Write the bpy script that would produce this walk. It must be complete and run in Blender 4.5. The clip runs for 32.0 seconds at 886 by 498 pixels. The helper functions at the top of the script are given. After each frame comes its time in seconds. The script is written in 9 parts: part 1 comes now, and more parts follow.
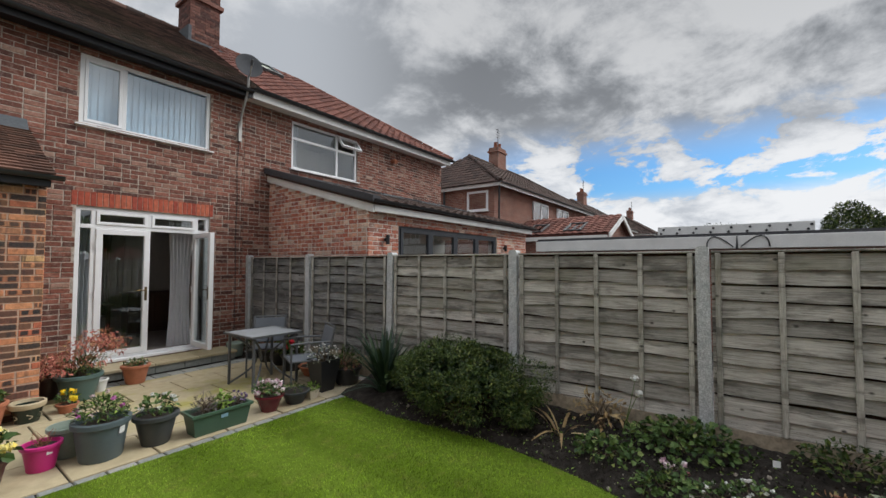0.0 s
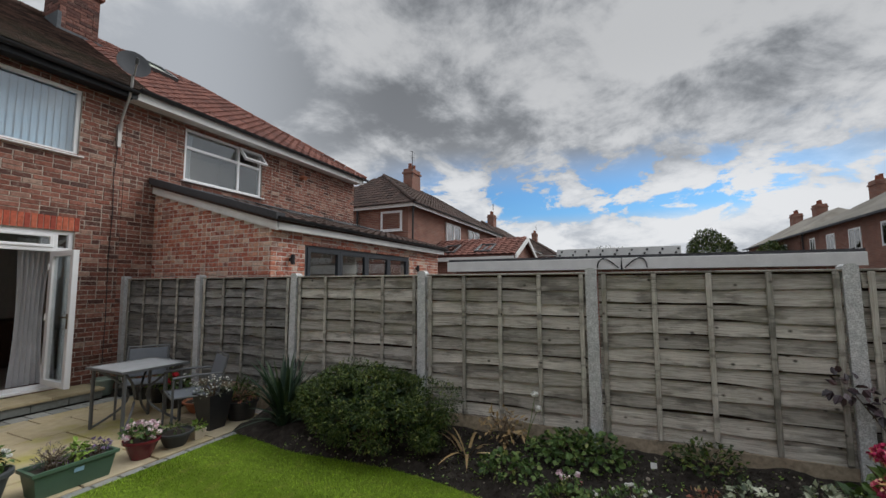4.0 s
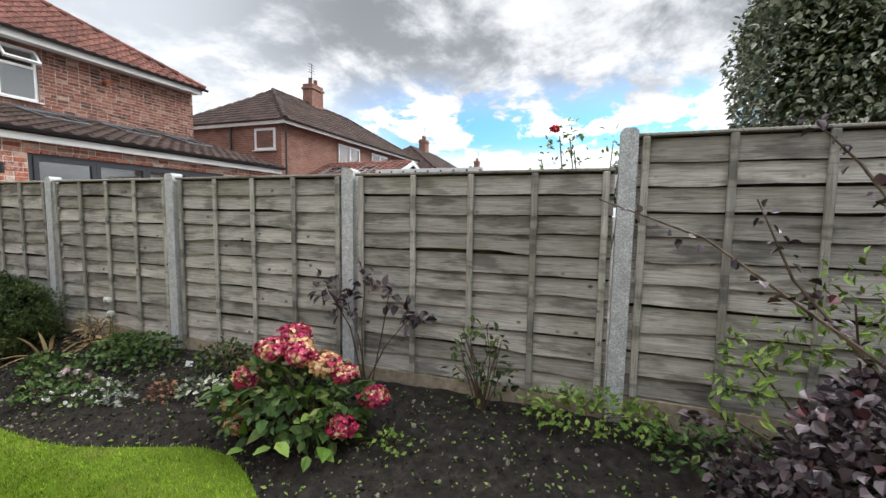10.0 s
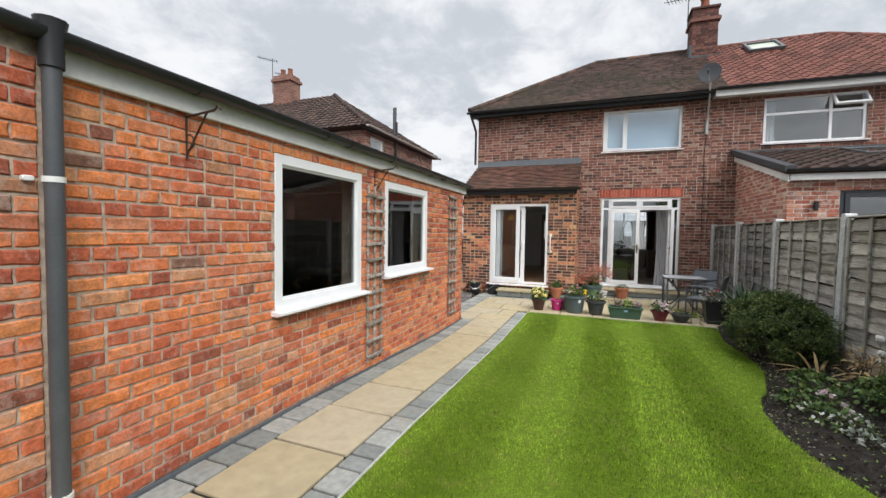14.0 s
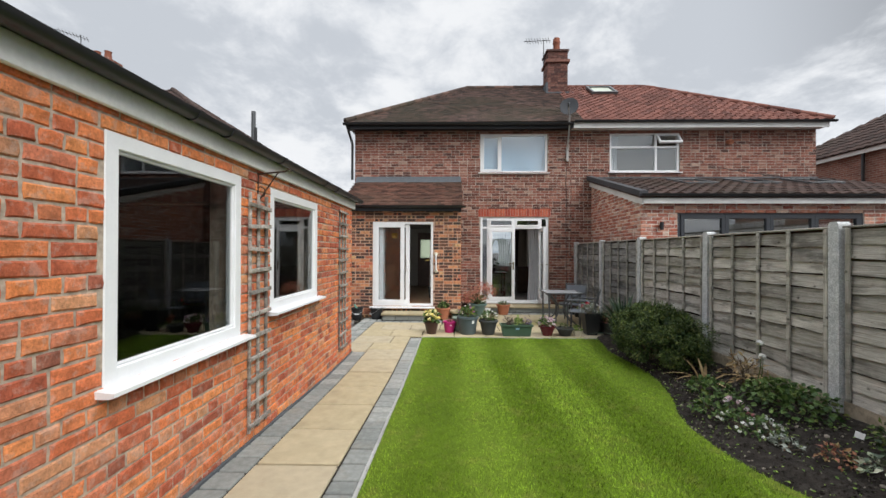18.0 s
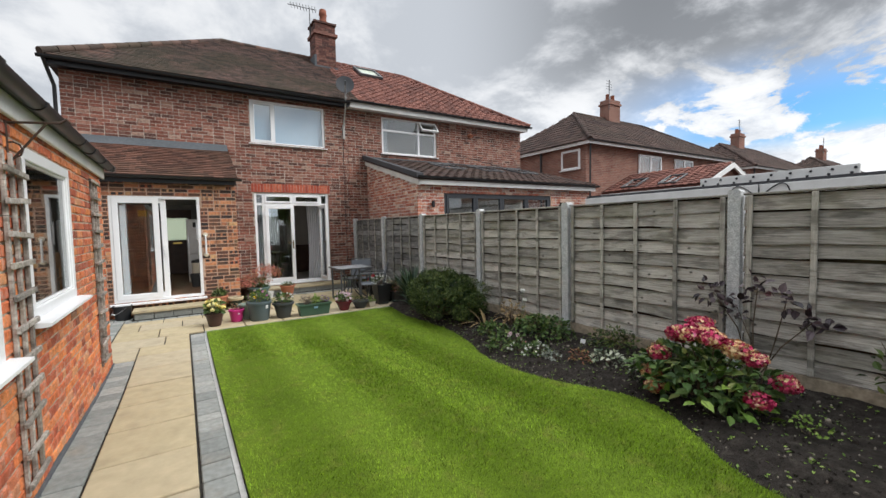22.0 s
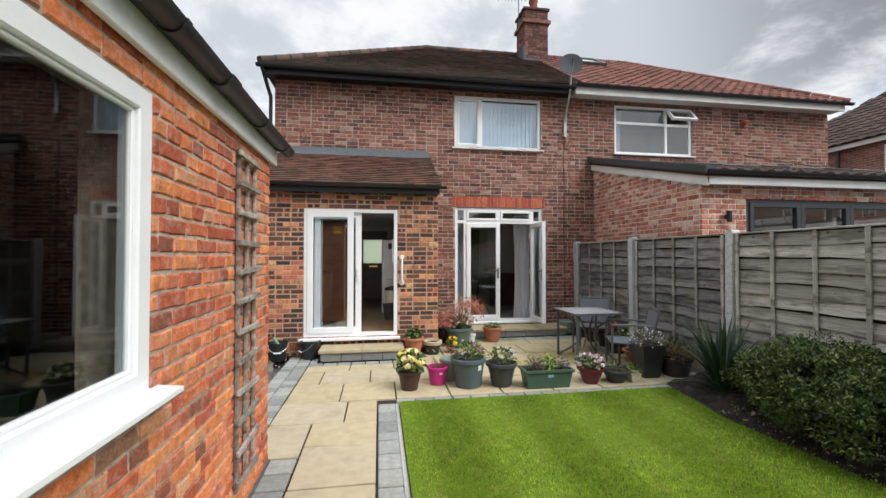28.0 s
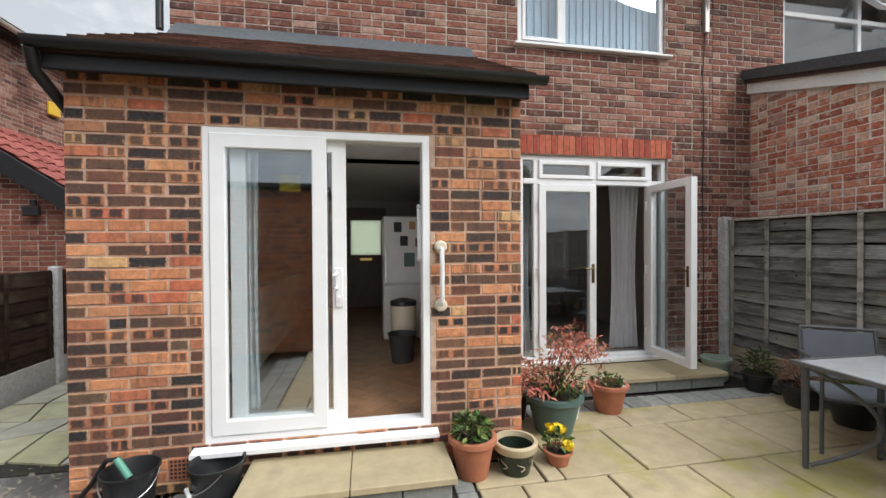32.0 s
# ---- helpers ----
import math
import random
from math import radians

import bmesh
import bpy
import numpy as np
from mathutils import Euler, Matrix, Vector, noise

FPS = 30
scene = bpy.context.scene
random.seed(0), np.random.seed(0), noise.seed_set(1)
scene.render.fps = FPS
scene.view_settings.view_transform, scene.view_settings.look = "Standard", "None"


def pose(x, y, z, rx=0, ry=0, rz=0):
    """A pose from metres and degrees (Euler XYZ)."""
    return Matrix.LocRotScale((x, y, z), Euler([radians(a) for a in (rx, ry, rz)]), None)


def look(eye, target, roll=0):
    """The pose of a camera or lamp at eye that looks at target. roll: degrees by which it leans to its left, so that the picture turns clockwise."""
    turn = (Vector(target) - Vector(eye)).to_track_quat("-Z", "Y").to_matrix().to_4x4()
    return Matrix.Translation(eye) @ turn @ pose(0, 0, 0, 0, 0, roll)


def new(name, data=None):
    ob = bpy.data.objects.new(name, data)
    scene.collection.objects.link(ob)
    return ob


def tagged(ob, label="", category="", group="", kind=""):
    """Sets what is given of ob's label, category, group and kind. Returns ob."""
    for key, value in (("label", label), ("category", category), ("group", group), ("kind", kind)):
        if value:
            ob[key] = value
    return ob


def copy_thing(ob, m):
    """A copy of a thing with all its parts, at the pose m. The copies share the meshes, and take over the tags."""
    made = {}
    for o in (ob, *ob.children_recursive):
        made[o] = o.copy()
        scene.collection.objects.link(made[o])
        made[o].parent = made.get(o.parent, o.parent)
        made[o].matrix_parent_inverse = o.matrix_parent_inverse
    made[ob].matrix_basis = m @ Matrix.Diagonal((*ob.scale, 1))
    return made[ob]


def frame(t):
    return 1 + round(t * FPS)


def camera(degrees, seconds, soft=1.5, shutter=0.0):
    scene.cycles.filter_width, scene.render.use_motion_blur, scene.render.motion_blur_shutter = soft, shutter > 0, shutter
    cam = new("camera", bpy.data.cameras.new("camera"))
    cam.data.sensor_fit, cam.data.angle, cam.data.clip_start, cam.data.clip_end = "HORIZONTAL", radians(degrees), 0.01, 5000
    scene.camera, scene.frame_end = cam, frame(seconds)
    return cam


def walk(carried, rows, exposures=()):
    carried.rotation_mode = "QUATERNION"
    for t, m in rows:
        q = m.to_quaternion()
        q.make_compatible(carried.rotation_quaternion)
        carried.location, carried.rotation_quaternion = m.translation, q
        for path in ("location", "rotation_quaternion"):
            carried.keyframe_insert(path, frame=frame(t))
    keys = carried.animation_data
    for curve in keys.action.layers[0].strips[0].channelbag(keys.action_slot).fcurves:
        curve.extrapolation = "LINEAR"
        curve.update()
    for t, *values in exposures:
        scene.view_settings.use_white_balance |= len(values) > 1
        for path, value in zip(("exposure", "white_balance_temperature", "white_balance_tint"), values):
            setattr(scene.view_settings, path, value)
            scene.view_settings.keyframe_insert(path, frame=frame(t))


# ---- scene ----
cam = camera(95.0, 32.0)
PATH = [
    (0, (-0.088, 0.034, 1.707), (1.528, 1.21, 1.783), 0.2),
    (0.5, (-0.087, -0.077, 1.709), (1.587, 1.016, 1.789), 0.1),
    (1, (-0.056, -0.158, 1.709), (1.688, 0.818, 1.792), 0.4),
    (1.5, (-0.078, -0.189, 1.704), (1.705, 0.712, 1.796), 0.9),
    (2, (-0.094, -0.183, 1.697), (1.679, 0.736, 1.798), 1.4),
    (2.5, (-0.092, -0.125, 1.696), (1.638, 0.872, 1.812), 1.8),
    (4.5, (-0.01, -0.006, 1.73), (1.824, 0.772, 1.91), -0.5),
    (5, (-0.064, -0.055, 1.665), (1.75, 0.778, 1.796), -0.6),
    (5.5, (0.001, -0.119, 1.588), (1.491, 1.211, 1.704), -0.8),
    (6, (0.007, -0.41, 1.59), (0.897, 1.369, 1.79), -1.6),
    (6.5, (-0.038, -0.727, 1.55), (0.804, 1.08, 1.709), -2.2),
    (7, (0.039, -1.061, 1.507), (0.929, 0.728, 1.586), -1.6),
    (7.5, (0.143, -1.376, 1.449), (1.514, 0.08, 1.416), 0.2),
    (8, (0.123, -1.755, 1.411), (1.927, -0.91, 1.237), -1.3),
    (8.5, (0.229, -2.265, 1.513), (2.191, -1.988, 1.238), -2.1),
    (9, (0.615, -2.73, 1.52), (2.54, -3.208, 1.264), 0.5),
    (9.5, (1.068, -3.111, 1.476), (3.054, -3.281, 1.305), 0.2),
    (10, (1.427, -3.374, 1.543), (3.304, -2.706, 1.367), 0.8),
    (10.5, (1.492, -3.591, 1.557), (3.061, -2.366, 1.366), 1.5),
    (11, (1.536, -3.776, 1.57), (2.622, -2.112, 1.348), 2.1),
    (11.5, (1.634, -3.82, 1.568), (2.14, -1.902, 1.31), 1.5),
    (12, (1.578, -3.867, 1.584), (1.53, -1.885, 1.322), 0.4),
    (12.5, (1.514, -3.892, 1.581), (1.001, -1.974, 1.342), -0.1),
    (13, (1.477, -3.929, 1.589), (0.652, -2.119, 1.377), 0.3),
    (13.5, (1.474, -3.959, 1.582), (0.585, -2.174, 1.419), 0.8),
    (14, (1.503, -3.954, 1.595), (0.789, -2.088, 1.508), 0.9),
    (14.5, (1.528, -3.95, 1.609), (1.098, -1.997, 1.578), 0.7),
    (15, (1.554, -3.934, 1.618), (1.373, -1.942, 1.622), 0.5),
    (15.5, (1.521, -3.909, 1.621), (1.472, -1.91, 1.644), 0.7),
    (17.5, (1.058, -3.449, 1.582), (0.97, -1.451, 1.586), 0.4),
    (18, (0.816, -3.356, 1.604), (0.762, -1.357, 1.616), 0.2),
    (18.5, (0.675, -3.226, 1.603), (0.661, -1.226, 1.624), 0.1),
    (19, (0.534, -2.989, 1.594), (0.58, -0.99, 1.619), -0.1),
    (19.5, (0.404, -2.804, 1.581), (0.556, -0.809, 1.588), -0.3),
    (20, (0.21, -2.706, 1.596), (0.508, -0.729, 1.568), -0.6),
    (20.5, (0.098, -2.74, 1.601), (0.572, -0.798, 1.534), -0.8),
    (21, (0.099, -2.98, 1.568), (0.755, -1.093, 1.473), -1.0),
    (21.5, (0.076, -3.206, 1.607), (0.919, -1.396, 1.496), -1.1),
    (22, (-0.009, -3.274, 1.609), (1.067, -1.592, 1.496), -1.3),
    (22.5, (-0.015, -3.305, 1.595), (1.288, -1.792, 1.488), -1.2),
    (23, (-0.03, -3.369, 1.603), (1.469, -2.048, 1.506), -0.6),
    (23.5, (0.042, -3.353, 1.594), (1.562, -2.056, 1.511), 0.2),
    (24, (-0.082, -3.334, 1.582), (1.131, -1.748, 1.466), 0.4),
    (24.5, (-0.149, -3.214, 1.588), (0.561, -1.348, 1.463), -0.3),
    (25, (-0.09, -2.888, 1.590), (0.241, -0.917, 1.507), -0.5),
    (25.5, (-0.103, -2.519, 1.564), (0.136, -0.533, 1.534), -1.1),
    (27.5, (-0.016, -0.714, 1.543), (0.286, 1.263, 1.556), -0.5),
    (28, (0.023, -0.208, 1.559), (0.333, 1.768, 1.595), -0.0),
    (28.5, (-0.061, 0.26, 1.542), (0.233, 2.237, 1.604), -0.1),
    (29, (-0.075, 0.734, 1.546), (0.188, 2.714, 1.633), -0.4),
    (29.5, (-0.079, 1.237, 1.582), (0.149, 3.221, 1.693), -0.7),
    (30, (-0.133, 1.675, 1.585), (0.061, 3.662, 1.718), -0.8),
    (30.5, (-0.113, 2.109, 1.593), (0.064, 4.097, 1.712), -0.4),
    (31, (-0.134, 2.571, 1.56), (0.061, 4.56, 1.65), -0.3),
    (31.5, (-0.152, 3.072, 1.555), (0.093, 5.056, 1.593), -0.2),
    (32, (-0.12, 3.629, 1.555), (0.246, 5.595, 1.533), -0.3),
]
# the clip's camera opens up once it has turned away from the bright sky
EXPOSURES = [(0, 0.08), (2.5, 0.05), (4.7, -0.12), (5.3, -0.12), (6.0, 0.02), (7.0, 0.12), (7.6, 0.25), (8.4, 0.52), (9.0, 0.68), (9.6, 0.78), (10.2, 0.82), (11.0, 0.65), (12.5, 0.55), (14.0, 0.48), (19.0, 0.42), (23.0, 0.42), (25.0, 0.5), (32.0, 0.55)]
walk(cam, [(t, look(eye, target, roll)) for t, eye, target, roll in PATH], EXPOSURES)


def node_props(nd, props):
    """Sets the few node properties that the materials use."""
    if "operation" in props:
        nd.operation = props["operation"]
    if "use_clamp" in props:
        nd.use_clamp = props["use_clamp"]
    if "data_type" in props:
        nd.data_type = props["data_type"]
    if "blend_type" in props:
        nd.blend_type = props["blend_type"]
    if "interpolation_type" in props:
        nd.interpolation_type = props["interpolation_type"]
    if "noise_dimensions" in props:
        nd.noise_dimensions = props["noise_dimensions"]
    if "sky_type" in props:
        nd.sky_type, nd.sun_disc = props["sky_type"], props["sun_disc"]
        nd.sun_elevation, nd.sun_rotation = props["sun_elevation"], props["sun_rotation"]


# ---- world and sun: a broken overcast sky with one blue gap low in the east (+x) ----
world = bpy.data.worlds.new("sky")
scene.world = world
world.use_nodes = True


def sky_nodes():
    nt = world.node_tree
    nt.nodes.clear()

    def n(kind, ins=None, **props):
        nd = nt.nodes.new(kind)
        node_props(nd, props)
        for k, v in (ins or {}).items():
            if isinstance(v, bpy.types.NodeSocket):
                nt.links.new(v, nd.inputs[k])
            else:
                nd.inputs[k].default_value = v
        return nd

    def m(op, a, b=0.0, c=0.0, clamp=False):
        return n("ShaderNodeMath", {0: a, 1: b, 2: c}, operation=op, use_clamp=clamp).outputs[0]

    def band(v, lo, hi):
        return n("ShaderNodeMapRange", {"Value": v, "From Min": lo, "From Max": hi}, interpolation_type="SMOOTHSTEP").outputs["Result"]

    d = n("ShaderNodeTexCoord").outputs["Generated"]
    xyz = n("ShaderNodeSeparateXYZ", {0: d})
    x, y, z = xyz.outputs[0], xyz.outputs[1], xyz.outputs[2]
    zc = m("MAXIMUM", z, 0.0)
    den = m("ADD", zc, 0.30)
    flat = n("ShaderNodeCombineXYZ", {0: m("DIVIDE", x, den), 1: m("DIVIDE", y, den), 2: 0.0}).outputs[0]
    big = n("ShaderNodeTexNoise", {"Vector": flat, "Scale": 1.35, "Detail": 9.0, "Roughness": 0.6, "Distortion": 0.25}, noise_dimensions="3D").outputs["Fac"]
    fine = n("ShaderNodeTexNoise", {"Vector": flat, "Scale": 3.6, "Detail": 9.0, "Roughness": 0.62, "Distortion": 0.3}, noise_dimensions="3D").outputs["Fac"]
    # towards the gap: azimuth 4 degrees off +x
    az = m("ARCTAN2", m("SUBTRACT", y, m("MULTIPLY", x, 0.10)), x)
    side = band(m("ABSOLUTE", az), 0.66, 0.26)
    low = m("MULTIPLY", band(z, 0.115, 0.17), band(z, 0.33, 0.20))
    gap = m("MULTIPLY", side, low)
    holes = band(m("ADD", m("MULTIPLY", fine, 0.72), m("MULTIPLY", big, 0.28)), 0.525, 0.475)
    blue = m("MULTIPLY", gap, holes, clamp=True)
    # brightness of the cloud: bright towards the gap, grey lumps above it
    sunny = m("MULTIPLY", band(m("ABSOLUTE", az), 1.15, 0.25), band(z, 0.52, 0.16))
    lump = band(m("ADD", m("MULTIPLY", big, 0.62), m("MULTIPLY", fine, 0.38)), 0.43, 0.575)
    heavy = m("MULTIPLY", band(m("ABSOLUTE", az), 1.0, 0.45), band(z, 0.17, 0.36))
    lo_v = m("SUBTRACT", m("ADD", 0.47, m("MULTIPLY", sunny, 0.08)), m("MULTIPLY", heavy, 0.27))
    hi_v = m("SUBTRACT", m("ADD", 0.68, m("MULTIPLY", sunny, 0.16)), m("MULTIPLY", heavy, 0.12))
    val = m("ADD", lo_v, m("MULTIPLY", lump, m("SUBTRACT", hi_v, lo_v)))
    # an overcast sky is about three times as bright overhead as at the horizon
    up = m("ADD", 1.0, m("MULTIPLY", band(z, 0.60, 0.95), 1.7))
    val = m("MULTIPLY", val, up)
    tint = n("ShaderNodeMix", {0: lump, 6: (0.92, 0.98, 1.07, 1), 7: (0.98, 1.0, 1.03, 1)}, data_type="RGBA")
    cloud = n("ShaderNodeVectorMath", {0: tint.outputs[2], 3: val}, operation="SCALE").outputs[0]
    sky = n("ShaderNodeTexSky", sky_type="NISHITA", sun_disc=False, sun_elevation=radians(44), sun_rotation=radians(132))
    clear = n("ShaderNodeVectorMath", {0: sky.outputs[0], 1: (0.052, 0.094, 0.130)}, operation="MULTIPLY").outputs[0]
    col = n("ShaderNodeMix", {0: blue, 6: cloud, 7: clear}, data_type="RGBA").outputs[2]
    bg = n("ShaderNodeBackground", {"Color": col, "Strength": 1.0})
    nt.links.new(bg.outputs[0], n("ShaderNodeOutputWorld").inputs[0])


sky_nodes()
sun_data = bpy.data.lights.new("sun", "SUN")
sun_data.energy, sun_data.angle, sun_data.color = 2.3, radians(38), (1.0, 0.99, 0.975)
sun = new("sun", sun_data)
sun.matrix_world = look((9, -8, 11.5), (0, 0, 0))
# ---- materials ----
class Mat:
    """A node material under construction; c() makes a colour ramp, n() any node."""

    def __init__(self, name, rough=0.7, metal=0.0, color=None, spec=0.5):
        self.m = bpy.data.materials.new(name)
        self.m.use_nodes = True
        self.nt = self.m.node_tree
        self.b = self.nt.nodes["Principled BSDF"]
        self.b.inputs["Roughness"].default_value = rough
        self.b.inputs["Metallic"].default_value = metal
        self.b.inputs["Specular IOR Level"].default_value = spec
        if color:
            self.b.inputs["Base Color"].default_value = (*color, 1)

    def n(self, kind, ins=None, **props):
        nd = self.nt.nodes.new(kind)
        node_props(nd, props)
        for k, v in (ins or {}).items():
            if isinstance(v, bpy.types.NodeSocket):
                self.nt.links.new(v, nd.inputs[k])
            else:
                nd.inputs[k].default_value = v
        return nd

    def math(self, op, a, b=0.0, clamp=False):
        return self.n("ShaderNodeMath", {0: a, 1: b}, operation=op, use_clamp=clamp).outputs[0]

    def pos(self):
        return self.n("ShaderNodeNewGeometry").outputs["Position"]

    def obj(self):
        return self.n("ShaderNodeTexCoord").outputs["Object"]

    def scaled(self, v, s):
        return self.n("ShaderNodeVectorMath", {0: v, 1: s}, operation="MULTIPLY").outputs[0]

    def noise(self, v, scale, detail=4.0, rough=0.55, dist=0.0):
        return self.n("ShaderNodeTexNoise", {"Vector": v, "Scale": scale, "Detail": detail, "Roughness": rough, "Distortion": dist}).outputs["Fac"]

    def ramp(self, fac, stops, mode="LINEAR"):
        r = self.n("ShaderNodeValToRGB", {"Fac": fac})
        r.color_ramp.interpolation = mode
        e = r.color_ramp.elements
        while len(e) < len(stops):
            e.new(0.5)
        for el, (p, c) in zip(e, stops):
            el.position, el.color = p, (*c, 1) if len(c) == 3 else c
        return r.outputs[0]

    def band(self, v, lo, hi, a=0.0, b=1.0):
        return self.n("ShaderNodeMapRange", {"Value": v, "From Min": lo, "From Max": hi, "To Min": a, "To Max": b}, interpolation_type="SMOOTHSTEP").outputs["Result"]

    def mix(self, fac, a, b, blend="MIX"):
        return self.n("ShaderNodeMix", {0: fac, 6: a, 7: b}, data_type="RGBA", blend_type=blend).outputs[2]

    def rand(self):
        """A random number per piece: by object and by island, so that it serves single and joined pieces alike."""
        o = self.n("ShaderNodeObjectInfo").outputs["Random"]
        g = self.n("ShaderNodeNewGeometry").outputs["Random Per Island"]
        return self.math("FRACT", self.math("ADD", self.math("MULTIPLY", o, 7.13), self.math("MULTIPLY", g, 5.71)))

    def shade(self, color, fac, lo=0.8, hi=1.2):
        """color times a grey between lo and hi."""
        g = self.n("ShaderNodeMapRange", {"Value": fac, "From Min": 0.25, "From Max": 0.75, "To Min": lo, "To Max": hi}).outputs["Result"]
        return self.n("ShaderNodeVectorMath", {0: color, 3: g}, operation="SCALE").outputs[0]

    def set(self, color=None, rough=None, bump=None, dist=0.003, strength=0.6):
        if color is not None:
            self.nt.links.new(color, self.b.inputs["Base Color"])
        if rough is not None:
            self.nt.links.new(rough, self.b.inputs["Roughness"])
        if bump is not None:
            bp = self.n("ShaderNodeBump", {"Height": bump, "Distance": dist, "Strength": strength})
            self.nt.links.new(bp.outputs[0], self.b.inputs["Normal"])
        return self.m


def brick_mat(name, stops, soot=0.25, lime=0.0, rough=0.85):
    a = Mat(name, rough, spec=0.25)
    p, r = a.pos(), a.rand()
    c = a.ramp(r, stops)
    c = a.shade(c, a.noise(p, 17, 6, 0.7), 0.5, 1.42)
    c = a.shade(c, a.noise(p, 75, 5, 0.7), 0.66, 1.3)
    pits = a.band(a.noise(p, 150, 3, 0.6), 0.36, 0.27)
    c = a.mix(a.math("MULTIPLY", pits, 0.7), c, (0.035, 0.022, 0.018, 1))
    c = a.shade(c, a.noise(p, 1.1, 3), 1.0 - soot, 1.0 + soot * 0.6)
    if lime:
        w = a.math("MULTIPLY", a.band(a.noise(p, 15, 6, 0.7), 0.51, 0.61), lime)
        c = a.mix(w, c, (0.52, 0.42, 0.36, 1))
    return a.set(c, None, a.noise(p, 120, 6, 0.65), 0.004, 0.7)


M_BRICK_HOUSE = brick_mat("brick_house", [(0, (0.085, 0.042, 0.036)), (0.25, (0.165, 0.066, 0.048)), (0.55, (0.235, 0.088, 0.062)), (0.8, (0.30, 0.12, 0.085)), (0.94, (0.33, 0.18, 0.135)), (1, (0.42, 0.29, 0.225))], 0.22, 0.22)
M_BRICK_NEXT = brick_mat("brick_next", [(0, (0.13, 0.062, 0.05)), (0.4, (0.23, 0.095, 0.07)), (0.75, (0.31, 0.14, 0.10)), (1, (0.40, 0.25, 0.19))], 0.2, 0.25)
M_BRICK_GARAGE = brick_mat("brick_garage", [(0, (0.26, 0.10, 0.065)), (0.08, (0.40, 0.10, 0.055)), (0.3, (0.58, 0.155, 0.07)), (0.5, (0.72, 0.235, 0.08)), (0.62, (0.56, 0.18, 0.10)), (0.76, (0.76, 0.28, 0.10)), (0.86, (0.50, 0.16, 0.085)), (0.93, (0.62, 0.30, 0.16)), (0.98, (0.60, 0.27, 0.125)), (1, (0.17, 0.10, 0.085))], 0.16, 0.3, 0.8)
M_BRICK_EXT = brick_mat("brick_reclaimed", [(0, (0.32, 0.10, 0.068)), (0.4, (0.48, 0.16, 0.10)), (0.62, (0.56, 0.23, 0.15)), (0.74, (0.60, 0.33, 0.23)), (0.86, (0.70, 0.52, 0.41)), (1, (0.28, 0.11, 0.085))], 0.1, 0.75)
M_BRICK_DARK = brick_mat("brick_brown", [(0, (0.182, 0.070, 0.056)), (0.5, (0.280, 0.105, 0.070)), (1, (0.364, 0.154, 0.112))], 0.1, 0.0)
M_SOLDIER = brick_mat("brick_soldier", [(0, (0.312, 0.065, 0.046)), (0.5, (0.429, 0.098, 0.058)), (1, (0.520, 0.156, 0.091))], 0.12, 0.0)
M_CHIMNEY = brick_mat("brick_chimney", [(0, (0.07, 0.038, 0.033)), (0.5, (0.15, 0.064, 0.05)), (1, (0.22, 0.105, 0.082))], 0.25, 0.1)


def burnt_brick():
    """Multi-coloured facing brick with a black fired heart in most of the faces."""
    a = Mat("brick_burnt", 0.82, spec=0.3)
    p, r = a.pos(), a.rand()
    g = a.n("ShaderNodeTexCoord").outputs["Generated"]
    s = a.n("ShaderNodeSeparateXYZ", {0: g})
    x, z = s.outputs[0], s.outputs[2]
    wob = a.math("MULTIPLY", a.math("SUBTRACT", a.noise(p, 42, 5, 0.7), 0.5), 0.34)
    ex = a.math("ADD", a.math("MINIMUM", x, a.math("SUBTRACT", 1.0, x)), wob)
    ez = a.math("ADD", a.math("MINIMUM", z, a.math("SUBTRACT", 1.0, z)), wob)
    whole = a.math("MULTIPLY", a.band(ex, -0.02, 0.05), a.band(ez, -0.06, 0.16))
    x2 = a.math("FRACT", a.math("MULTIPLY", x, 2.0))
    e2 = a.math("ADD", a.math("MINIMUM", x2, a.math("SUBTRACT", 1.0, x2)), wob)
    pair = a.math("MULTIPLY", a.band(e2, 0.08, 0.24), a.band(ez, 0.02, 0.22))
    r2 = a.math("FRACT", a.math("MULTIPLY", r, 17.3))
    pick_whole = a.math("LESS_THAN", r2, 0.47)
    pick_pair = a.math("MULTIPLY", a.math("GREATER_THAN", r2, 0.47), a.math("LESS_THAN", r2, 0.68))
    dark = a.math("ADD", a.math("MULTIPLY", whole, pick_whole), a.math("MULTIPLY", pair, pick_pair), clamp=True)
    base = a.ramp(r, [(0, (0.36, 0.14, 0.08)), (0.3, (0.56, 0.235, 0.115)), (0.5, (0.62, 0.29, 0.145)), (0.64, (0.40, 0.19, 0.105)), (0.8, (0.52, 0.155, 0.085)), (0.92, (0.64, 0.40, 0.19)), (1, (0.42, 0.21, 0.12))])
    base = a.shade(base, a.noise(p, 24, 6, 0.7), 0.55, 1.35)
    streak = a.band(a.noise(a.scaled(p, (26, 26, 3)), 1.0, 4), 0.5, 0.66)
    base = a.mix(a.math("MULTIPLY", streak, a.math("MULTIPLY", a.math("FRACT", a.math("MULTIPLY", r, 31.7)), 0.8)), base, (0.09, 0.06, 0.05, 1))
    coal = a.ramp(a.noise(p, 55, 4), [(0.3, (0.014, 0.015, 0.018)), (0.75, (0.058, 0.054, 0.052))])
    c = a.mix(a.math("MULTIPLY", dark, a.math("ADD", 0.68, a.math("MULTIPLY", a.math("FRACT", a.math("MULTIPLY", r, 53.1)), 0.32))), base, coal)
    return a.set(c, None, a.noise(p, 110, 6, 0.65), 0.004, 0.8)


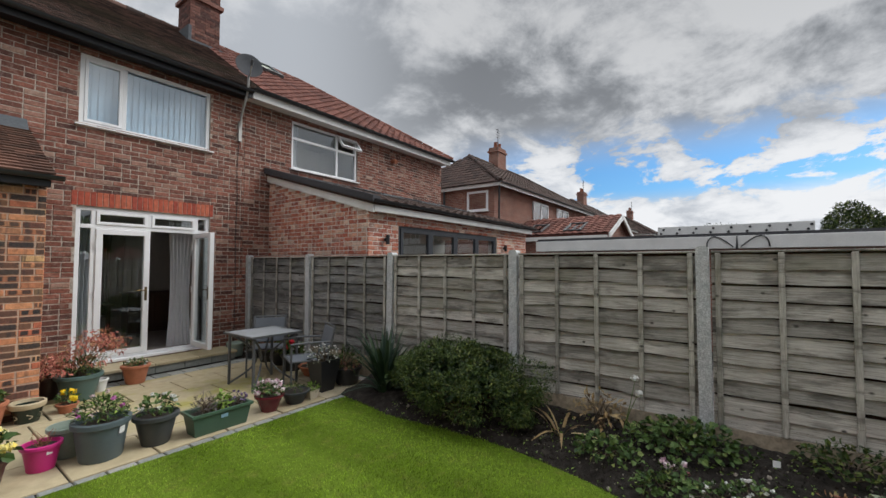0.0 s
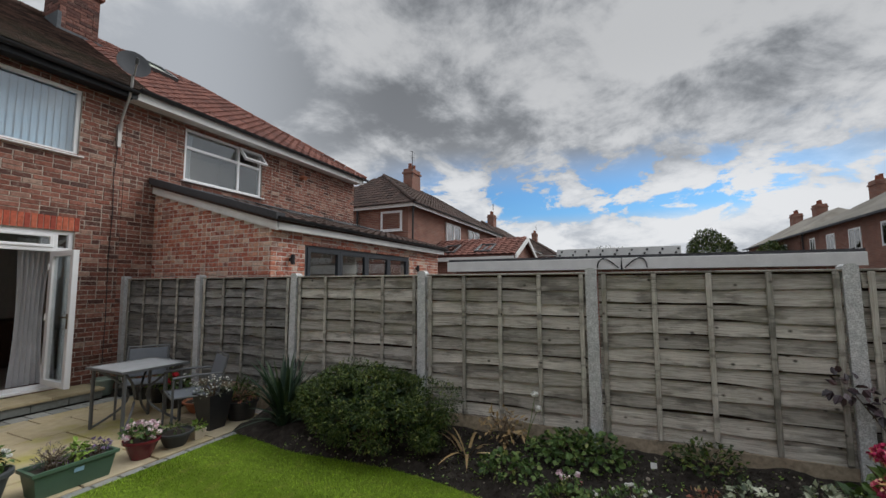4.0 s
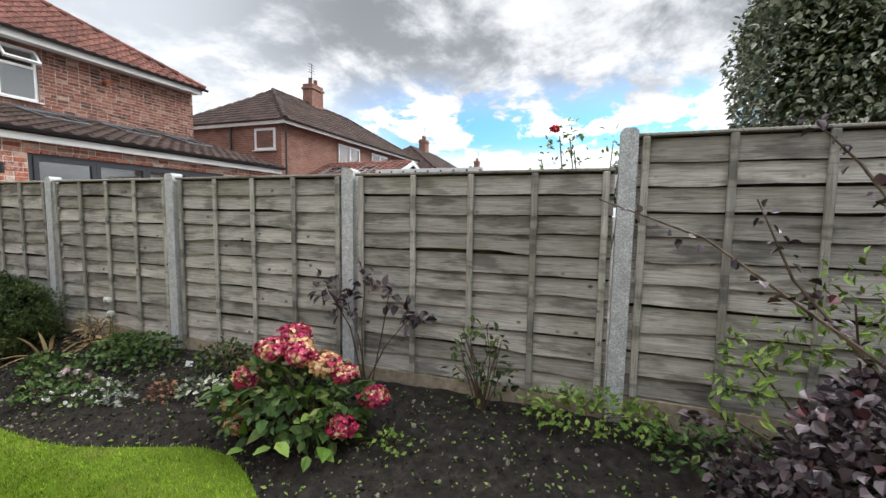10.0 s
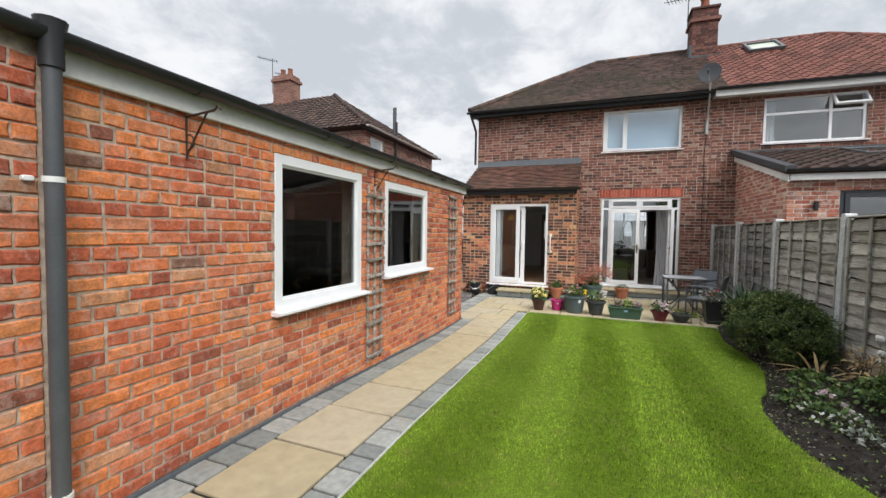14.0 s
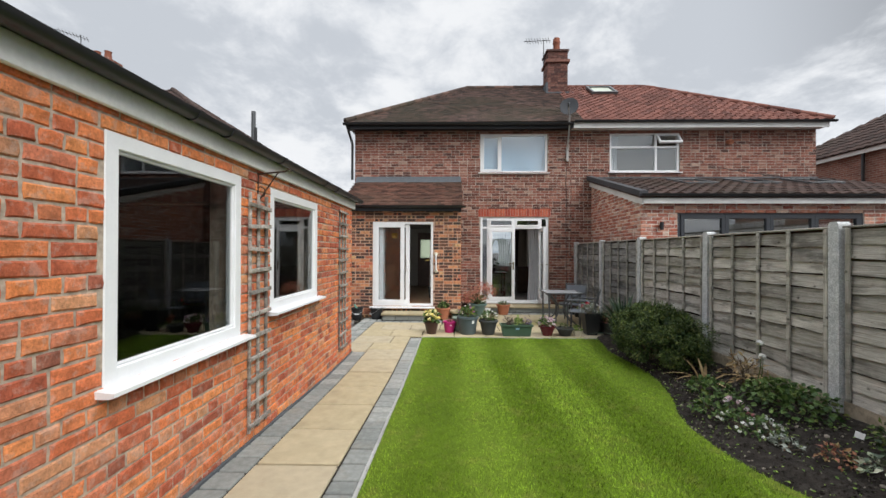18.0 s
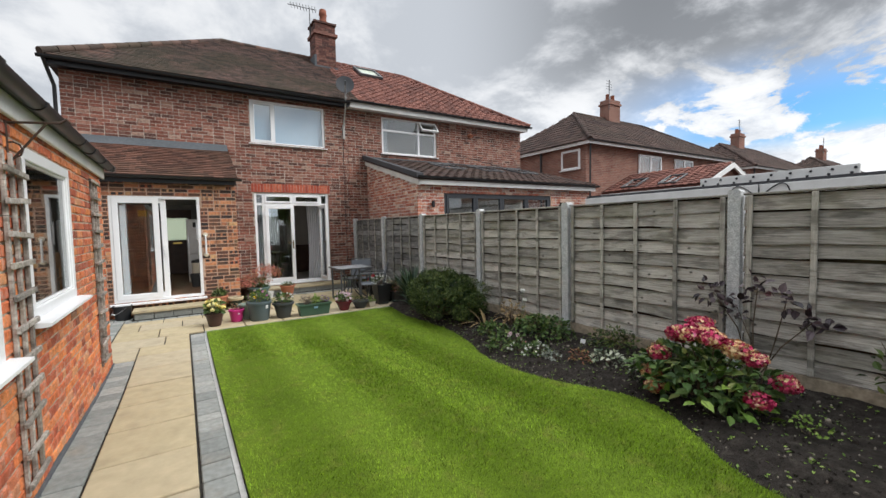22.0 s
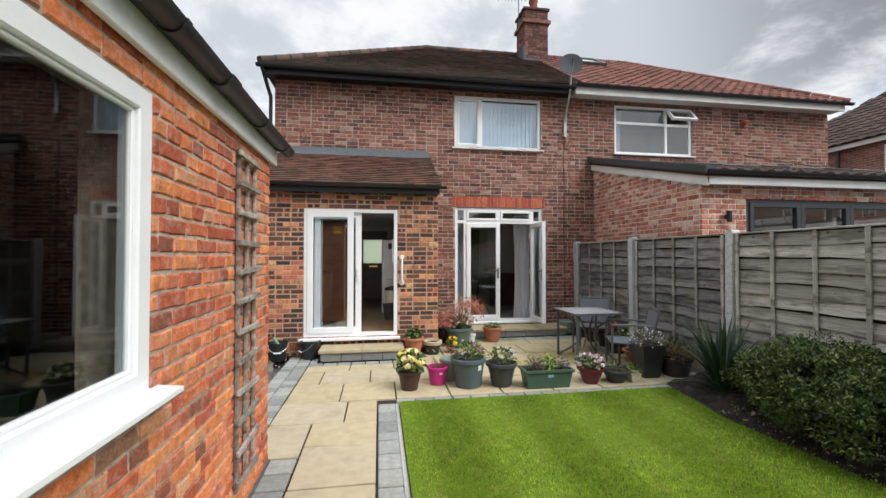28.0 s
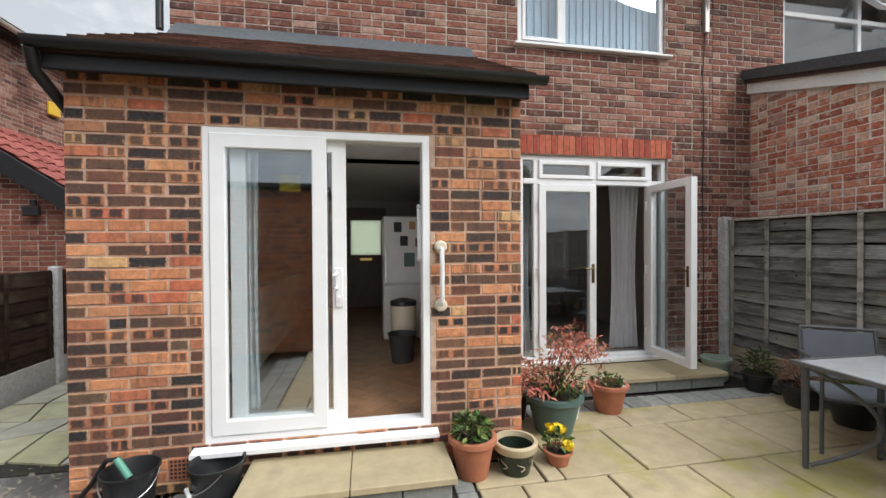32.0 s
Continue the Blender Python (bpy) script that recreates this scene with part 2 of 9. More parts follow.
M_BRICK_BURNT = burnt_brick()


def mortar_mat(name, col, d=0.15):
    a = Mat(name, 0.95, spec=0.2)
    p = a.pos()
    c = a.ramp(a.noise(p, 26, 6), [(0.3, tuple(v * (1 - d) for v in col)), (0.7, tuple(v * (1 + d) for v in col))])
    c = a.shade(c, a.noise(p, 1.4, 3), 0.85, 1.12)
    return a.set(c, None, a.noise(p, 160, 4), 0.003, 0.7)


M_MORTAR_HOUSE = mortar_mat("mortar_sooty", (0.40, 0.345, 0.295), 0.4)
M_MORTAR_GARAGE = mortar_mat("mortar_buff", (0.44, 0.36, 0.285), 0.35)
M_MORTAR_PORCH = mortar_mat("mortar_brown", (0.47, 0.34, 0.26), 0.2)
M_MORTAR_EXT = mortar_mat("mortar_pale", (0.66, 0.61, 0.55), 0.25)
M_CONCRETE = mortar_mat("concrete", (0.42, 0.42, 0.40))
M_LEAD = mortar_mat("lead", (0.10, 0.11, 0.12))
M_FELT = mortar_mat("roof_felt", (0.07, 0.07, 0.075))
M_POT_CONE = mortar_mat("terracotta_dull", (0.26, 0.10, 0.065))


def post_mat():
    a = Mat("concrete_post", 0.9, spec=0.25)
    p = a.pos()
    c = a.ramp(a.noise(p, 14, 6, 0.6), [(0.3, (0.42, 0.435, 0.44)), (0.7, (0.62, 0.63, 0.63))])
    v = a.n("ShaderNodeTexVoronoi", {"Vector": p, "Scale": 95.0}).outputs["Distance"]
    c = a.shade(c, v, 0.7, 1.15)
    return a.set(c, None, v, 0.004, 0.5)


M_POST = post_mat()


def slab_mat():
    a = Mat("sandstone_slab", 0.8, spec=0.3)
    p, r = a.pos(), a.rand()
    c = a.ramp(r, [(0, (0.405, 0.34, 0.215)), (0.5, (0.455, 0.38, 0.24)), (1, (0.43, 0.37, 0.265))])
    c = a.shade(c, a.noise(p, 9, 6, 0.6), 0.86, 1.12)
    s = a.n("ShaderNodeSeparateXYZ", {0: p})
    alg = a.math("MULTIPLY", a.band(a.noise(p, 1.3, 4, 0.6), 0.5, 0.66), a.math("MULTIPLY", a.band(s.outputs[1], 4.4, 5.4), a.math("MULTIPLY", a.band(s.outputs[0], 0.7, 1.6), a.band(s.outputs[2], 0.07, 0.03))))
    c = a.mix(a.math("MULTIPLY", alg, 0.75), c, (0.32, 0.30, 0.06, 1))
    grime = a.math("MULTIPLY", a.band(a.noise(p, 3.1, 5), 0.52, 0.75), 0.35)
    c = a.mix(grime, c, (0.22, 0.19, 0.14, 1))
    return a.set(c, a.band(a.noise(p, 6, 4), 0.3, 0.7, 0.65, 0.9), a.noise(p, 60, 6), 0.003, 0.5)


M_SLAB = slab_mat()


def sett_mat():
    a = Mat("grey_sett", 0.85, spec=0.3)
    p, r = a.pos(), a.rand()
    c = a.ramp(r, [(0, (0.20, 0.212, 0.20)), (0.5, (0.265, 0.278, 0.262)), (1, (0.34, 0.345, 0.32))])
    c = a.shade(c, a.noise(p, 22, 6), 0.75, 1.2)
    c = a.mix(a.math("MULTIPLY", a.band(a.noise(p, 3, 4), 0.55, 0.75), 0.4), c, (0.28, 0.24, 0.18, 1))
    return a.set(c, None, a.noise(p, 90, 6), 0.004, 0.7)


M_SETT = sett_mat()
M_STEP_BLOCK = mortar_mat("step_block", (0.24, 0.25, 0.23))


def ground_mats():
    a = Mat("joint_sand", 0.95, spec=0.2)
    p = a.pos()
    c = a.ramp(a.noise(p, 30, 6), [(0.3, (0.018, 0.016, 0.014)), (0.7, (0.05, 0.045, 0.037))])
    joint = a.set(c, None, a.noise(p, 150, 4), 0.004, 0.8)
    a = Mat("soil", 0.95, spec=0.15)
    p = a.pos()
    c = a.ramp(a.noise(p, 14, 8, 0.65), [(0.28, (0.014, 0.012, 0.010)), (0.55, (0.040, 0.034, 0.029)), (0.78, (0.090, 0.078, 0.065))])
    soil = a.set(c, None, a.noise(p, 45, 8, 0.7), 0.02, 1.0)
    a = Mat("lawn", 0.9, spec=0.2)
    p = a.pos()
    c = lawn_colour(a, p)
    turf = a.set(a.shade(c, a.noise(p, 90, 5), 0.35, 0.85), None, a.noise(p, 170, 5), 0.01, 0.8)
    a = Mat("tarmac", 0.92, spec=0.25)
    p = a.pos()
    c = a.ramp(a.noise(p, 3.0, 8, 0.7), [(0.3, (0.06, 0.056, 0.054)), (0.5, (0.115, 0.105, 0.10)), (0.6, (0.20, 0.185, 0.17)), (0.75, (0.30, 0.28, 0.25))])
    c = a.shade(c, a.noise(p, 130, 4), 0.7, 1.25)
    tar = a.set(c, None, a.noise(p, 110, 5), 0.006, 0.8)
    a = Mat("crazy_paving", 0.85, spec=0.25)
    p, r = a.pos(), a.rand()
    c = a.ramp(r, [(0, (0.34, 0.335, 0.28)), (0.5, (0.42, 0.40, 0.31)), (1, (0.37, 0.36, 0.22))])
    c = a.shade(c, a.noise(p, 5, 7, 0.65), 0.72, 1.15)
    crazy = a.set(c, None, a.noise(p, 70, 5), 0.004, 0.6)
    return joint, soil, turf, tar, crazy


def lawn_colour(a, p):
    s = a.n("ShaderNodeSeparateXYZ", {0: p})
    # mowing stripes: light on the leaning grass, put into the colour as two greens
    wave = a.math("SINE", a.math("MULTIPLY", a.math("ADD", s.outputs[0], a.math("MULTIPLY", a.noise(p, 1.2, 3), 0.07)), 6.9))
    stripe_sheen = a.band(wave, -0.9, 0.9)
    c = a.mix(stripe_sheen, (0.135, 0.222, 0.010, 1), (0.185, 0.292, 0.020, 1))
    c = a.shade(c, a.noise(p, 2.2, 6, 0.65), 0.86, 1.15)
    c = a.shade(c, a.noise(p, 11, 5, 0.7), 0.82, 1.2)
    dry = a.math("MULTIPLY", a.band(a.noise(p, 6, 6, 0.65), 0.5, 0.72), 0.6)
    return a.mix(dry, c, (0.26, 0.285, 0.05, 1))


M_JOINT, M_SOIL, M_TURF, M_TARMAC, M_CRAZY = ground_mats()


def blade_mat():
    a = Mat("grass_blade", 0.6, spec=0.3)
    p = a.pos()
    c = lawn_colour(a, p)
    c = a.shade(c, a.noise(p, 22, 5, 0.7), 0.55, 1.5)
    c = a.shade(c, a.rand(), 0.45, 1.65)
    a.b.inputs["Subsurface Weight"].default_value = 0.0
    return a.set(c)


M_BLADE = blade_mat()


def leaf_mat(name, stops, rough=0.55, spec=0.35, trans=0.0):
    a = Mat(name, rough, spec=spec)
    c = a.ramp(a.rand(), stops)
    c = a.shade(c, a.noise(a.pos(), 25, 3), 0.8, 1.2)
    return a.set(c)


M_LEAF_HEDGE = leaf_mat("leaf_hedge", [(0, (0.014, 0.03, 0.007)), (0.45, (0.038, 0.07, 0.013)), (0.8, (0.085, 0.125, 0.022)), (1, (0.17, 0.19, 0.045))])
M_LEAF_GREEN = leaf_mat("leaf_green", [(0, (0.022, 0.052, 0.012)), (0.5, (0.06, 0.115, 0.026)), (0.88, (0.125, 0.19, 0.05)), (1, (0.24, 0.27, 0.08))])
M_LEAF_LIGHT = leaf_mat("leaf_light", [(0, (0.09, 0.17, 0.025)), (0.6, (0.17, 0.27, 0.04)), (1, (0.27, 0.36, 0.08))])
M_LEAF_GREY = leaf_mat("leaf_grey", [(0, (0.05, 0.075, 0.045)), (0.4, (0.15, 0.19, 0.115)), (0.7, (0.33, 0.37, 0.25)), (1, (0.60, 0.62, 0.50))], 0.45)
# the pale grey stop colours some leaves as if glossed by the sky
M_LEAF_PURPLE = leaf_mat("leaf_purple_and_sheen", [(0, (0.014, 0.008, 0.011)), (0.4, (0.036, 0.021, 0.028)), (0.64, (0.085, 0.058, 0.068)), (0.88, (0.21, 0.17, 0.185)), (0.97, (0.10, 0.03, 0.035)), (1, (0.14, 0.02, 0.03))], 0.4, 0.55)
M_LEAF_ACER = leaf_mat("leaf_acer", [(0, (0.16, 0.05, 0.035)), (0.5, (0.30, 0.11, 0.07)), (0.85, (0.34, 0.19, 0.09)), (1, (0.22, 0.2, 0.08))])
M_LEAF_SWORD = leaf_mat("leaf_sword", [(0, (0.014, 0.034, 0.02)), (0.6, (0.032, 0.062, 0.034)), (1, (0.085, 0.125, 0.065))])
M_LEAF_DRY = leaf_mat("leaf_dry", [(0, (0.16, 0.10, 0.05)), (0.6, (0.32, 0.22, 0.10)), (1, (0.5, 0.38, 0.2))])
M_LEAF_SILVER = leaf_mat("leaf_silver", [(0, (0.14, 0.17, 0.13)), (0.6, (0.24, 0.27, 0.22)), (1, (0.42, 0.45, 0.4))])
M_LEAF_LAVENDER = leaf_mat("leaf_lavender", [(0, (0.10, 0.11, 0.07)), (0.6, (0.16, 0.14, 0.12)), (1, (0.22, 0.15, 0.25))])
M_LEAF_DARK = leaf_mat("leaf_dark_and_core_shade", [(0, (0.010, 0.026, 0.010)), (0.6, (0.022, 0.05, 0.018)), (1, (0.045, 0.08, 0.03))])
def petal_mix(name, young, old, share):
    """Hydrangea petals that fade in patches from the young colours to the old."""
    a = Mat(name, 0.7, spec=0.2)
    p, r = a.pos(), a.rand()
    w = a.band(a.math("ADD", a.noise(p, 13, 3), a.math("MULTIPLY", r, 0.22)), share, share + 0.12)
    c = a.mix(w, a.ramp(r, young), a.ramp(r, old))
    return a.set(c)


YOUNG = [(0, (0.22, 0.012, 0.045)), (0.5, (0.48, 0.03, 0.10)), (0.85, (0.60, 0.09, 0.19)), (1, (0.55, 0.17, 0.28))]
OLD = [(0, (0.55, 0.20, 0.10)), (0.5, (0.66, 0.40, 0.19)), (1, (0.70, 0.54, 0.32))]
M_PETAL_PINK = petal_mix("petal_crimson_mixed", YOUNG, OLD, 0.62)
M_PETAL_FADED = petal_mix("petal_faded_mixed", YOUNG, OLD, 0.48)
M_PETAL_PALE = leaf_mat("petal_pale", [(0, (0.60, 0.34, 0.44)), (0.5, (0.75, 0.58, 0.64)), (1, (0.8, 0.74, 0.74))])
M_PETAL_MAUVE = leaf_mat("petal_mauve", [(0, (0.34, 0.06, 0.26)), (0.6, (0.5, 0.13, 0.4)), (1, (0.62, 0.34, 0.54))])
M_PETAL_YELLOW = leaf_mat("petal_yellow", [(0, (0.72, 0.56, 0.10)), (0.6, (0.80, 0.72, 0.30)), (1, (0.82, 0.79, 0.55))])
M_PETAL_GOLD = leaf_mat("petal_golden", [(0, (0.80, 0.50, 0.01)), (1, (0.86, 0.68, 0.03))])
M_LEAF_MAPLE = leaf_mat("leaf_maple", [(0, (0.30, 0.07, 0.055)), (0.4, (0.50, 0.16, 0.12)), (0.75, (0.58, 0.25, 0.18)), (1, (0.44, 0.30, 0.12))])
M_PETAL_WHITE = leaf_mat("petal_white", [(0, (0.65, 0.65, 0.62)), (1, (0.82, 0.82, 0.8))])
M_PETAL_RED = leaf_mat("petal_red", [(0, (0.45, 0.01, 0.02)), (1, (0.65, 0.03, 0.05))])
M_PETAL_PURPLE = leaf_mat("petal_lavender", [(0, (0.16, 0.10, 0.24)), (1, (0.30, 0.22, 0.42))])


def bark():
    a = Mat("stem", 0.85)
    c = a.ramp(a.noise(a.scaled(a.pos(), (30, 30, 6)), 1.0, 5), [(0.3, (0.05, 0.035, 0.022)), (0.7, (0.15, 0.11, 0.07))])
    return a.set(c)


M_STEM = bark()


def fence_wood(name, lo, mid, hi, along=(2.0, 2.0, 30.0), axis="y"):
    a = Mat(name, 0.88, spec=0.2)
    p, r = a.pos(), a.rand()
    off = a.n("ShaderNodeCombineXYZ", {0: r, 1: r, 2: r}).outputs[0]
    q = a.n("ShaderNodeVectorMath", {0: p, 1: a.scaled(off, (9, 9, 9))}, operation="ADD").outputs[0]
    g = a.noise(a.scaled(q, along), 2.2, 9, 0.68, 0.9)
    c = a.ramp(g, [(0.3, lo), (0.5, mid), (0.7, hi)])
    bl = a.math("MULTIPLY", a.band(a.noise(a.scaled(q, (1.0, 1.6, 7.0)), 1.3, 5, 0.6), 0.50, 0.64), 0.6)
    c = a.mix(bl, c, (*[v * 0.42 for v in lo], 1))
    c = a.shade(c, r, 0.74, 1.16)
    c = a.shade(c, a.noise(q, 2.4, 6, 0.65), 0.74, 1.22)
    kn = a.n("ShaderNodeTexVoronoi", {"Vector": a.scaled(q, (1.0, 3.0, 4.2)), "Scale": 1.7}).outputs["Distance"]
    c = a.mix(a.band(kn, 0.13, 0.03), c, (*[v * 0.35 for v in lo], 1))
    mossy = a.math("MULTIPLY", a.band(a.noise(q, 1.3, 4), 0.53, 0.7), 0.34)
    c = a.mix(mossy, c, (0.20, 0.19, 0.11, 1))
    crack = a.band(a.noise(a.scaled(q, (1.0, 1.1, 60.0)), 2.0, 4, 0.6), 0.36, 0.30)
    c = a.mix(a.math("MULTIPLY", crack, 0.75), c, (*[v * 0.2 for v in lo], 1))
    return a.set(c, None, g, 0.006, 1.0)


M_FENCE = fence_wood("fence_wood", (0.20, 0.185, 0.160), (0.43, 0.405, 0.36), (0.60, 0.575, 0.52), (2.0, 1.5, 40.0))
M_FENCE_DARK = fence_wood("fence_wood_dark", (0.11, 0.106, 0.10), (0.205, 0.20, 0.19), (0.33, 0.325, 0.31), (2.0, 1.5, 40.0))
M_BATTEN = fence_wood("fence_batten", (0.24, 0.225, 0.195), (0.40, 0.38, 0.335), (0.55, 0.53, 0.48), (30, 30, 2))
M_BACKFENCE = fence_wood("back_fence_wood", (0.25, 0.245, 0.232), (0.43, 0.423, 0.40), (0.58, 0.57, 0.55), (22, 22, 1.6))
M_TRELLIS = fence_wood("trellis_wood", (0.16, 0.14, 0.12), (0.34, 0.31, 0.275), (0.52, 0.49, 0.45), (10, 10, 10))
M_DARKFENCE = fence_wood("stained_fence_and_gap_shade", (0.022, 0.012, 0.009), (0.035, 0.02, 0.015), (0.055, 0.033, 0.024))
M_GRAVELBOARD = mortar_mat("gravel_board", (0.33, 0.275, 0.205), 0.3)


def plain(name, col, rough=0.5, metal=0.0, spec=0.5, var=0.08, scale=6.0, bump=0.0):
    a = Mat(name, rough, metal, spec=spec)
    p = a.pos()
    rgb = a.n("ShaderNodeRGB").outputs[0]
    rgb.default_value = (*col, 1)
    c = a.shade(rgb, a.noise(p, scale, 5), 1 - var, 1 + var)
    c = a.shade(c, a.noise(p, scale * 14, 3), 1 - var * 0.6, 1 + var * 0.6)
    return a.set(c, None, a.noise(p, 90, 4) if bump else None, bump or 0.001, 0.5)


M_UPVC = plain("white_upvc", (0.80, 0.81, 0.82), 0.32, var=0.035)
M_WHITE_PAINT = plain("white_paint", (0.72, 0.72, 0.70), 0.5, var=0.1, scale=3)
M_BLACK_PLASTIC = plain("black_plastic", (0.018, 0.019, 0.021), 0.42, var=0.2)
M_GREY_PLASTIC = plain("grey_pipe", (0.075, 0.08, 0.085), 0.4, var=0.15)
M_BLACK_PAINT = plain("black_paint", (0.013, 0.014, 0.017), 0.55, var=0.25)
M_ANTHRACITE = plain("anthracite_frame", (0.035, 0.04, 0.048), 0.45)
M_GUTTER_WHITE = plain("cream_gutter", (0.55, 0.53, 0.47), 0.5, var=0.12)
M_BRASS = plain("brass", (0.62, 0.42, 0.13), 0.3, 1.0)
M_BRONZE = plain("aged_bronze", (0.16, 0.115, 0.055), 0.42, 1.0)
M_STEEL = plain("steel", (0.55, 0.56, 0.57), 0.35, 1.0)
M_ALU = plain("aluminium", (0.45, 0.44, 0.42), 0.45, 0.7)
M_GREY_METAL = plain("grey_powder_coat", (0.105, 0.11, 0.115), 0.45, 0.2)
M_TABLETOP = plain("table_glass_top", (0.36, 0.375, 0.39), 0.25, var=0.12)
M_SLING = plain("grey_sling", (0.13, 0.145, 0.165), 0.75, bump=0.002)
M_CREAM = plain("cream_plastic", (0.66, 0.60, 0.47), 0.4)
M_IRON = plain("rusty_iron", (0.06, 0.035, 0.025), 0.7, 0.3, var=0.3)
M_TERRACOTTA = plain("terracotta", (0.40, 0.15, 0.08), 0.8, var=0.22, bump=0.002)
M_POT_BROWN = plain("brown_glaze", (0.055, 0.026, 0.02), 0.35, var=0.15)
M_POT_MAGENTA = plain("magenta_plastic", (0.55, 0.025, 0.20), 0.4)
M_POT_SAGE = plain("sage_plastic", (0.25, 0.31, 0.26), 0.5, var=0.12)
M_POT_SLATE = plain("slate_plastic", (0.085, 0.115, 0.125), 0.5, var=0.1)
M_POT_CHARCOAL = plain("charcoal_plastic", (0.045, 0.05, 0.052), 0.5, var=0.15)
M_POT_GREEN = plain("green_plastic", (0.06, 0.115, 0.075), 0.45)
M_POT_TEAL = plain("grey_green_plastic", (0.09, 0.15, 0.14), 0.5)
M_POT_RED = plain("oxblood_glaze", (0.12, 0.015, 0.022), 0.25)
M_POT_GLAZE = plain("dark_green_glaze", (0.018, 0.028, 0.02), 0.2)
M_POT_CREAM = plain("cream_stoneware", (0.48, 0.40, 0.26), 0.6, var=0.15)
M_TAG_WHITE = plain("white_label", (0.75, 0.76, 0.76), 0.5)
M_TAG_BLUE = plain("blue_label", (0.25, 0.42, 0.55), 0.5)
M_TAG_PINK = plain("pink_label", (0.55, 0.16, 0.2), 0.5)
M_STONE = plain("pebble", (0.24, 0.21, 0.17), 0.85, var=0.3)
M_YELLOW = plain("yellow_box", (0.70, 0.45, 0.03), 0.5)
M_HOSE = plain("hose_green", (0.10, 0.30, 0.22), 0.5)
M_FABRIC = plain("white_curtain", (0.62, 0.62, 0.64), 0.9, var=0.06, bump=0.003)
M_FABRIC_FLORAL = plain("printed_curtain", (0.5, 0.52, 0.52), 0.9, var=0.35, scale=14)
M_BLIND = plain("vertical_blind", (0.62, 0.78, 0.89), 0.85, var=0.05)
M_ROOM = plain("room_plaster", (0.42, 0.38, 0.33), 0.9)
# near-black: the lack of light inside the garage is put into the colour
M_GARAGE_GLOOM = plain("garage_gloom", (0.022, 0.020, 0.019), 0.9, spec=0.1)
M_ROOM_DARK = plain("kitchen_plaster", (0.40, 0.39, 0.36), 0.9)
M_KITCHEN = plain("kitchen_front", (0.42, 0.36, 0.26), 0.5)
M_WORKTOP = plain("worktop", (0.10, 0.09, 0.085), 0.4, var=0.2)
M_FRIDGE = plain("fridge_white", (0.74, 0.74, 0.73), 0.35)
M_DARKWOOD = plain("dark_wood", (0.10, 0.05, 0.03), 0.45, var=0.25)
M_PINE = plain("pine_wood", (0.42, 0.24, 0.11), 0.5, var=0.15)
M_CARPET = plain("carpet", (0.30, 0.26, 0.23), 0.95, var=0.12, bump=0.004)
M_VINYL = plain("brick_vinyl", (0.27, 0.15, 0.085), 0.4, var=0.3)
M_FROST = plain("frosted_pane", (0.5, 0.55, 0.45), 0.3)
def frosted():
    a = Mat("frosted_door_glass", 0.5)
    out = a.nt.nodes["Material Output"]
    tl = a.n("ShaderNodeBsdfTranslucent", {"Color": (0.5, 0.54, 0.47, 1)})
    mx = a.n("ShaderNodeMixShader", {0: 0.8, 1: a.b.outputs[0], 2: tl.outputs[0]})
    a.set(a.ramp(a.noise(a.pos(), 60, 3), [(0.3, (0.4, 0.45, 0.36)), (0.7, (0.55, 0.6, 0.5))]))
    a.nt.links.new(mx.outputs[0], out.inputs[0])
    return a.m


M_FROSTED = frosted()


def net_curtain():
    a = Mat("net_curtain", 0.9)
    out = a.nt.nodes["Material Output"]
    a.b.inputs["Base Color"].default_value = (0.7, 0.7, 0.68, 1)
    tl = a.n("ShaderNodeBsdfTranslucent", {"Color": (0.75, 0.76, 0.74, 1)})
    mx = a.n("ShaderNodeMixShader", {0: 0.65, 1: a.b.outputs[0], 2: tl.outputs[0]})
    a.nt.links.new(mx.outputs[0], out.inputs[0])
    return a.m


M_NET = net_curtain()
M_SOIL_POT = plain("potting_soil", (0.03, 0.022, 0.016), 0.95, var=0.35, scale=40, bump=0.01)


def tile_mat(name, stops, moss=0.0, rough=0.85):
    a = Mat(name, rough, spec=0.25)
    p, r = a.pos(), a.rand()
    c = a.ramp(r, stops)
    c = a.shade(c, a.noise(p, 30, 5), 0.8, 1.2)
    c = a.shade(c, a.noise(p, 0.8, 4), 0.75, 1.25)
    if moss:
        w = a.math("MULTIPLY", a.band(a.noise(p, 0.55, 5, 0.6), 0.44, 0.66), moss)
        c = a.mix(w, c, (0.055, 0.05, 0.032, 1))
    return a.set(c, None, a.noise(p, 70, 5), 0.004, 0.6)


M_TILE_HOUSE = tile_mat("rosemary_tile", [(0, (0.045, 0.034, 0.03)), (0.5, (0.09, 0.06, 0.05)), (1, (0.16, 0.095, 0.075))], 0.65)
M_TILE_PORCH = tile_mat("porch_tile", [(0, (0.065, 0.036, 0.028)), (0.5, (0.12, 0.06, 0.044)), (1, (0.18, 0.092, 0.066))], 0.3)
M_TILE_RED = tile_mat("red_pantile", [(0, (0.115, 0.05, 0.04)), (0.5, (0.16, 0.066, 0.05)), (1, (0.21, 0.09, 0.068))], 0.0)
M_TILE_BROWN = tile_mat("brown_tile", [(0, (0.04, 0.027, 0.023)), (0.5, (0.06, 0.038, 0.032)), (1, (0.085, 0.053, 0.044))], 0.2)
M_TILE_PINK = tile_mat("pink_tile", [(0, (0.24, 0.07, 0.06)), (1, (0.34, 0.11, 0.09))], 0.0)
M_SLATE = tile_mat("ridge_slate", [(0, (0.05, 0.05, 0.055)), (1, (0.09, 0.09, 0.095))], 0.0)
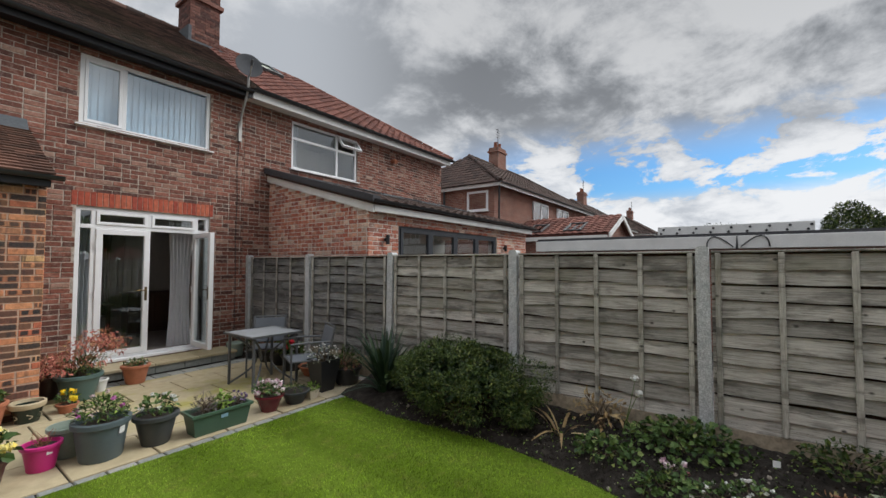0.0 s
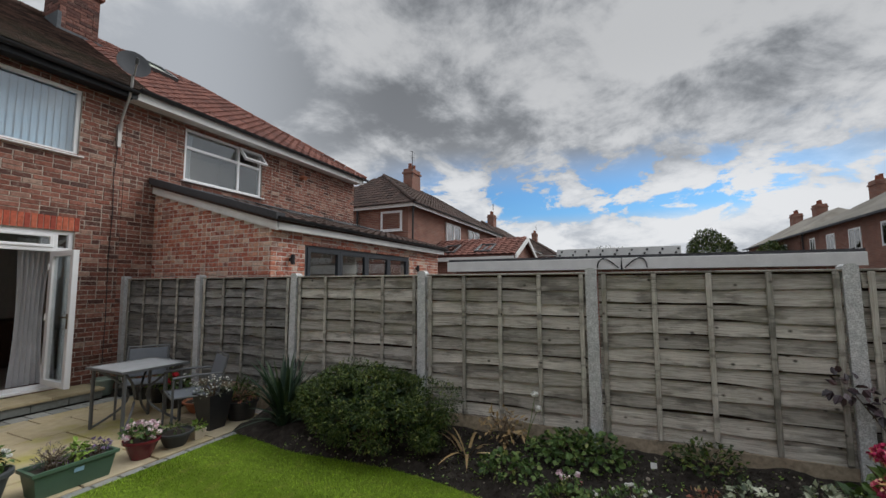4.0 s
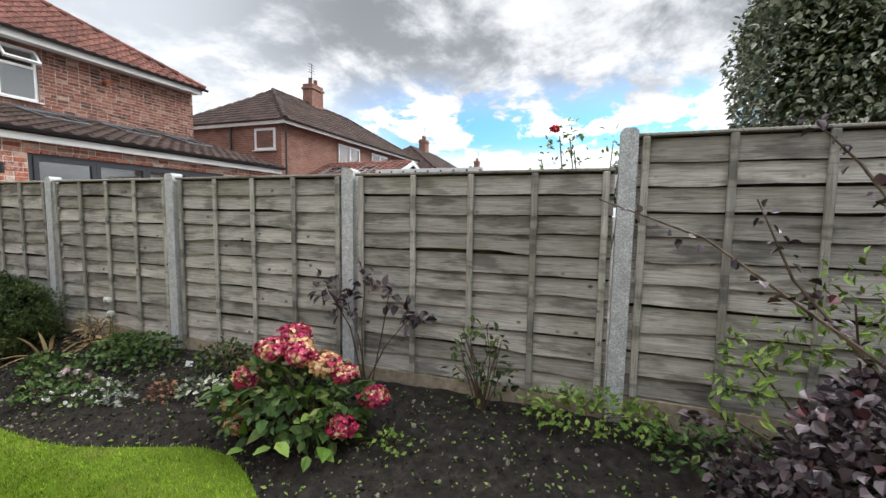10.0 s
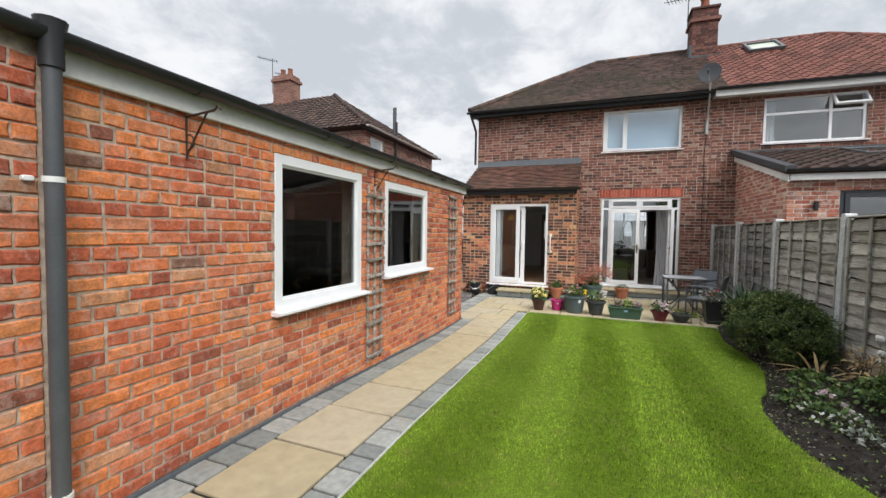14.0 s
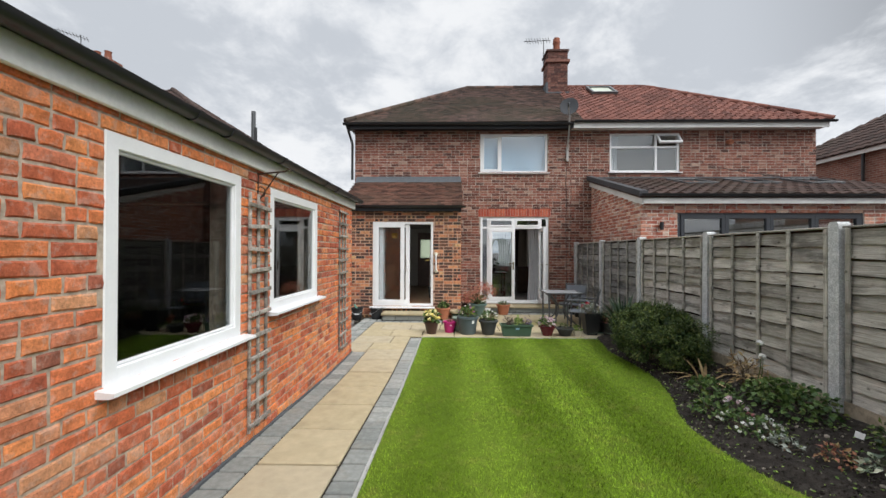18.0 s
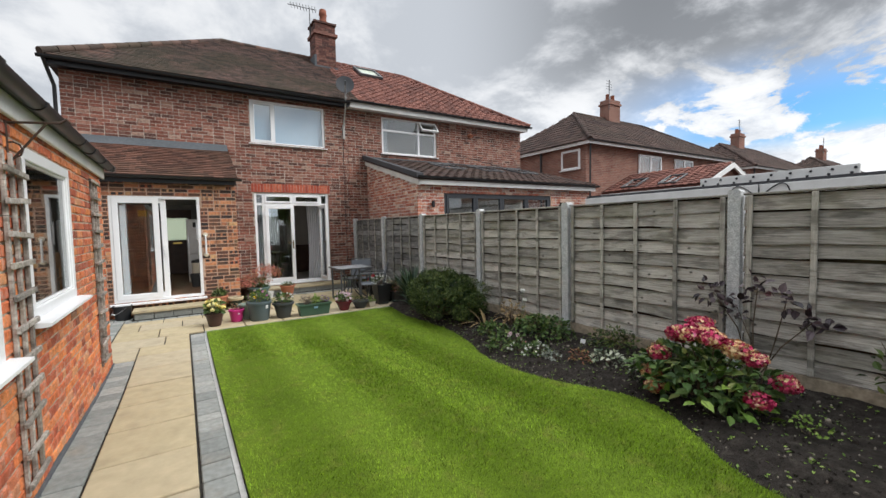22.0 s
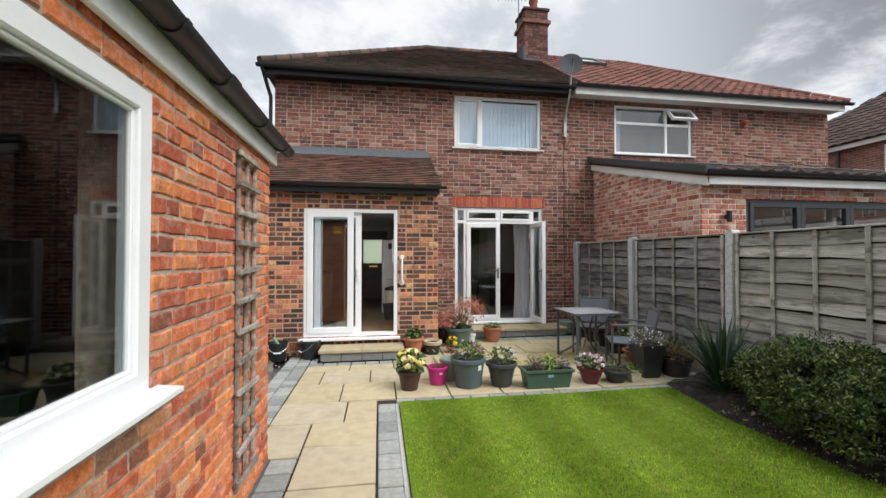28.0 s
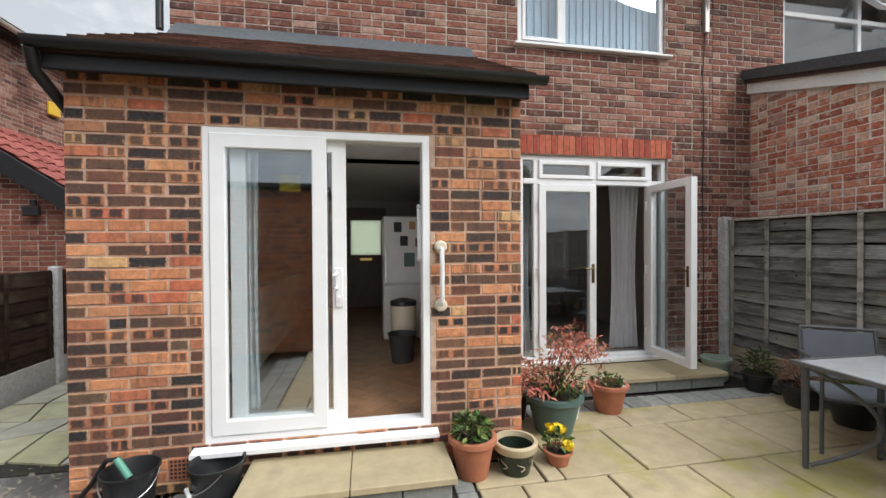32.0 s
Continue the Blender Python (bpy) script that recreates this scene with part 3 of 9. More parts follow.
M_TILE_GREY = tile_mat("weathered_tile", [(0, (0.14, 0.13, 0.11)), (1, (0.22, 0.2, 0.17))], 0.3)


def glass_mat(name, tint=(1, 1, 1), gloss=0.08):
    m = bpy.data.materials.new(name)
    m.use_nodes = True
    nt = m.node_tree
    nt.nodes.clear()
    lw = nt.nodes.new("ShaderNodeLayerWeight")
    lw.inputs["Blend"].default_value = 0.5
    pw = nt.nodes.new("ShaderNodeMath")
    pw.operation = "POWER"
    pw.inputs[1].default_value = 4.2
    fr = nt.nodes.new("ShaderNodeMath")
    fr.operation = "MULTIPLY_ADD"
    fr.inputs[1].default_value, fr.inputs[2].default_value = 1.0 - gloss, gloss
    nt.links.new(lw.outputs["Facing"], pw.inputs[0])
    nt.links.new(pw.outputs[0], fr.inputs[0])
    tr = nt.nodes.new("ShaderNodeBsdfTransparent")
    tr.inputs[0].default_value = (*tint, 1)
    gl = nt.nodes.new("ShaderNodeBsdfGlossy")
    gl.inputs["Roughness"].default_value = 0.0
    mx = nt.nodes.new("ShaderNodeMixShader")
    out = nt.nodes.new("ShaderNodeOutputMaterial")
    nt.links.new(fr.outputs[0], mx.inputs[0])
    nt.links.new(tr.outputs[0], mx.inputs[1])
    nt.links.new(gl.outputs[0], mx.inputs[2])
    nt.links.new(mx.outputs[0], out.inputs[0])
    return m


M_GLASS = glass_mat("window_glass", (0.90, 0.94, 0.95), 0.16)
M_GLASS_GARAGE = glass_mat("garage_glass", (0.62, 0.65, 0.65), 0.075)
M_GLASS_DOUBLE = glass_mat("double_glazing", (0.85, 0.90, 0.93), 0.24)
M_GLASS_DARK = glass_mat("grey_glass", (0.45, 0.48, 0.5), 0.1)


# ---- mesh building ----
class MB:
    """Collects vertices and faces for one mesh."""

    def __init__(self):
        self.v, self.f = [], []

    def add(self, verts, faces):
        k = len(self.v)
        self.v.extend(verts)
        self.f.extend([tuple(i + k for i in fc) for fc in faces])
        return self

    def box(self, x0, x1, y0, y1, z0, z1):
        p = [(x, y, z) for z in (z0, z1) for y in (y0, y1) for x in (x0, x1)]
        return self.add(p, [(0, 2, 3, 1), (4, 5, 7, 6), (0, 1, 5, 4), (2, 6, 7, 3), (0, 4, 6, 2), (1, 3, 7, 5)])

    def cbox(self, x0, x1, y0, y1, z0, z1, c=0.005):
        """A box with chamfered edges."""
        c = min(c, (x1 - x0) / 2.2, (y1 - y0) / 2.2, (z1 - z0) / 2.2)
        b = bmesh.new()
        m = Matrix.Translation(((x0 + x1) / 2, (y0 + y1) / 2, (z0 + z1) / 2)) @ Matrix.Diagonal((x1 - x0, y1 - y0, z1 - z0, 1))
        bmesh.ops.create_cube(b, size=1, matrix=m)
        bmesh.ops.bevel(b, geom=b.edges[:], offset=c, segments=1, affect="EDGES")
        b.verts.index_update()
        self.add([tuple(v.co) for v in b.verts], [tuple(v.index for v in fc.verts) for fc in b.faces])
        b.free()
        return self

    def prism(self, poly, a, b, axis="x"):
        """A polygon of (p, q) pairs drawn out from a to b along an axis; p, q are the two other axes in order."""
        def put(p, q, s):
            return {"x": (s, p, q), "y": (p, s, q), "z": (p, q, s)}[axis]
        k = len(poly)
        v = [put(p, q, a) for p, q in poly] + [put(p, q, b) for p, q in poly]
        f = [tuple(range(k)), tuple(range(2 * k - 1, k - 1, -1))]
        f += [(i, i + k, (i + 1) % k + k, (i + 1) % k) for i in range(k)]
        return self.add(v, f)

    def lathe(self, prof, seg=24, at=(0, 0, 0), cap=True, sx=1.0, sy=1.0):
        """A profile of (radius, height) turned round z."""
        v, f = [], []
        for r, h in prof:
            for i in range(seg):
                a = 2 * math.pi * i / seg
                v.append((at[0] + sx * r * math.cos(a), at[1] + sy * r * math.sin(a), at[2] + h))
        for j in range(len(prof) - 1):
            for i in range(seg):
                i2 = (i + 1) % seg
                f.append((j * seg + i, j * seg + i2, (j + 1) * seg + i2, (j + 1) * seg + i))
        if cap:
            f.append(tuple(range(seg - 1, -1, -1)))
            f.append(tuple((len(prof) - 1) * seg + i for i in range(seg)))
        return self.add(v, f)

    def tube(self, pts, r, seg=8, r2=None):
        """A round bar along points, its radius going from r to r2."""
        pts = [Vector(p) for p in pts]
        r2 = r if r2 is None else r2
        v, f, up = [], [], Vector((0.13, 0.21, 0.97))
        for k, p in enumerate(pts):
            d = (pts[min(k + 1, len(pts) - 1)] - pts[max(k - 1, 0)]).normalized()
            s = d.cross(up)
            if s.length < 0.2:
                s = d.cross(Vector((1, 0, 0)))
            s.normalize()
            t = d.cross(s)
            rr = r + (r2 - r) * k / max(1, len(pts) - 1)
            for i in range(seg):
                a = 2 * math.pi * i / seg
                v.append(tuple(p + s * (rr * math.cos(a)) + t * (rr * math.sin(a))))
        for k in range(len(pts) - 1):
            for i in range(seg):
                i2 = (i + 1) % seg
                f.append((k * seg + i, k * seg + i2, (k + 1) * seg + i2, (k + 1) * seg + i))
        f.append(tuple(range(seg - 1, -1, -1)))
        f.append(tuple((len(pts) - 1) * seg + i for i in range(seg)))
        return self.add(v, f)

    def moved(self, m):
        self.v = [tuple(m @ Vector(p)) for p in self.v]
        return self

    def mesh(self, name, material, smooth=0):
        me = bpy.data.meshes.new(name)
        me.from_pydata(self.v, [], self.f)
        me.materials.append(material)
        if smooth:
            me.polygons.foreach_set("use_smooth", [True] * len(me.polygons))
            me.set_sharp_from_angle(angle=radians(smooth))
        me.update()
        return me


def part(name, mb, material, parent=None, label="", smooth=0, at=None):
    """Links a builder's mesh as ONE object, under a thing or a part."""
    ob = new(name, mb.mesh(name, material, smooth) if isinstance(mb, MB) else mb)
    if parent:
        ob.parent = parent
    if at is not None:
        ob.matrix_basis = at
    if label:
        ob["label"] = label
    return ob


def thing(name, label, category, group="", kind="", at=None):
    ob = new(name)
    ob.empty_display_size = 0.1
    if at is not None:
        ob.matrix_basis = at
    return tagged(ob, label, category, group, kind)


def solo(name, mb, material, label, category, group="", kind="", smooth=0):
    return tagged(part(name, mb, material, None, "", smooth), label, category, group, kind)


# ---- brickwork ----
COURSE, STRETCH = 0.075, 0.225


def brick_cells(u0, u1, z0, z1, holes, rng, headers=0, top=None, halves=0.16):
    """Bricks of a wall as (u, z, width, height), bonded, cut at the openings (u0, u1, z0, z1)."""
    out, row, z = [], 0, z0
    while z + 0.03 < z1:
        h = min(COURSE, z1 - z) - 0.012
        mid = z + h / 2
        step = STRETCH / 2 if headers and row % headers == headers - 1 else STRETCH
        u = u0 - (STRETCH / 2 if row % 2 else 0.0) - (STRETCH / 4 if step < STRETCH else 0)
        while u < u1:
            w = step
            if step == STRETCH and rng.random() < halves:
                w = step / 2
            a, b = max(u, u0), min(u + w - 0.012 - rng.uniform(0, 0.004), u1)
            pieces = [(a, b)]
            for h0, h1, g0, g1 in holes:
                if g0 < mid < g1:
                    nxt = []
                    for p, q in pieces:
                        if q <= h0 or p >= h1:
                            nxt.append((p, q))
                        else:
                            nxt += [(p, h0 - 0.004)] * (p < h0) + [(h1 + 0.004, q)] * (q > h1)
                    pieces = nxt
            for p, q in pieces:
                if q - p > 0.022 and (top is None or z + h < top((p + q) / 2)):
                    out.append((p, z, q - p, h))
            u += w
        z += COURSE
        row += 1
    return out


def brick_verts(w, h, proud, c=0.004, jit=0.0, rng=None):
    """One brick, front towards -y, open at the back, with an uneven outline where jit is given."""
    ring = [(0, 0), (0.5, 0), (1, 0), (1, 0.5), (1, 1), (0.5, 1), (0, 1), (0, 0.5)]
    wob = [(rng.uniform(-jit, jit), rng.uniform(-jit, jit)) if jit else (0.0, 0.0) for _ in ring]
    v = [(p * w, 0.02, q * h) for p, q in ring]
    v += [(p * w + i, -proud + c, q * h + j) for (p, q), (i, j) in zip(ring, wob)]
    v += [(c + p * (w - 2 * c) + 1.4 * i, -proud + (rng.uniform(-jit, jit) * 0.4 if jit else 0.0), c + q * (h - 2 * c) + 1.4 * j) for (p, q), (i, j) in zip(ring, wob)]
    f = [tuple(range(16, 24))]
    for i in range(8):
        j = (i + 1) % 8
        f += [(i, j, j + 8, i + 8), (i + 8, j + 8, j + 16, i + 16)]
    return v, f


BRICK_MESH = {}
# how far the face stands before the mortar, the rounding of its edge and how uneven it is
BRICK_WEAR = {"brick_garage": (0.008, 0.007, 0.0032), "brick_reclaimed": (0.007, 0.006, 0.003), "brick_house": (0.006, 0.005, 0.002), "brick_burnt": (0.005, 0.004, 0.0015)}


def brick_part(cell, material, parent, m, rng):
    u, z, w, h = cell
    w = round(w / 0.004) * 0.004
    proud, c, jit = BRICK_WEAR.get(material.name, (0.0045, 0.004, 0.0))
    key = (material.name, w, round(h, 3), rng.randrange(5) if jit else 0)
    if key not in BRICK_MESH:
        me = bpy.data.meshes.new("brick")
        v, f = brick_verts(w, h, proud, c, jit, rng)
        me.from_pydata(v, [], f)
        me.materials.append(material)
        BRICK_MESH[key] = me
    ob = new("brick", BRICK_MESH[key])
    ob.parent = parent
    ob.matrix_basis = m @ pose(u, rng.uniform(-0.003, 0.002), z, rng.uniform(-0.9, 0.9), rng.uniform(-0.5, 0.5), rng.uniform(-0.7, 0.7))
    return ob


def bricks_joined(mb, cells, m, rng, name=""):
    proud, c, jit = BRICK_WEAR.get(name, (0.0045, 0.004, 0.0))
    for u, z, w, h in cells:
        v, f = brick_verts(w, h, proud, c, jit, rng)
        k = m @ Matrix.Translation((u, rng.uniform(-0.003, 0.002), z))
        mb.add([tuple(k @ Vector(p)) for p in v], f)


def wall_backing(mb, u0, u1, z0, z1, holes, m, thick=0.24):
    """The mortar body of a wall as one closed mesh, with the openings left through it."""
    us = sorted({u0, u1, *[min(max(h[i], u0), u1) for h in holes for i in (0, 1)]})
    zs = sorted({z0, z1, *[min(max(h[i], z0), z1) for h in holes for i in (2, 3)]})
    nu, nz = len(us) - 1, len(zs) - 1

    def solid(i, k):
        if not (0 <= i < nu and 0 <= k < nz):
            return False
        a, b = (us[i] + us[i + 1]) / 2, (zs[k] + zs[k + 1]) / 2
        return not any(h[0] < a < h[1] and h[2] < b < h[3] for h in holes)

    v, f = [], []
    for i in range(nu + 1):
        for k in range(nz + 1):
            v += [tuple(m @ Vector((us[i], 0.0, zs[k]))), tuple(m @ Vector((us[i], thick, zs[k])))]

    def at(i, k, back):
        return 2 * (i * (nz + 1) + k) + back

    for i in range(nu):
        for k in range(nz):
            if not solid(i, k):
                continue
            f.append((at(i, k, 0), at(i + 1, k, 0), at(i + 1, k + 1, 0), at(i, k + 1, 0)))
            f.append((at(i, k, 1), at(i, k + 1, 1), at(i + 1, k + 1, 1), at(i + 1, k, 1)))
            for di, dk, p, q in ((-1, 0, (i, k + 1), (i, k)), (1, 0, (i + 1, k), (i + 1, k + 1)), (0, -1, (i, k), (i + 1, k)), (0, 1, (i + 1, k + 1), (i, k + 1))):
                if not solid(i + di, k + dk):
                    f.append((at(*p, 0), at(*p, 1), at(*q, 1), at(*q, 0)))
    mb.add(v, f)


def brick_wall(name, parent, u0, u1, z0, z1, holes, m, material, mortar, near=None, headers=0, seed=1, top=None, label="", extra=None, cap=300, cuts=(), halves=0.16):
    """A wall with real bricks: those for which near(u, z) holds are parts of their own, the others one joined part."""
    rng = random.Random(seed)
    mb = MB()
    if extra is not None:
        mb = extra
    else:
        wall_backing(mb, u0, u1, z0, z1, holes, m)
    wall = part(name, mb, mortar, parent, label)
    cells = brick_cells(u0, u1, z0 if z0 > 0 else 0.0, z1, [*holes, *cuts], rng, headers, top, halves)
    single = [c for c in cells if near and near(c[0] + c[2] / 2, c[1])][:cap]
    taken = set(single)
    rest = [c for c in cells if c not in taken]
    if rest:
        j = MB()
        bricks_joined(j, rest, m, rng, material.name)
        tagged(part("brickwork", j, material, wall), kind="stuff")
    LATER.append((single, material, wall, m, seed))
    return wall


LATER = []


# ---- windows and doors ----
def frame_ring(mb, u0, u1, z0, z1, w, y0, y1, c=0.006):
    """A closed mitred frame round an opening, in the plane of u and z, with chamfered front edges."""
    v, f = [], []
    for su, sz in ((0, 0), (1, 0), (1, 1), (0, 1)):
        for d, y in ((0, y1), (0, y0 + c), (c, y0), (w - c, y0), (w, y0 + c), (w, y1)):
            v.append((u0 + d if su == 0 else u1 - d, y, z0 + d if sz == 0 else z1 - d))
    for k in range(4):
        n = (k + 1) % 4
        for i in range(6):
            j = (i + 1) % 6
            f.append((k * 6 + i, k * 6 + j, n * 6 + j, n * 6 + i))
    return mb.add(v, f)


def pane(parent, u0, u1, z0, z1, y, m, material=None):
    ob = part("pane", MB().box(u0, u1, y, y + 0.006, z0, z1).moved(m), material or M_GLASS, parent)
    ob.visible_shadow = False
    return ob


def casement(parent, m, u0, u1, z0, z1, splits, frame=None, sill=True, w=0.055, glass=None, sash=(), bead=False):
    """A window with a frame, mullions at splits (u), one pane a light and a sill. sash: lights that have a sash of their own."""
    win = part("window", frame_ring(MB(), u0, u1, z0, z1, w, 0.03, 0.10).moved(m), frame or M_UPVC, parent, "white plastic window frame" if frame is None else "")
    edges = [u0 + w, *splits, u1 - w]
    for k in splits:
        part("mullion", MB().cbox(k - 0.03, k + 0.03, 0.032, 0.098, z0 + w, z1 - w).moved(m), frame or M_UPVC, win)
    for i, (a, b) in enumerate(zip(edges, edges[1:])):
        a2, b2 = a + (0.03 if i else 0), b - (0.03 if i < len(splits) else 0)
        if i in sash:
            part("sash", frame_ring(MB(), a2, b2, z0 + w, z1 - w, 0.045, 0.02, 0.08).moved(m), frame or M_UPVC, win)
            pane(win, a2 + 0.045, b2 - 0.045, z0 + w + 0.045, z1 - w - 0.045, 0.05, m, glass)
        else:
            if bead:
                part("glazing_bead", frame_ring(MB(), a2, b2, z0 + w, z1 - w, 0.016, 0.046, 0.066, 0.004).moved(m), frame or M_UPVC, win)
            pane(win, a2, b2, z0 + w, z1 - w, 0.06, m, glass)
    if sill:
        part("sill", MB().prism([(-0.065, z0 - 0.022), (-0.065, z0 - 0.004), (0.11, z0 + 0.012), (0.11, z0 - 0.03), (-0.04, z0 - 0.03)], u0 - 0.05, u1 + 0.05).moved(m), frame or M_UPVC, win, "projecting white sill")
    return win


def tiles(parent, origin, along, down, n_along, n_down, w, gauge, material, name="roof_tile", single=False, t=0.026, wavy=0.0, rng=None, keep=None):
    """Lapped roof tiles from the ridge downwards. origin: top left corner; along, down: unit vectors."""
    rng = rng or random.Random(5)
    along, down = Vector(along), Vector(down)
    nrm = down.cross(along).normalized()
    if nrm.z < 0:
        nrm = -nrm
    mb = MB()
    shared = {}
    rot = Matrix((along, -down, nrm)).transposed().to_4x4()
    for j in range(n_down):
        for i in range(n_along):
            off = (w / 2 if j % 2 and not wavy else 0.0)
            a, b = i * w + off + 0.0015, (i + 1) * w + off - 0.0015
            a, b = max(a, 0), min(b, n_along * w)
            p0 = Vector(origin) + down * (j * gauge)
            mid = p0 + along * ((a + b) / 2) + down * (gauge / 2)
            if keep and not keep(mid):
                continue
            lift = rng.uniform(0, 0.004)
            ln = gauge * 1.12
            if wavy:
                k = b - a
                prof = [(0, 0.0), (0.2, wavy * 0.2), (0.4, wavy * 0.9), (0.55, wavy), (0.72, wavy * 0.8), (0.88, 0.1 * wavy), (1, 0.0)]
                v = [(q * k, 0.0, h) for q, h in prof] + [(q * k, -ln, h + t) for q, h in prof] + [(q * k, -ln, h - 0.004) for q, h in prof]
                s = len(prof)
                f = [(q, q + s, q + s + 1, q + 1) for q in range(s - 1)] + [(q + s, q + 2 * s, q + 2 * s + 1, q + s + 1) for q in range(s - 1)]
            else:
                k = b - a
                v = [(0, 0, 0), (k, 0, 0), (k, -ln, t), (0, -ln, t), (0, -ln, 0), (k, -ln, 0), (0, 0, -0.01), (k, 0, -0.01)]
                f = [(0, 3, 2, 1), (3, 4, 5, 2), (0, 6, 4, 3), (1, 2, 5, 7)]
            pos = p0 + along * a + nrm * (0.004 + lift)
            if single:
                key = round(k, 3)
                if key not in shared:
                    me = bpy.data.meshes.new(name)
                    me.from_pydata(v, [], f)
                    me.materials.append(material)
                    shared[key] = me
                ob = new(name, shared[key])
                ob.parent = parent
                ob.matrix_basis = Matrix.Translation(pos) @ rot @ pose(0, 0, 0, rng.uniform(-0.8, 0.8), 0, rng.uniform(-0.5, 0.5))
            else:
                mm = Matrix.Translation(pos) @ rot
                mb.add([tuple(mm @ Vector(p)) for p in v], f)
    if not single and mb.v:
        tagged(part("roof_tiles", mb, material, parent), kind="stuff")


def gutter(mb, a, b, r=0.055):
    """A half-round gutter from a to b, open upwards."""
    a, b = Vector(a), Vector(b)
    d = (b - a).normalized()
    s = d.cross(Vector((0, 0, 1))).normalized()
    v, f, seg = [], [], 9
    for p in (a, b):
        for rr in (r, r - 0.006):
            for i in range(seg):
                t = math.pi * i / (seg - 1)
                v.append(tuple(p + s * (rr * math.cos(t)) + Vector((0, 0, -rr * math.sin(t)))))
    for i in range(seg - 1):
        f += [(i, i + 1, i + 1 + 2 * seg, i + 2 * seg), (i + seg, i + 3 * seg, i + 1 + 3 * seg, i + 1 + seg)]
    f += [(0, 2 * seg, 3 * seg, seg), (seg - 1, 2 * seg - 1, 4 * seg - 1, 3 * seg - 1)]
    for e in (0, 2 * seg):
        f += [tuple(e + i for i in range(seg))]
    return mb.add(v, f)


# ---- plants ----
def leaf_points(rng, n, c, r, shell=0.55, flat_bottom=True, lumps=0):
    """Points in the outer shell of an ellipsoid, with their outward directions."""
    bumps = [(Vector((rng.gauss(0, 1), rng.gauss(0, 1), rng.gauss(0.4, 0.7))).normalized(), rng.uniform(0.08, 0.24)) for _ in range(lumps)]
    out = []
    while len(out) < n:
        d = Vector((rng.gauss(0, 1), rng.gauss(0, 1), rng.gauss(0, 1)))
        if d.length < 1e-3:
            continue
        d.normalize()
        if flat_bottom and d.z < -0.35:
            continue
        k = shell + (1 - shell) * rng.random() ** 0.5
        for bd, bh in bumps:
            k += bh * max(0.0, (d.dot(bd) - 0.86) / 0.14)
        out.append((Vector((c[0] + d.x * r[0] * k, c[1] + d.y * r[1] * k, c[2] + d.z * r[2] * k)), d))
    return out


def leaves(mb, pts, size, rng, aspect=0.5, fold=0.25, droop=0.0, lean=0.9, six=False):
    """Folded leaves at the points, each two faces meeting at the midrib."""
    for p, d in pts:
        s = size * rng.uniform(0.6, 1.3)
        t = (d + Vector((rng.gauss(0, lean), rng.gauss(0, lean), rng.gauss(0, lean) - droop))).normalized()
        n0 = Vector((rng.gauss(0, 0.6), rng.gauss(0, 0.6), 1.0)) + d * 0.6
        side = t.cross(n0)
        if side.length < 1e-3:
            continue
        side.normalize()
        nn = side.cross(t)
        w = s * aspect / 2
        tip = p + t * s - nn * (s * 0.12)
        if six:
            a, b = p + t * (s * 0.28), p + t * (s * 0.66)
            v = [p, a + side * w + nn * (fold * w), b + side * (w * 0.85) + nn * (fold * w), tip, b - side * (w * 0.85) + nn * (fold * w), a - side * w + nn * (fold * w)]
            mb.add([tuple(q) for q in v], [(0, 1, 2, 3), (0, 3, 4, 5)])
        else:
            mid = p + t * (s * 0.45)
            v = [p, mid + side * w + nn * (fold * w), tip, mid - side * w + nn * (fold * w)]
            mb.add([tuple(q) for q in v], [(0, 1, 2), (0, 2, 3)])


def swords(mb, c, n, length, width, rng, spread=0.5, curl=0.6):
    """Long blades that rise from one place and bend over."""
    for _ in range(n):
        a = rng.uniform(0, 2 * math.pi)
        out = rng.uniform(0.15, 1.0) * spread
        ln = length * rng.uniform(0.6, 1.1)
        dirv = Vector((math.cos(a), math.sin(a), 0))
        side = Vector((-math.sin(a), math.cos(a), 0))
        base = Vector(c) + dirv * rng.uniform(0, 0.06)
        v, k = [], 6
        for i in range(k):
            t = i / (k - 1)
            p = base + dirv * (ln * out * t * (0.5 + 0.7 * t)) + Vector((0, 0, ln * (t - curl * out * t * t * 0.9)))
            w = width * (0.7 + 0.6 * t) * (1 - t ** 3) + 0.0008
            v += [tuple(p + side * w / 2), tuple(p - Vector((0, 0, width * 0.2)) * (1 - t)), tuple(p - side * w / 2)]
        f = []
        for i in range(k - 1):
            q = 3 * i
            f += [(q, q + 1, q + 4, q + 3), (q + 1, q + 2, q + 5, q + 4)]
        mb.add(v, f)


def stems(mb, c, tips, r, rng, r2=None):
    for tip in tips:
        c0 = Vector(c) + Vector((rng.uniform(-0.03, 0.03), rng.uniform(-0.03, 0.03), 0))
        tip = Vector(tip)
        mid = c0.lerp(tip, 0.5) + Vector((rng.uniform(-0.04, 0.04), rng.uniform(-0.04, 0.04), (tip - c0).length * 0.1))
        mb.tube([c0, mid, tip], r, 5, r2 or r * 0.5)


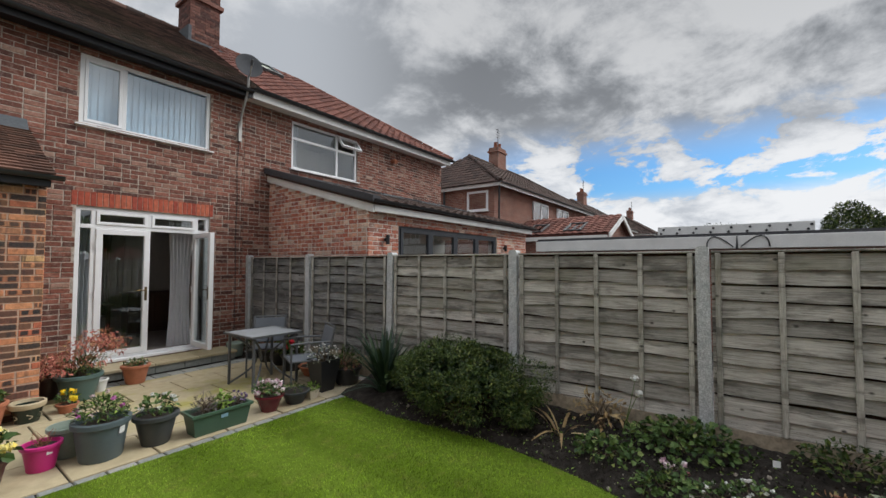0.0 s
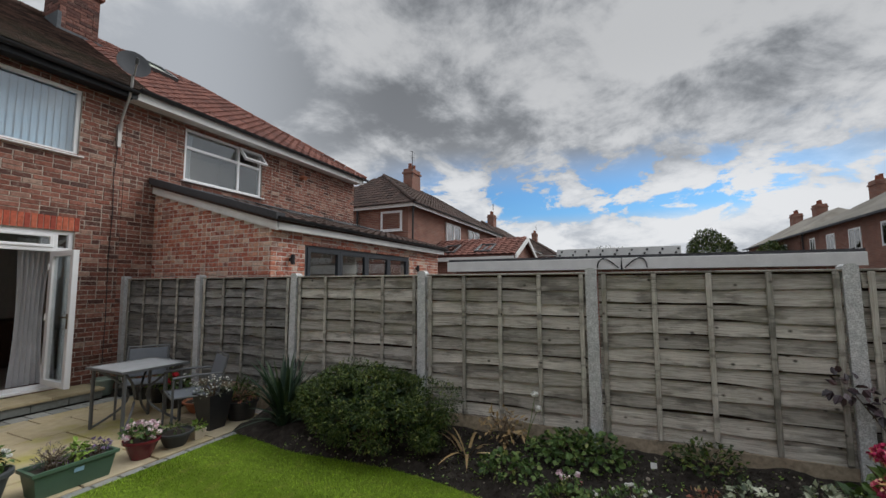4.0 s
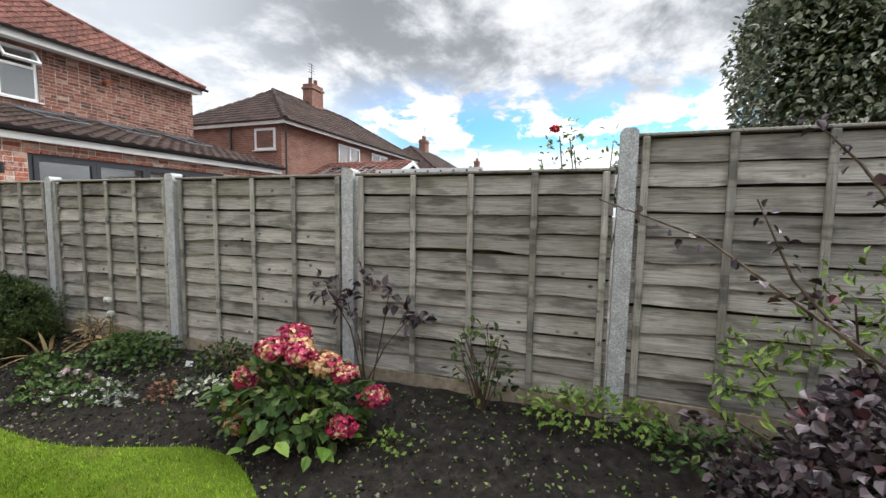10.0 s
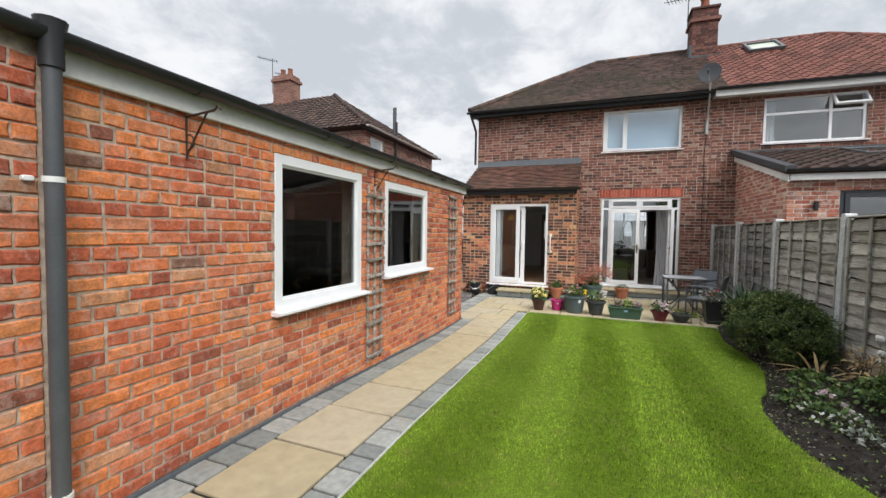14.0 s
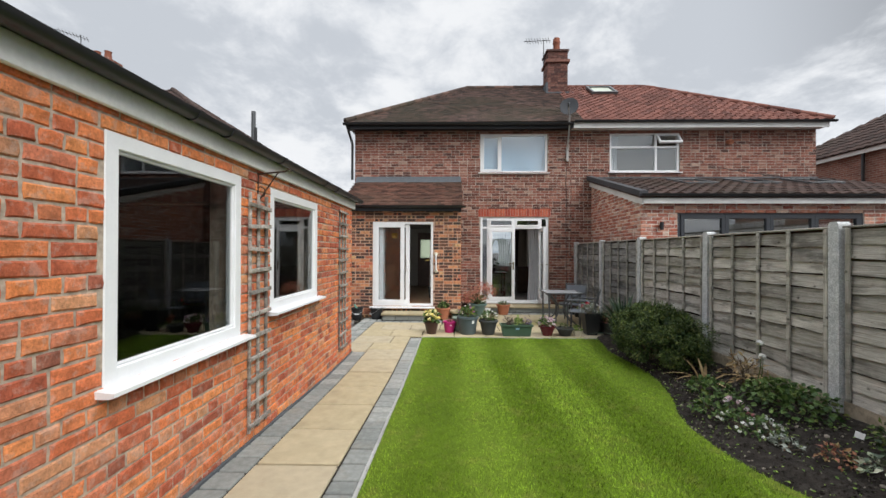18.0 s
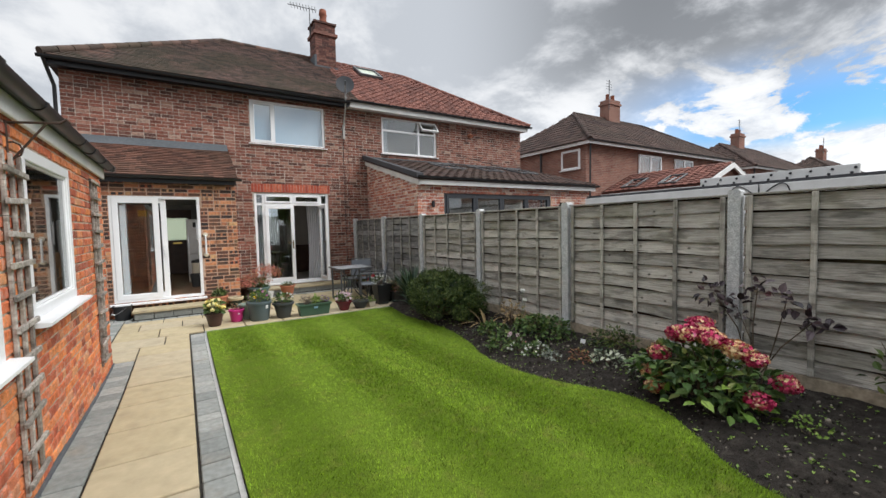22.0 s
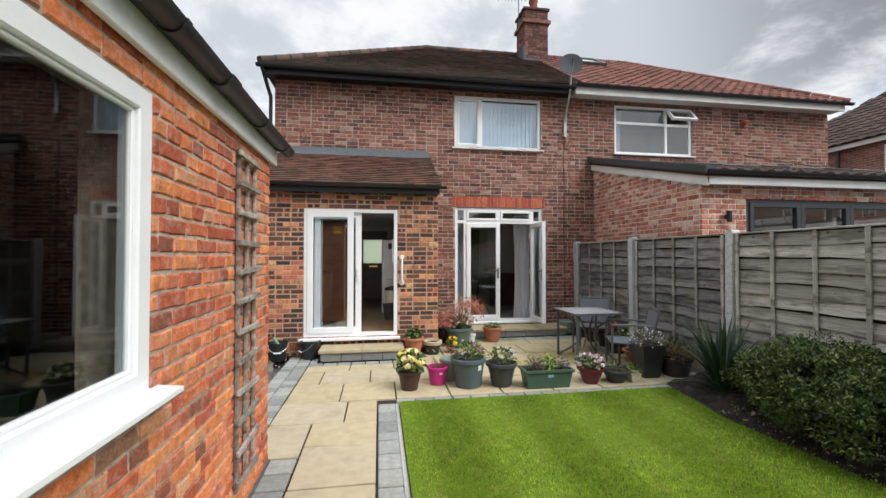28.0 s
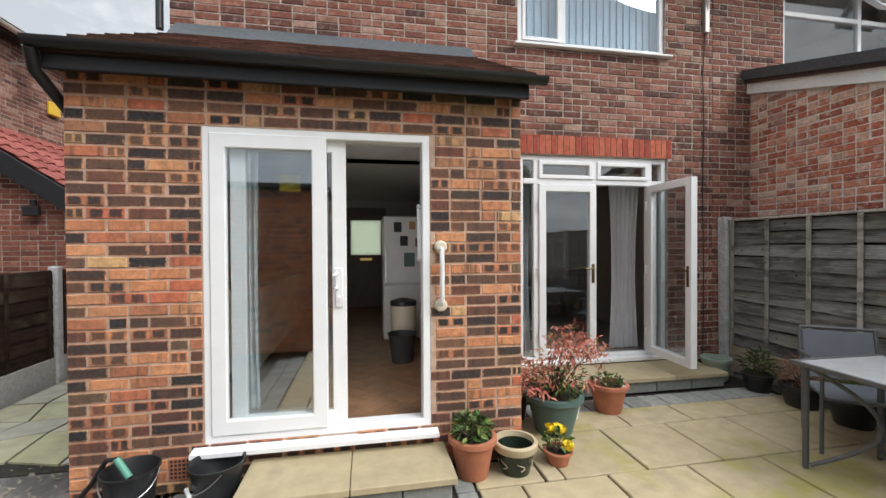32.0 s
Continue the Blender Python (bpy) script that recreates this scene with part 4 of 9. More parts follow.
def florets(mb, c, r, n, size, rng, squash=0.75):
    """A round flower head of many small petals."""
    pts = leaf_points(rng, n, c, (r, r, r * squash), 0.62, False, 5)
    for p, d in pts:
        d = (d + Vector((rng.gauss(0, 0.45), rng.gauss(0, 0.45), rng.gauss(0, 0.45)))).normalized()
        s = size * rng.uniform(0.7, 1.2)
        a = d.cross(Vector((rng.gauss(0, 1), rng.gauss(0, 1), rng.gauss(0, 1))))
        if a.length < 1e-3:
            continue
        a.normalize()
        b = d.cross(a)
        q = p + d * (s * 0.2)
        mb.add([tuple(q + a * s), tuple(p + b * s * 0.9), tuple(q - a * s), tuple(p - b * s * 0.9)], [(0, 1, 2, 3)])


def stem_parts(parent, c, tips, r, rng, material):
    """One part for each stem of a plant."""
    for tip in tips:
        b = MB()
        stems(b, c, [tip], r, rng)
        part("stem", b, material, parent)

# ---- ground ----
solo("ground", MB().add([(-400, -400, -0.14), (400, -400, -0.14), (400, 400, -0.14), (-400, 400, -0.14)], [(0, 1, 2, 3)]), M_TARMAC, "grey tarmac ground around the houses", "ground", kind="structure")

# ---- brick texture for houses that stay far off ----
def far_brick():
    a = Mat("brick_far_texture", 0.88, spec=0.2)
    p = a.pos()
    s = a.n("ShaderNodeSeparateXYZ", {0: p})
    q = a.n("ShaderNodeCombineXYZ", {0: a.math("ADD", s.outputs[0], s.outputs[1]), 1: s.outputs[2], 2: 0.0}).outputs[0]
    b = a.n("ShaderNodeTexBrick", {"Vector": q, "Color1": (0.19, 0.075, 0.055, 1), "Color2": (0.28, 0.125, 0.09, 1), "Mortar": (0.30, 0.25, 0.21, 1), "Scale": 1.0, "Mortar Size": 0.008, "Brick Width": 0.225, "Row Height": 0.075, "Bias": -0.1})
    c = a.shade(b.outputs["Color"], a.noise(p, 1.5, 5), 0.75, 1.2)
    return a.set(c, None, b.outputs["Fac"], 0.004, -0.5)


M_FARBRICK = far_brick()

NORTH = pose(0, 7.94, 0)            # rear wall of the pair of houses, seen from the garden
EAST = pose(0, 0, 0, 0, 0, 90)      # a wall that faces +x: u runs along +y
WEST = pose(0, 0, 0, 0, 0, -90)     # a wall that faces -x: u runs along -y


def at_x(x, turn):
    return Matrix.Translation((x, 0, 0)) @ turn


# ---- the house ----
house = thing("house", "red-brick semi-detached house with brown tiled hip roof and tiled kitchen lean-to", "house")
FD = (1.55, 3.43, 0.20, 2.565)
UW = (1.54, 3.40, 3.79, 4.88)
brick_wall("wall", house, -1.96, 4.05, 0.0, 5.02, [FD, UW, (-1.70, 0.90, 0.0, 2.45)], NORTH, M_BRICK_HOUSE, M_MORTAR_HOUSE,
           near=lambda u, z: 1.0 < u < 4.05 and z < 2.95, seed=3, cuts=[(1.49, 3.49, 2.565, 2.79), (-1.92, 0.98, 0.0, 2.75)], label="weathered red-brown brick rear wall")
# red soldier course over the glazed doors
sol = part("lintel", MB().box(1.49, 3.49, 7.945, 7.96, 2.57, 2.79), M_MORTAR_HOUSE, house, "soldier course of red bricks")
for i in range(27):
    part("soldier_brick", MB().cbox(1.492 + i * 0.074, 1.492 + i * 0.074 + 0.066, 7.932, 7.958, 2.572, 2.788, 0.004), M_SOLDIER, sol)
# flank wall towards the side passage
brick_wall("flank_wall", house, 7.95, 14.0, 0.0, 5.02, [], Matrix.Translation((-1.96, 0, 0)) @ pose(0, 0, 0, 0, 0, -90) @ pose(-22.0 + 0.05, 0, 0), M_BRICK_HOUSE, M_MORTAR_HOUSE, seed=9)

# roof: body, tiles, hips
EY, EZ, RY, RZ = 7.58, 5.10, 10.95, 7.36
slope = Vector((0, EY - RY, EZ - RZ))
SL = slope.length
dn = slope.normalized()


def hip_body(x0, x1, r0, r1, y0, y1, ze, zr):
    ym = (y0 + y1) / 2
    v = [(x0, y0, ze), (x1, y0, ze), (x1, y1, ze), (x0, y1, ze), (r0, ym, zr), (r1, ym, zr)]
    return MB().add(v, [(0, 1, 5, 4), (1, 2, 5), (2, 3, 4, 5), (3, 0, 4), (0, 3, 2, 1)])


roof = part("roof", hip_body(-2.15, 4.3, 1.24, 4.3, EY, 2 * RY - EY, EZ - 0.02, RZ - 0.02), M_TILE_HOUSE, house, "old brown plain-tile roof, mossy in patches")
tiles(roof, (-2.3, RY, RZ), (1, 0, 0), dn, 40, 40, 0.165, SL / 40, M_TILE_HOUSE, keep=lambda p: p.x > -2.15 + (p.z - EZ) / (RZ - EZ) * 3.39 and p.x < 4.31, rng=random.Random(11), t=0.016)


def ridge_run(parent, a, b, n, material, r=0.085):
    a, b = Vector(a), Vector(b)
    for i in range(n):
        p, q = a.lerp(b, i / n), a.lerp(b, (i + 0.97) / n)
        part("ridge_tile", MB().tube([p, p.lerp(q, 0.5), q], r * 1.06, 10, r * 0.95), material, parent, smooth=40)


ridge_run(roof, (1.24, RY, RZ), (4.2, RY, RZ), 9, M_TILE_HOUSE)
ridge_run(roof, (-2.15, EY, EZ + 0.04), (1.24, RY, RZ), 16, M_TILE_HOUSE, 0.075)
part("soffit", MB().box(-2.12, 4.02, EY + 0.06, 7.935, 4.97, 5.02).box(-2.12, 4.02, EY + 0.04, EY + 0.06, 4.93, 5.09), M_BLACK_PAINT, house, "black painted soffit and fascia")
part("gutter", gutter(MB(), (-2.2, EY - 0.03, 5.07), (4.0, EY - 0.03, 5.05)), M_BLACK_PLASTIC, house, "black half-round gutter", smooth=40)
part("downpipe", MB().tube([(-2.1, EY - 0.03, 5.02), (-2.06, 7.8, 4.75), (-2.03, 7.9, 4.6), (-2.03, 7.9, 3.6)], 0.034, 10), M_BLACK_PLASTIC, house, smooth=40)

# chimney stack on the party wall
stack = part("chimney", MB().box(3.93, 4.60, 10.3, 10.95, 6.6, 7.95).box(3.87, 4.66, 10.24, 11.01, 7.95, 8.04).box(3.93, 4.60, 10.3, 10.95, 8.04, 8.32).box(3.89, 4.64, 10.26, 10.99, 8.32, 8.38), M_CHIMNEY, house, "red-brick chimney stack")
cb = MB()
crng = random.Random(21)
bricks_joined(cb, brick_cells(3.93, 4.60, 6.7, 7.95, [], crng), pose(0, 10.3, 0), crng)
bricks_joined(cb, brick_cells(-10.95, -10.3, 6.7, 7.95, [], crng), at_x(3.93, WEST), crng)
bricks_joined(cb, brick_cells(3.93, 4.60, 8.04, 8.32, [], crng), pose(0, 10.3, 0), crng)
tagged(part("brickwork", cb, M_CHIMNEY, stack), kind="stuff")
part("chimney_pot", MB().lathe([(0.14, 0), (0.12, 0.12), (0.105, 0.3), (0.13, 0.34), (0.12, 0.42), (0.105, 0.52), (0.08, 0.52)], 16, (4.30, 10.6, 8.38)), M_POT_CONE, stack, "terracotta chimney pot", smooth=40)
part("flashing", MB().cbox(3.85, 4.76, 10.18, 10.3, 6.86, 6.92).cbox(3.86, 3.93, 10.2, 10.95, 6.9, 7.25), M_LEAD, stack, "grey lead flashing")


def aerial(name, base, h, yaw, label, n=9, ln=0.9):
    a = thing(name, label, "tv aerial", at=pose(*base, 0, 0, yaw))
    part("mast", MB().tube([(0, 0, 0), (0, 0, h)], 0.016, 6), M_GREY_PLASTIC, a)
    boom = MB().tube([(-ln * 0.25, 0, h * 0.93), (ln * 0.75, 0, h * 0.93 + 0.12)], 0.012, 6)
    part("boom", boom, M_GREY_PLASTIC, a)
    for i in range(n):
        t = -0.2 + i * 0.93 / n
        z = h * 0.93 + 0.03 + 0.12 * (t / 1.0)
        part("element", MB().tube([(ln * t, -0.19, z), (ln * t, 0.19, z)], 0.009, 5), M_GREY_PLASTIC, a)
    return a


aerial("tv_aerial", (3.85, 10.55, 7.9), 0.95, 160, "grey metal television aerial strapped to the chimney stack")

# first-floor window with vertical blinds
casement(house, NORTH, UW[0], UW[1], UW[2], UW[3], [2.10], w=0.06, sash=(0,), glass=M_GLASS_DOUBLE)
part("room_box", MB().box(1.3, 3.7, 9.9, 10.0, 3.3, 5.0).box(1.3, 3.7, 8.2, 10.0, 3.3, 3.36).box(1.3, 3.7, 8.2, 10.0, 4.94, 5.0).box(1.24, 1.3, 8.2, 10, 3.3, 5).box(3.7, 3.76, 8.2, 10, 3.3, 5), M_ROOM, house, "plain bedroom walls behind the window")
for i in range(21):
    part("blind_slat", MB().box(-0.046, 0.046, -0.001, 0.001, 0, 1.02).moved(pose(1.58 + i * 0.088, 8.09, 3.82, 0, 0, 13)), M_BLIND, house, "pale blue vertical blind slat")

# glazed garden doors: frame, top lights, side lights, one leaf shut, one open outwards
fd = part("garden_door", frame_ring(MB(), FD[0], FD[1], FD[2], FD[3], 0.06, 0.03, 0.10).moved(NORTH), M_UPVC, house, "white plastic glazed double doors, one leaf open")
for bar in ((1.61, 3.37, 2.24, 2.30), ):
    part("transom", MB().cbox(bar[0], bar[1], 0.028, 0.10, bar[2], bar[3]).moved(NORTH), M_UPVC, fd)
for k in (1.765, 3.215):
    part("mullion", MB().cbox(k - 0.03, k + 0.03, 0.032, 0.098, 0.26, 2.505).moved(NORTH), M_UPVC, fd)
part("mullion", MB().cbox(2.46, 2.52, 0.03, 0.098, 2.30, 2.505).moved(NORTH), M_UPVC, fd)
for a, b in ((1.795, 2.46), (2.52, 3.185)):
    part("sash", frame_ring(MB(), a, b, 2.30, 2.505, 0.045, 0.012, 0.075).moved(NORTH), M_UPVC, fd, "white top light sash")
    pane(fd, a + 0.045, b - 0.045, 2.345, 2.46, 0.05, NORTH)
for a, b in ((1.61, 1.735), (3.245, 3.37)):
    pane(fd, a, b, 0.26, 2.24, 0.06, NORTH)
    pane(fd, a, b, 2.30, 2.505, 0.06, NORTH)
part("threshold", MB().cbox(1.5, 3.48, -0.05, 0.10, 0.175, 0.215).moved(NORTH), M_UPVC, fd, "white door sill")


def door_leaf(m, flip):
    leaf = part("door_leaf", frame_ring(MB(), 0, 0.71, 0.262, 2.238, 0.085, -0.035, 0.035).moved(m), M_UPVC, fd, "white glazed door leaf")
    pane(leaf, 0.085, 0.625, 0.347, 2.153, -0.01, m)
    x = 0.665 if not flip else 0.045
    for sy in (-1, 1):
        h = MB().cbox(x - 0.018, x + 0.018, sy * 0.036 - 0.006, sy * 0.036 + 0.006, 1.10, 1.32, 0.004)
        h.tube([(x, sy * 0.04, 1.27), (x, sy * 0.075, 1.27), (x - 0.12 * (-1 if flip else 1), sy * 0.08, 1.265)], 0.009, 8)
        part("handle", h.moved(m), M_BRONZE, leaf, "dark bronze lever handle", smooth=40)
    for z in (0.5, 1.25, 2.0):
        part("hinge", MB().tube([(0.0 if not flip else 0.71, -0.042, z - 0.05), (0.0 if not flip else 0.71, -0.042, z + 0.05)], 0.011, 8).moved(m), M_UPVC, leaf)
    return leaf


door_leaf(pose(1.795, 7.985, 0), False)
door_leaf(pose(3.19, 7.95, 0, 0, 0, -92) @ Matrix.Identity(4), False)

# living room behind
room = part("living_room", MB().box(1.1, 1.55, 14.3, 14.4, 0.1, 2.6).box(3.35, 4.0, 14.3, 14.4, 0.1, 2.6).box(1.55, 3.35, 14.3, 14.4, 0.1, 1.0).box(1.02, 1.1, 8.2, 14.4, 0.1, 2.6).box(3.95, 4.03, 8.2, 14.4, 0.1, 2.6).box(1.05, 4.0, 8.19, 14.4, 2.55, 2.63), M_ROOM, house, "plain beige living room walls and ceiling")
part("room_floor", MB().box(1.1, 3.95, 8.19, 14.3, 0.12, 0.20), M_CARPET, house, "beige carpet")


def curtain(name, x, y, z0, z1, w, n, material, label, cat="curtain", sway=0.05):
    mb, k, rows = MB(), n * 8, 10
    v = []
    for j in range(rows + 1):
        t = j / rows
        for i in range(k + 1):
            s = i / k
            v.append((x + w * (s - 0.5) * (1 - 0.25 * math.sin(t * 3.0)), y + sway * math.sin(s * n * 2 * math.pi + 0.6 * math.sin(3 * t)) * (0.5 + 0.5 * (1 - t)), z1 + (z0 - z1) * t))
    f = [(j * (k + 1) + i, j * (k + 1) + i + 1, (j + 1) * (k + 1) + i + 1, (j + 1) * (k + 1) + i) for j in range(rows) for i in range(k)]
    return solo(name, mb.add(v, f), material, label, cat, smooth=60)


curtain("curtain", 1.68, 8.32, 0.22, 2.45, 0.34, 5, M_FABRIC, "white gathered curtain hanging beside the glazed doors", "curtain")
curtain("curtain", 3.12, 8.34, 0.22, 2.45, 0.42, 6, M_FABRIC, "white gathered curtain drawn back behind the open door", "curtain")
fw = part("front_window", frame_ring(MB(), 1.55, 3.35, 1.0, 2.55, 0.06, 0.0, 0.06).cbox(2.42, 2.48, 0.0, 0.06, 1.06, 2.49).cbox(1.61, 3.29, 0.0, 0.05, 2.1, 2.15).moved(pose(0, 14.32, 0)), M_UPVC, house, "white front window with leaded top lights")
for k in range(11):
    part("lead_bar", MB().box(1.7 + k * 0.15, 1.708 + k * 0.15, 14.335, 14.345, 2.15, 2.49), M_BLACK_PAINT, fw)
part("lead_bar", MB().box(1.61, 3.29, 14.335, 14.345, 2.31, 2.318), M_BLACK_PAINT, fw)
front_sky = bpy.data.lights.new("front_daylight", "AREA")
front_sky.shape, front_sky.size, front_sky.size_y, front_sky.energy = "RECTANGLE", 1.7, 1.45, 2.4
front_lamp = new("front_daylight", front_sky)
front_lamp.matrix_world = look((2.45, 14.40, 1.775), (2.45, 10.0, 1.775))
curtain("net_curtain", 2.0, 14.15, 1.0, 2.12, 1.15, 9, M_NET, "white net curtain across the front window", "curtain", sway=0.03)
curtain("net_curtain", 2.98, 14.15, 1.0, 2.12, 0.62, 6, M_NET, "white net curtain at the side of the front window", "curtain", sway=0.03)
curtain("curtain", 3.42, 14.05, 0.3, 2.5, 0.36, 5, M_DARKWOOD, "dark brown curtain drawn back beside the front window", "curtain")
sb = thing("sideboard", "dark wooden sideboard against the living room wall", "sideboard")
part("body", MB().cbox(3.0, 3.93, 10.6, 11.0, 0.26, 1.05), M_DARKWOOD, sb)
part("top", MB().cbox(2.97, 3.945, 10.57, 11.03, 1.05, 1.09), M_DARKWOOD, sb)
part("plinth", MB().cbox(3.02, 3.9, 10.62, 10.98, 0.20, 0.26), M_DARKWOOD, sb)
for i in range(2):
    part("door", MB().cbox(3.03 + i * 0.45, 3.46 + i * 0.45, 10.585, 10.6, 0.30, 1.02), M_DARKWOOD, sb)
dt = thing("dining_table", "dark wooden dining table seen through the glazed doors", "table")
part("tabletop", MB().cbox(1.5, 2.5, 9.6, 10.5, 0.90, 0.94), M_DARKWOOD, dt)
for lx in (1.56, 2.40):
    for ly in (9.66, 10.40):
        part("leg", MB().cbox(lx, lx + 0.06, ly, ly + 0.06, 0.20, 0.90), M_DARKWOOD, dt)
pl = thing("potted_plant", "dark potted plant standing on the dining table", "plant")
part("pot", MB().lathe([(0.06, 0), (0.085, 0.14), (0.09, 0.14), (0.075, 0.13)], 16, (2.1, 9.9, 0.94)), M_POT_BROWN, pl, smooth=40)
prng = random.Random(77)
lb = MB()
leaves(lb, leaf_points(prng, 90, (2.1, 9.9, 1.22), (0.16, 0.16, 0.18), 0.3), 0.09, prng)
part("foliage", lb, M_LEAF_DARK, pl)

# ---- kitchen lean-to ----
PY = pose(0, 6.44, 0)
SD = (-1.15, 0.312, 0.28, 2.315)
brick_wall("porch_wall", house, -1.90, 0.98, 0.0, 2.62, [SD], PY, M_BRICK_BURNT, M_MORTAR_PORCH, near=lambda u, z: True, seed=8, label="multi-coloured black and orange brick wall", cap=400, cuts=[(-1.36, -1.17, 0.075, 0.225), (-0.42, -0.2, 0.19, 0.26)])
brick_wall("porch_side", house, -7.94, -6.45, 0.0, 2.75, [], at_x(-1.90, WEST), M_BRICK_BURNT, M_MORTAR_PORCH, seed=18)
brick_wall("porch_side", house, 6.45, 7.93, 0.0, 2.75, [], at_x(0.98, EAST), M_BRICK_BURNT, M_MORTAR_PORCH, near=lambda u, z: True, seed=28)
for x0 in (-1.86, 0.94):
    part("verge", MB().prism([(6.35, 2.60), (7.93, 2.60), (7.93, 3.52), (6.35, 2.68)], x0 - 0.03, x0 + 0.03), M_BRICK_HOUSE, house, "brick infill below the lean-to roof")
pdn = Vector((0, 6.26 - 7.93, 2.70 - 3.57))
part("porch_roof", MB().prism([(6.26, 2.64), (7.93, 3.50), (7.93, 3.54), (6.26, 2.68)], -1.93, 1.02), M_TILE_PORCH, house, "brown clay plain-tile lean-to roof")
proof = house.children[-1]
tiles(proof, (-1.93, 7.93, 3.57), (1, 0, 0), pdn.normalized(), 17, 18, 0.1735, pdn.length / 18, M_TILE_PORCH, single=True, rng=random.Random(31), t=0.02)
part("flashing", MB().prism([(7.90, 3.57), (7.945, 3.68), (7.93, 3.69), (7.74, 3.49), (7.74, 3.48)], -1.91, 1.00), M_LEAD, house, "grey lead flashing")
part("fascia", MB().cbox(-1.92, 0.99, 6.29, 6.32, 2.56, 2.71).cbox(-1.92, 0.99, 6.32, 6.44, 2.60, 2.62), M_BLACK_PAINT, house, "black fascia board")
part("gutter", gutter(MB(), (-1.95, 6.235, 2.70), (1.09, 6.235, 2.685), 0.05), M_BLACK_PLASTIC, house, "black gutter over the sliding door", smooth=40)
part("downpipe", MB().tube([(-1.93, 6.235, 2.655), (-1.95, 6.30, 2.55), (-1.96, 6.55, 2.42), (-1.985, 6.85, 2.25), (-1.965, 6.92, 2.05), (-1.965, 6.92, 0.1)], 0.033, 10), M_BLACK_PLASTIC, house, smooth=40)
air = part("air_brick", MB().cbox(-1.355, -1.175, 6.43, 6.46, 0.08, 0.22, 0.003), M_TERRACOTTA, house, "terracotta air brick")
# black squares on the solid face stand for the shade in the vent holes
for i in range(7):
    for j in range(5):
        part("vent_hole", MB().box(-1.345 + i * 0.0235, -1.33 + i * 0.0235, 6.4275, 6.429, 0.093 + j * 0.025, 0.108 + j * 0.025), M_BLACK_PAINT, air)
sd = part("sliding_door", frame_ring(MB(), SD[0], SD[1], SD[2], SD[3], 0.055, 0.0, 0.11).moved(PY), M_UPVC, house, "white plastic sliding door, half open")
part("sill", MB().prism([(-0.085, 0.235), (-0.085, 0.262), (0.11, 0.285), (0.11, 0.23)], SD[0] - 0.06, SD[1] + 0.045).moved(PY), M_UPVC, sd, "white projecting sill")
s1 = part("fixed_sash", frame_ring(MB(), -1.105, -0.385, 0.335, 2.275, 0.095, -0.012, 0.035).moved(PY), M_UPVC, sd, "fixed glazed panel in a white frame")
pane(s1, -1.01, -0.48, 0.43, 2.18, 0.01, PY)
s2 = part("sliding_sash", frame_ring(MB(), -1.0, -0.262, 0.335, 2.275, 0.095, 0.045, 0.09).moved(PY), M_UPVC, sd, "sliding glazed panel pushed open")
pane(s2, -0.905, -0.357, 0.43, 2.18, 0.065, PY)
hd = MB().cbox(-0.338, -0.286, 0.03, 0.045, 1.13, 1.40, 0.006).tube([(-0.325, 0.03, 1.36), (-0.345, -0.01, 1.35), (-0.345, -0.01, 1.27), (-0.325, 0.03, 1.26)], 0.012, 8).tube([(-0.312, 0.03, 1.2), (-0.312, 0.0, 1.2)], 0.012, 8)
part("handle", hd.moved(PY), M_UPVC, s2, "white handle with key lock", smooth=40)
rail = MB().tube([(0.385, -0.015, 1.13), (0.385, -0.06, 1.16), (0.385, -0.065, 1.30), (0.385, -0.065, 1.39), (0.385, -0.06, 1.51), (0.385, -0.015, 1.54)], 0.017, 10)
gr = tagged(part("grab_rail", rail.moved(PY), M_UPVC, None, "", 40), "white grab rail with cream end caps on the brick wall", "grab rail")
for z in (1.13, 1.54):
    part("end_cap", MB().lathe([(0.045, 0), (0.043, 0.02), (0.03, 0.032)], 16).moved(PY @ pose(0.385, -0.006, z, 90)), M_CREAM, gr, "cream round end cap", smooth=40)
ir = MB().tube([(0.245, 0.10, 1.45), (0.245, 0.07, 1.46), (0.245, 0.07, 1.82), (0.245, 0.10, 1.83)], 0.017, 10)
part("grab_handle", ir.moved(PY), M_UPVC, sd, "white grab handle", smooth=40)

# kitchen
part("kitchen_room", MB().box(-1.72, 0.97, 12.0, 12.1, 0.1, 2.6).box(-1.80, -1.70, 6.74, 12.1, 0.1, 2.6).box(0.90, 0.97, 6.74, 12.1, 0.1, 2.6).box(-1.75, 0.95, 6.73, 12.1, 2.45, 2.55), M_ROOM_DARK, house, "plain kitchen walls and ceiling")
part("kitchen_floor", MB().box(-1.70, 0.9, 6.56, 12.0, 0.2, 0.30), M_VINYL, house, "brown herringbone vinyl floor")
fl = house.children[-1]
for i in range(-12, 26):
    for j in range(-12, 26):
        # herringbone of blocks two cells long, turned 45 degrees to the door
        if (i - j) % 4 in (0, 3):
            lw, lh = (0.30, 0.15) if (i - j) % 4 == 0 else (0.15, 0.30)
            bx, by = i * 0.15 + lw / 2, j * 0.15 + lh / 2
            wx, wy = (bx - by) * 0.7071 - 0.1, (bx + by) * 0.7071 + 6.9
            if -0.75 < wx < 0.72 and 6.8 < wy < 9.0:
                part("floor_block", MB().cbox(-lw / 2 + 0.002, lw / 2 - 0.002, -lh / 2 + 0.002, lh / 2 - 0.002, 0, 0.006, 0.002).moved(pose(wx, wy, 0.30, 0, 0, 45)), M_VINYL, fl)
fr = thing("fridge_freezer", "white tall fridge freezer with notes and magnets on its door", "fridge")
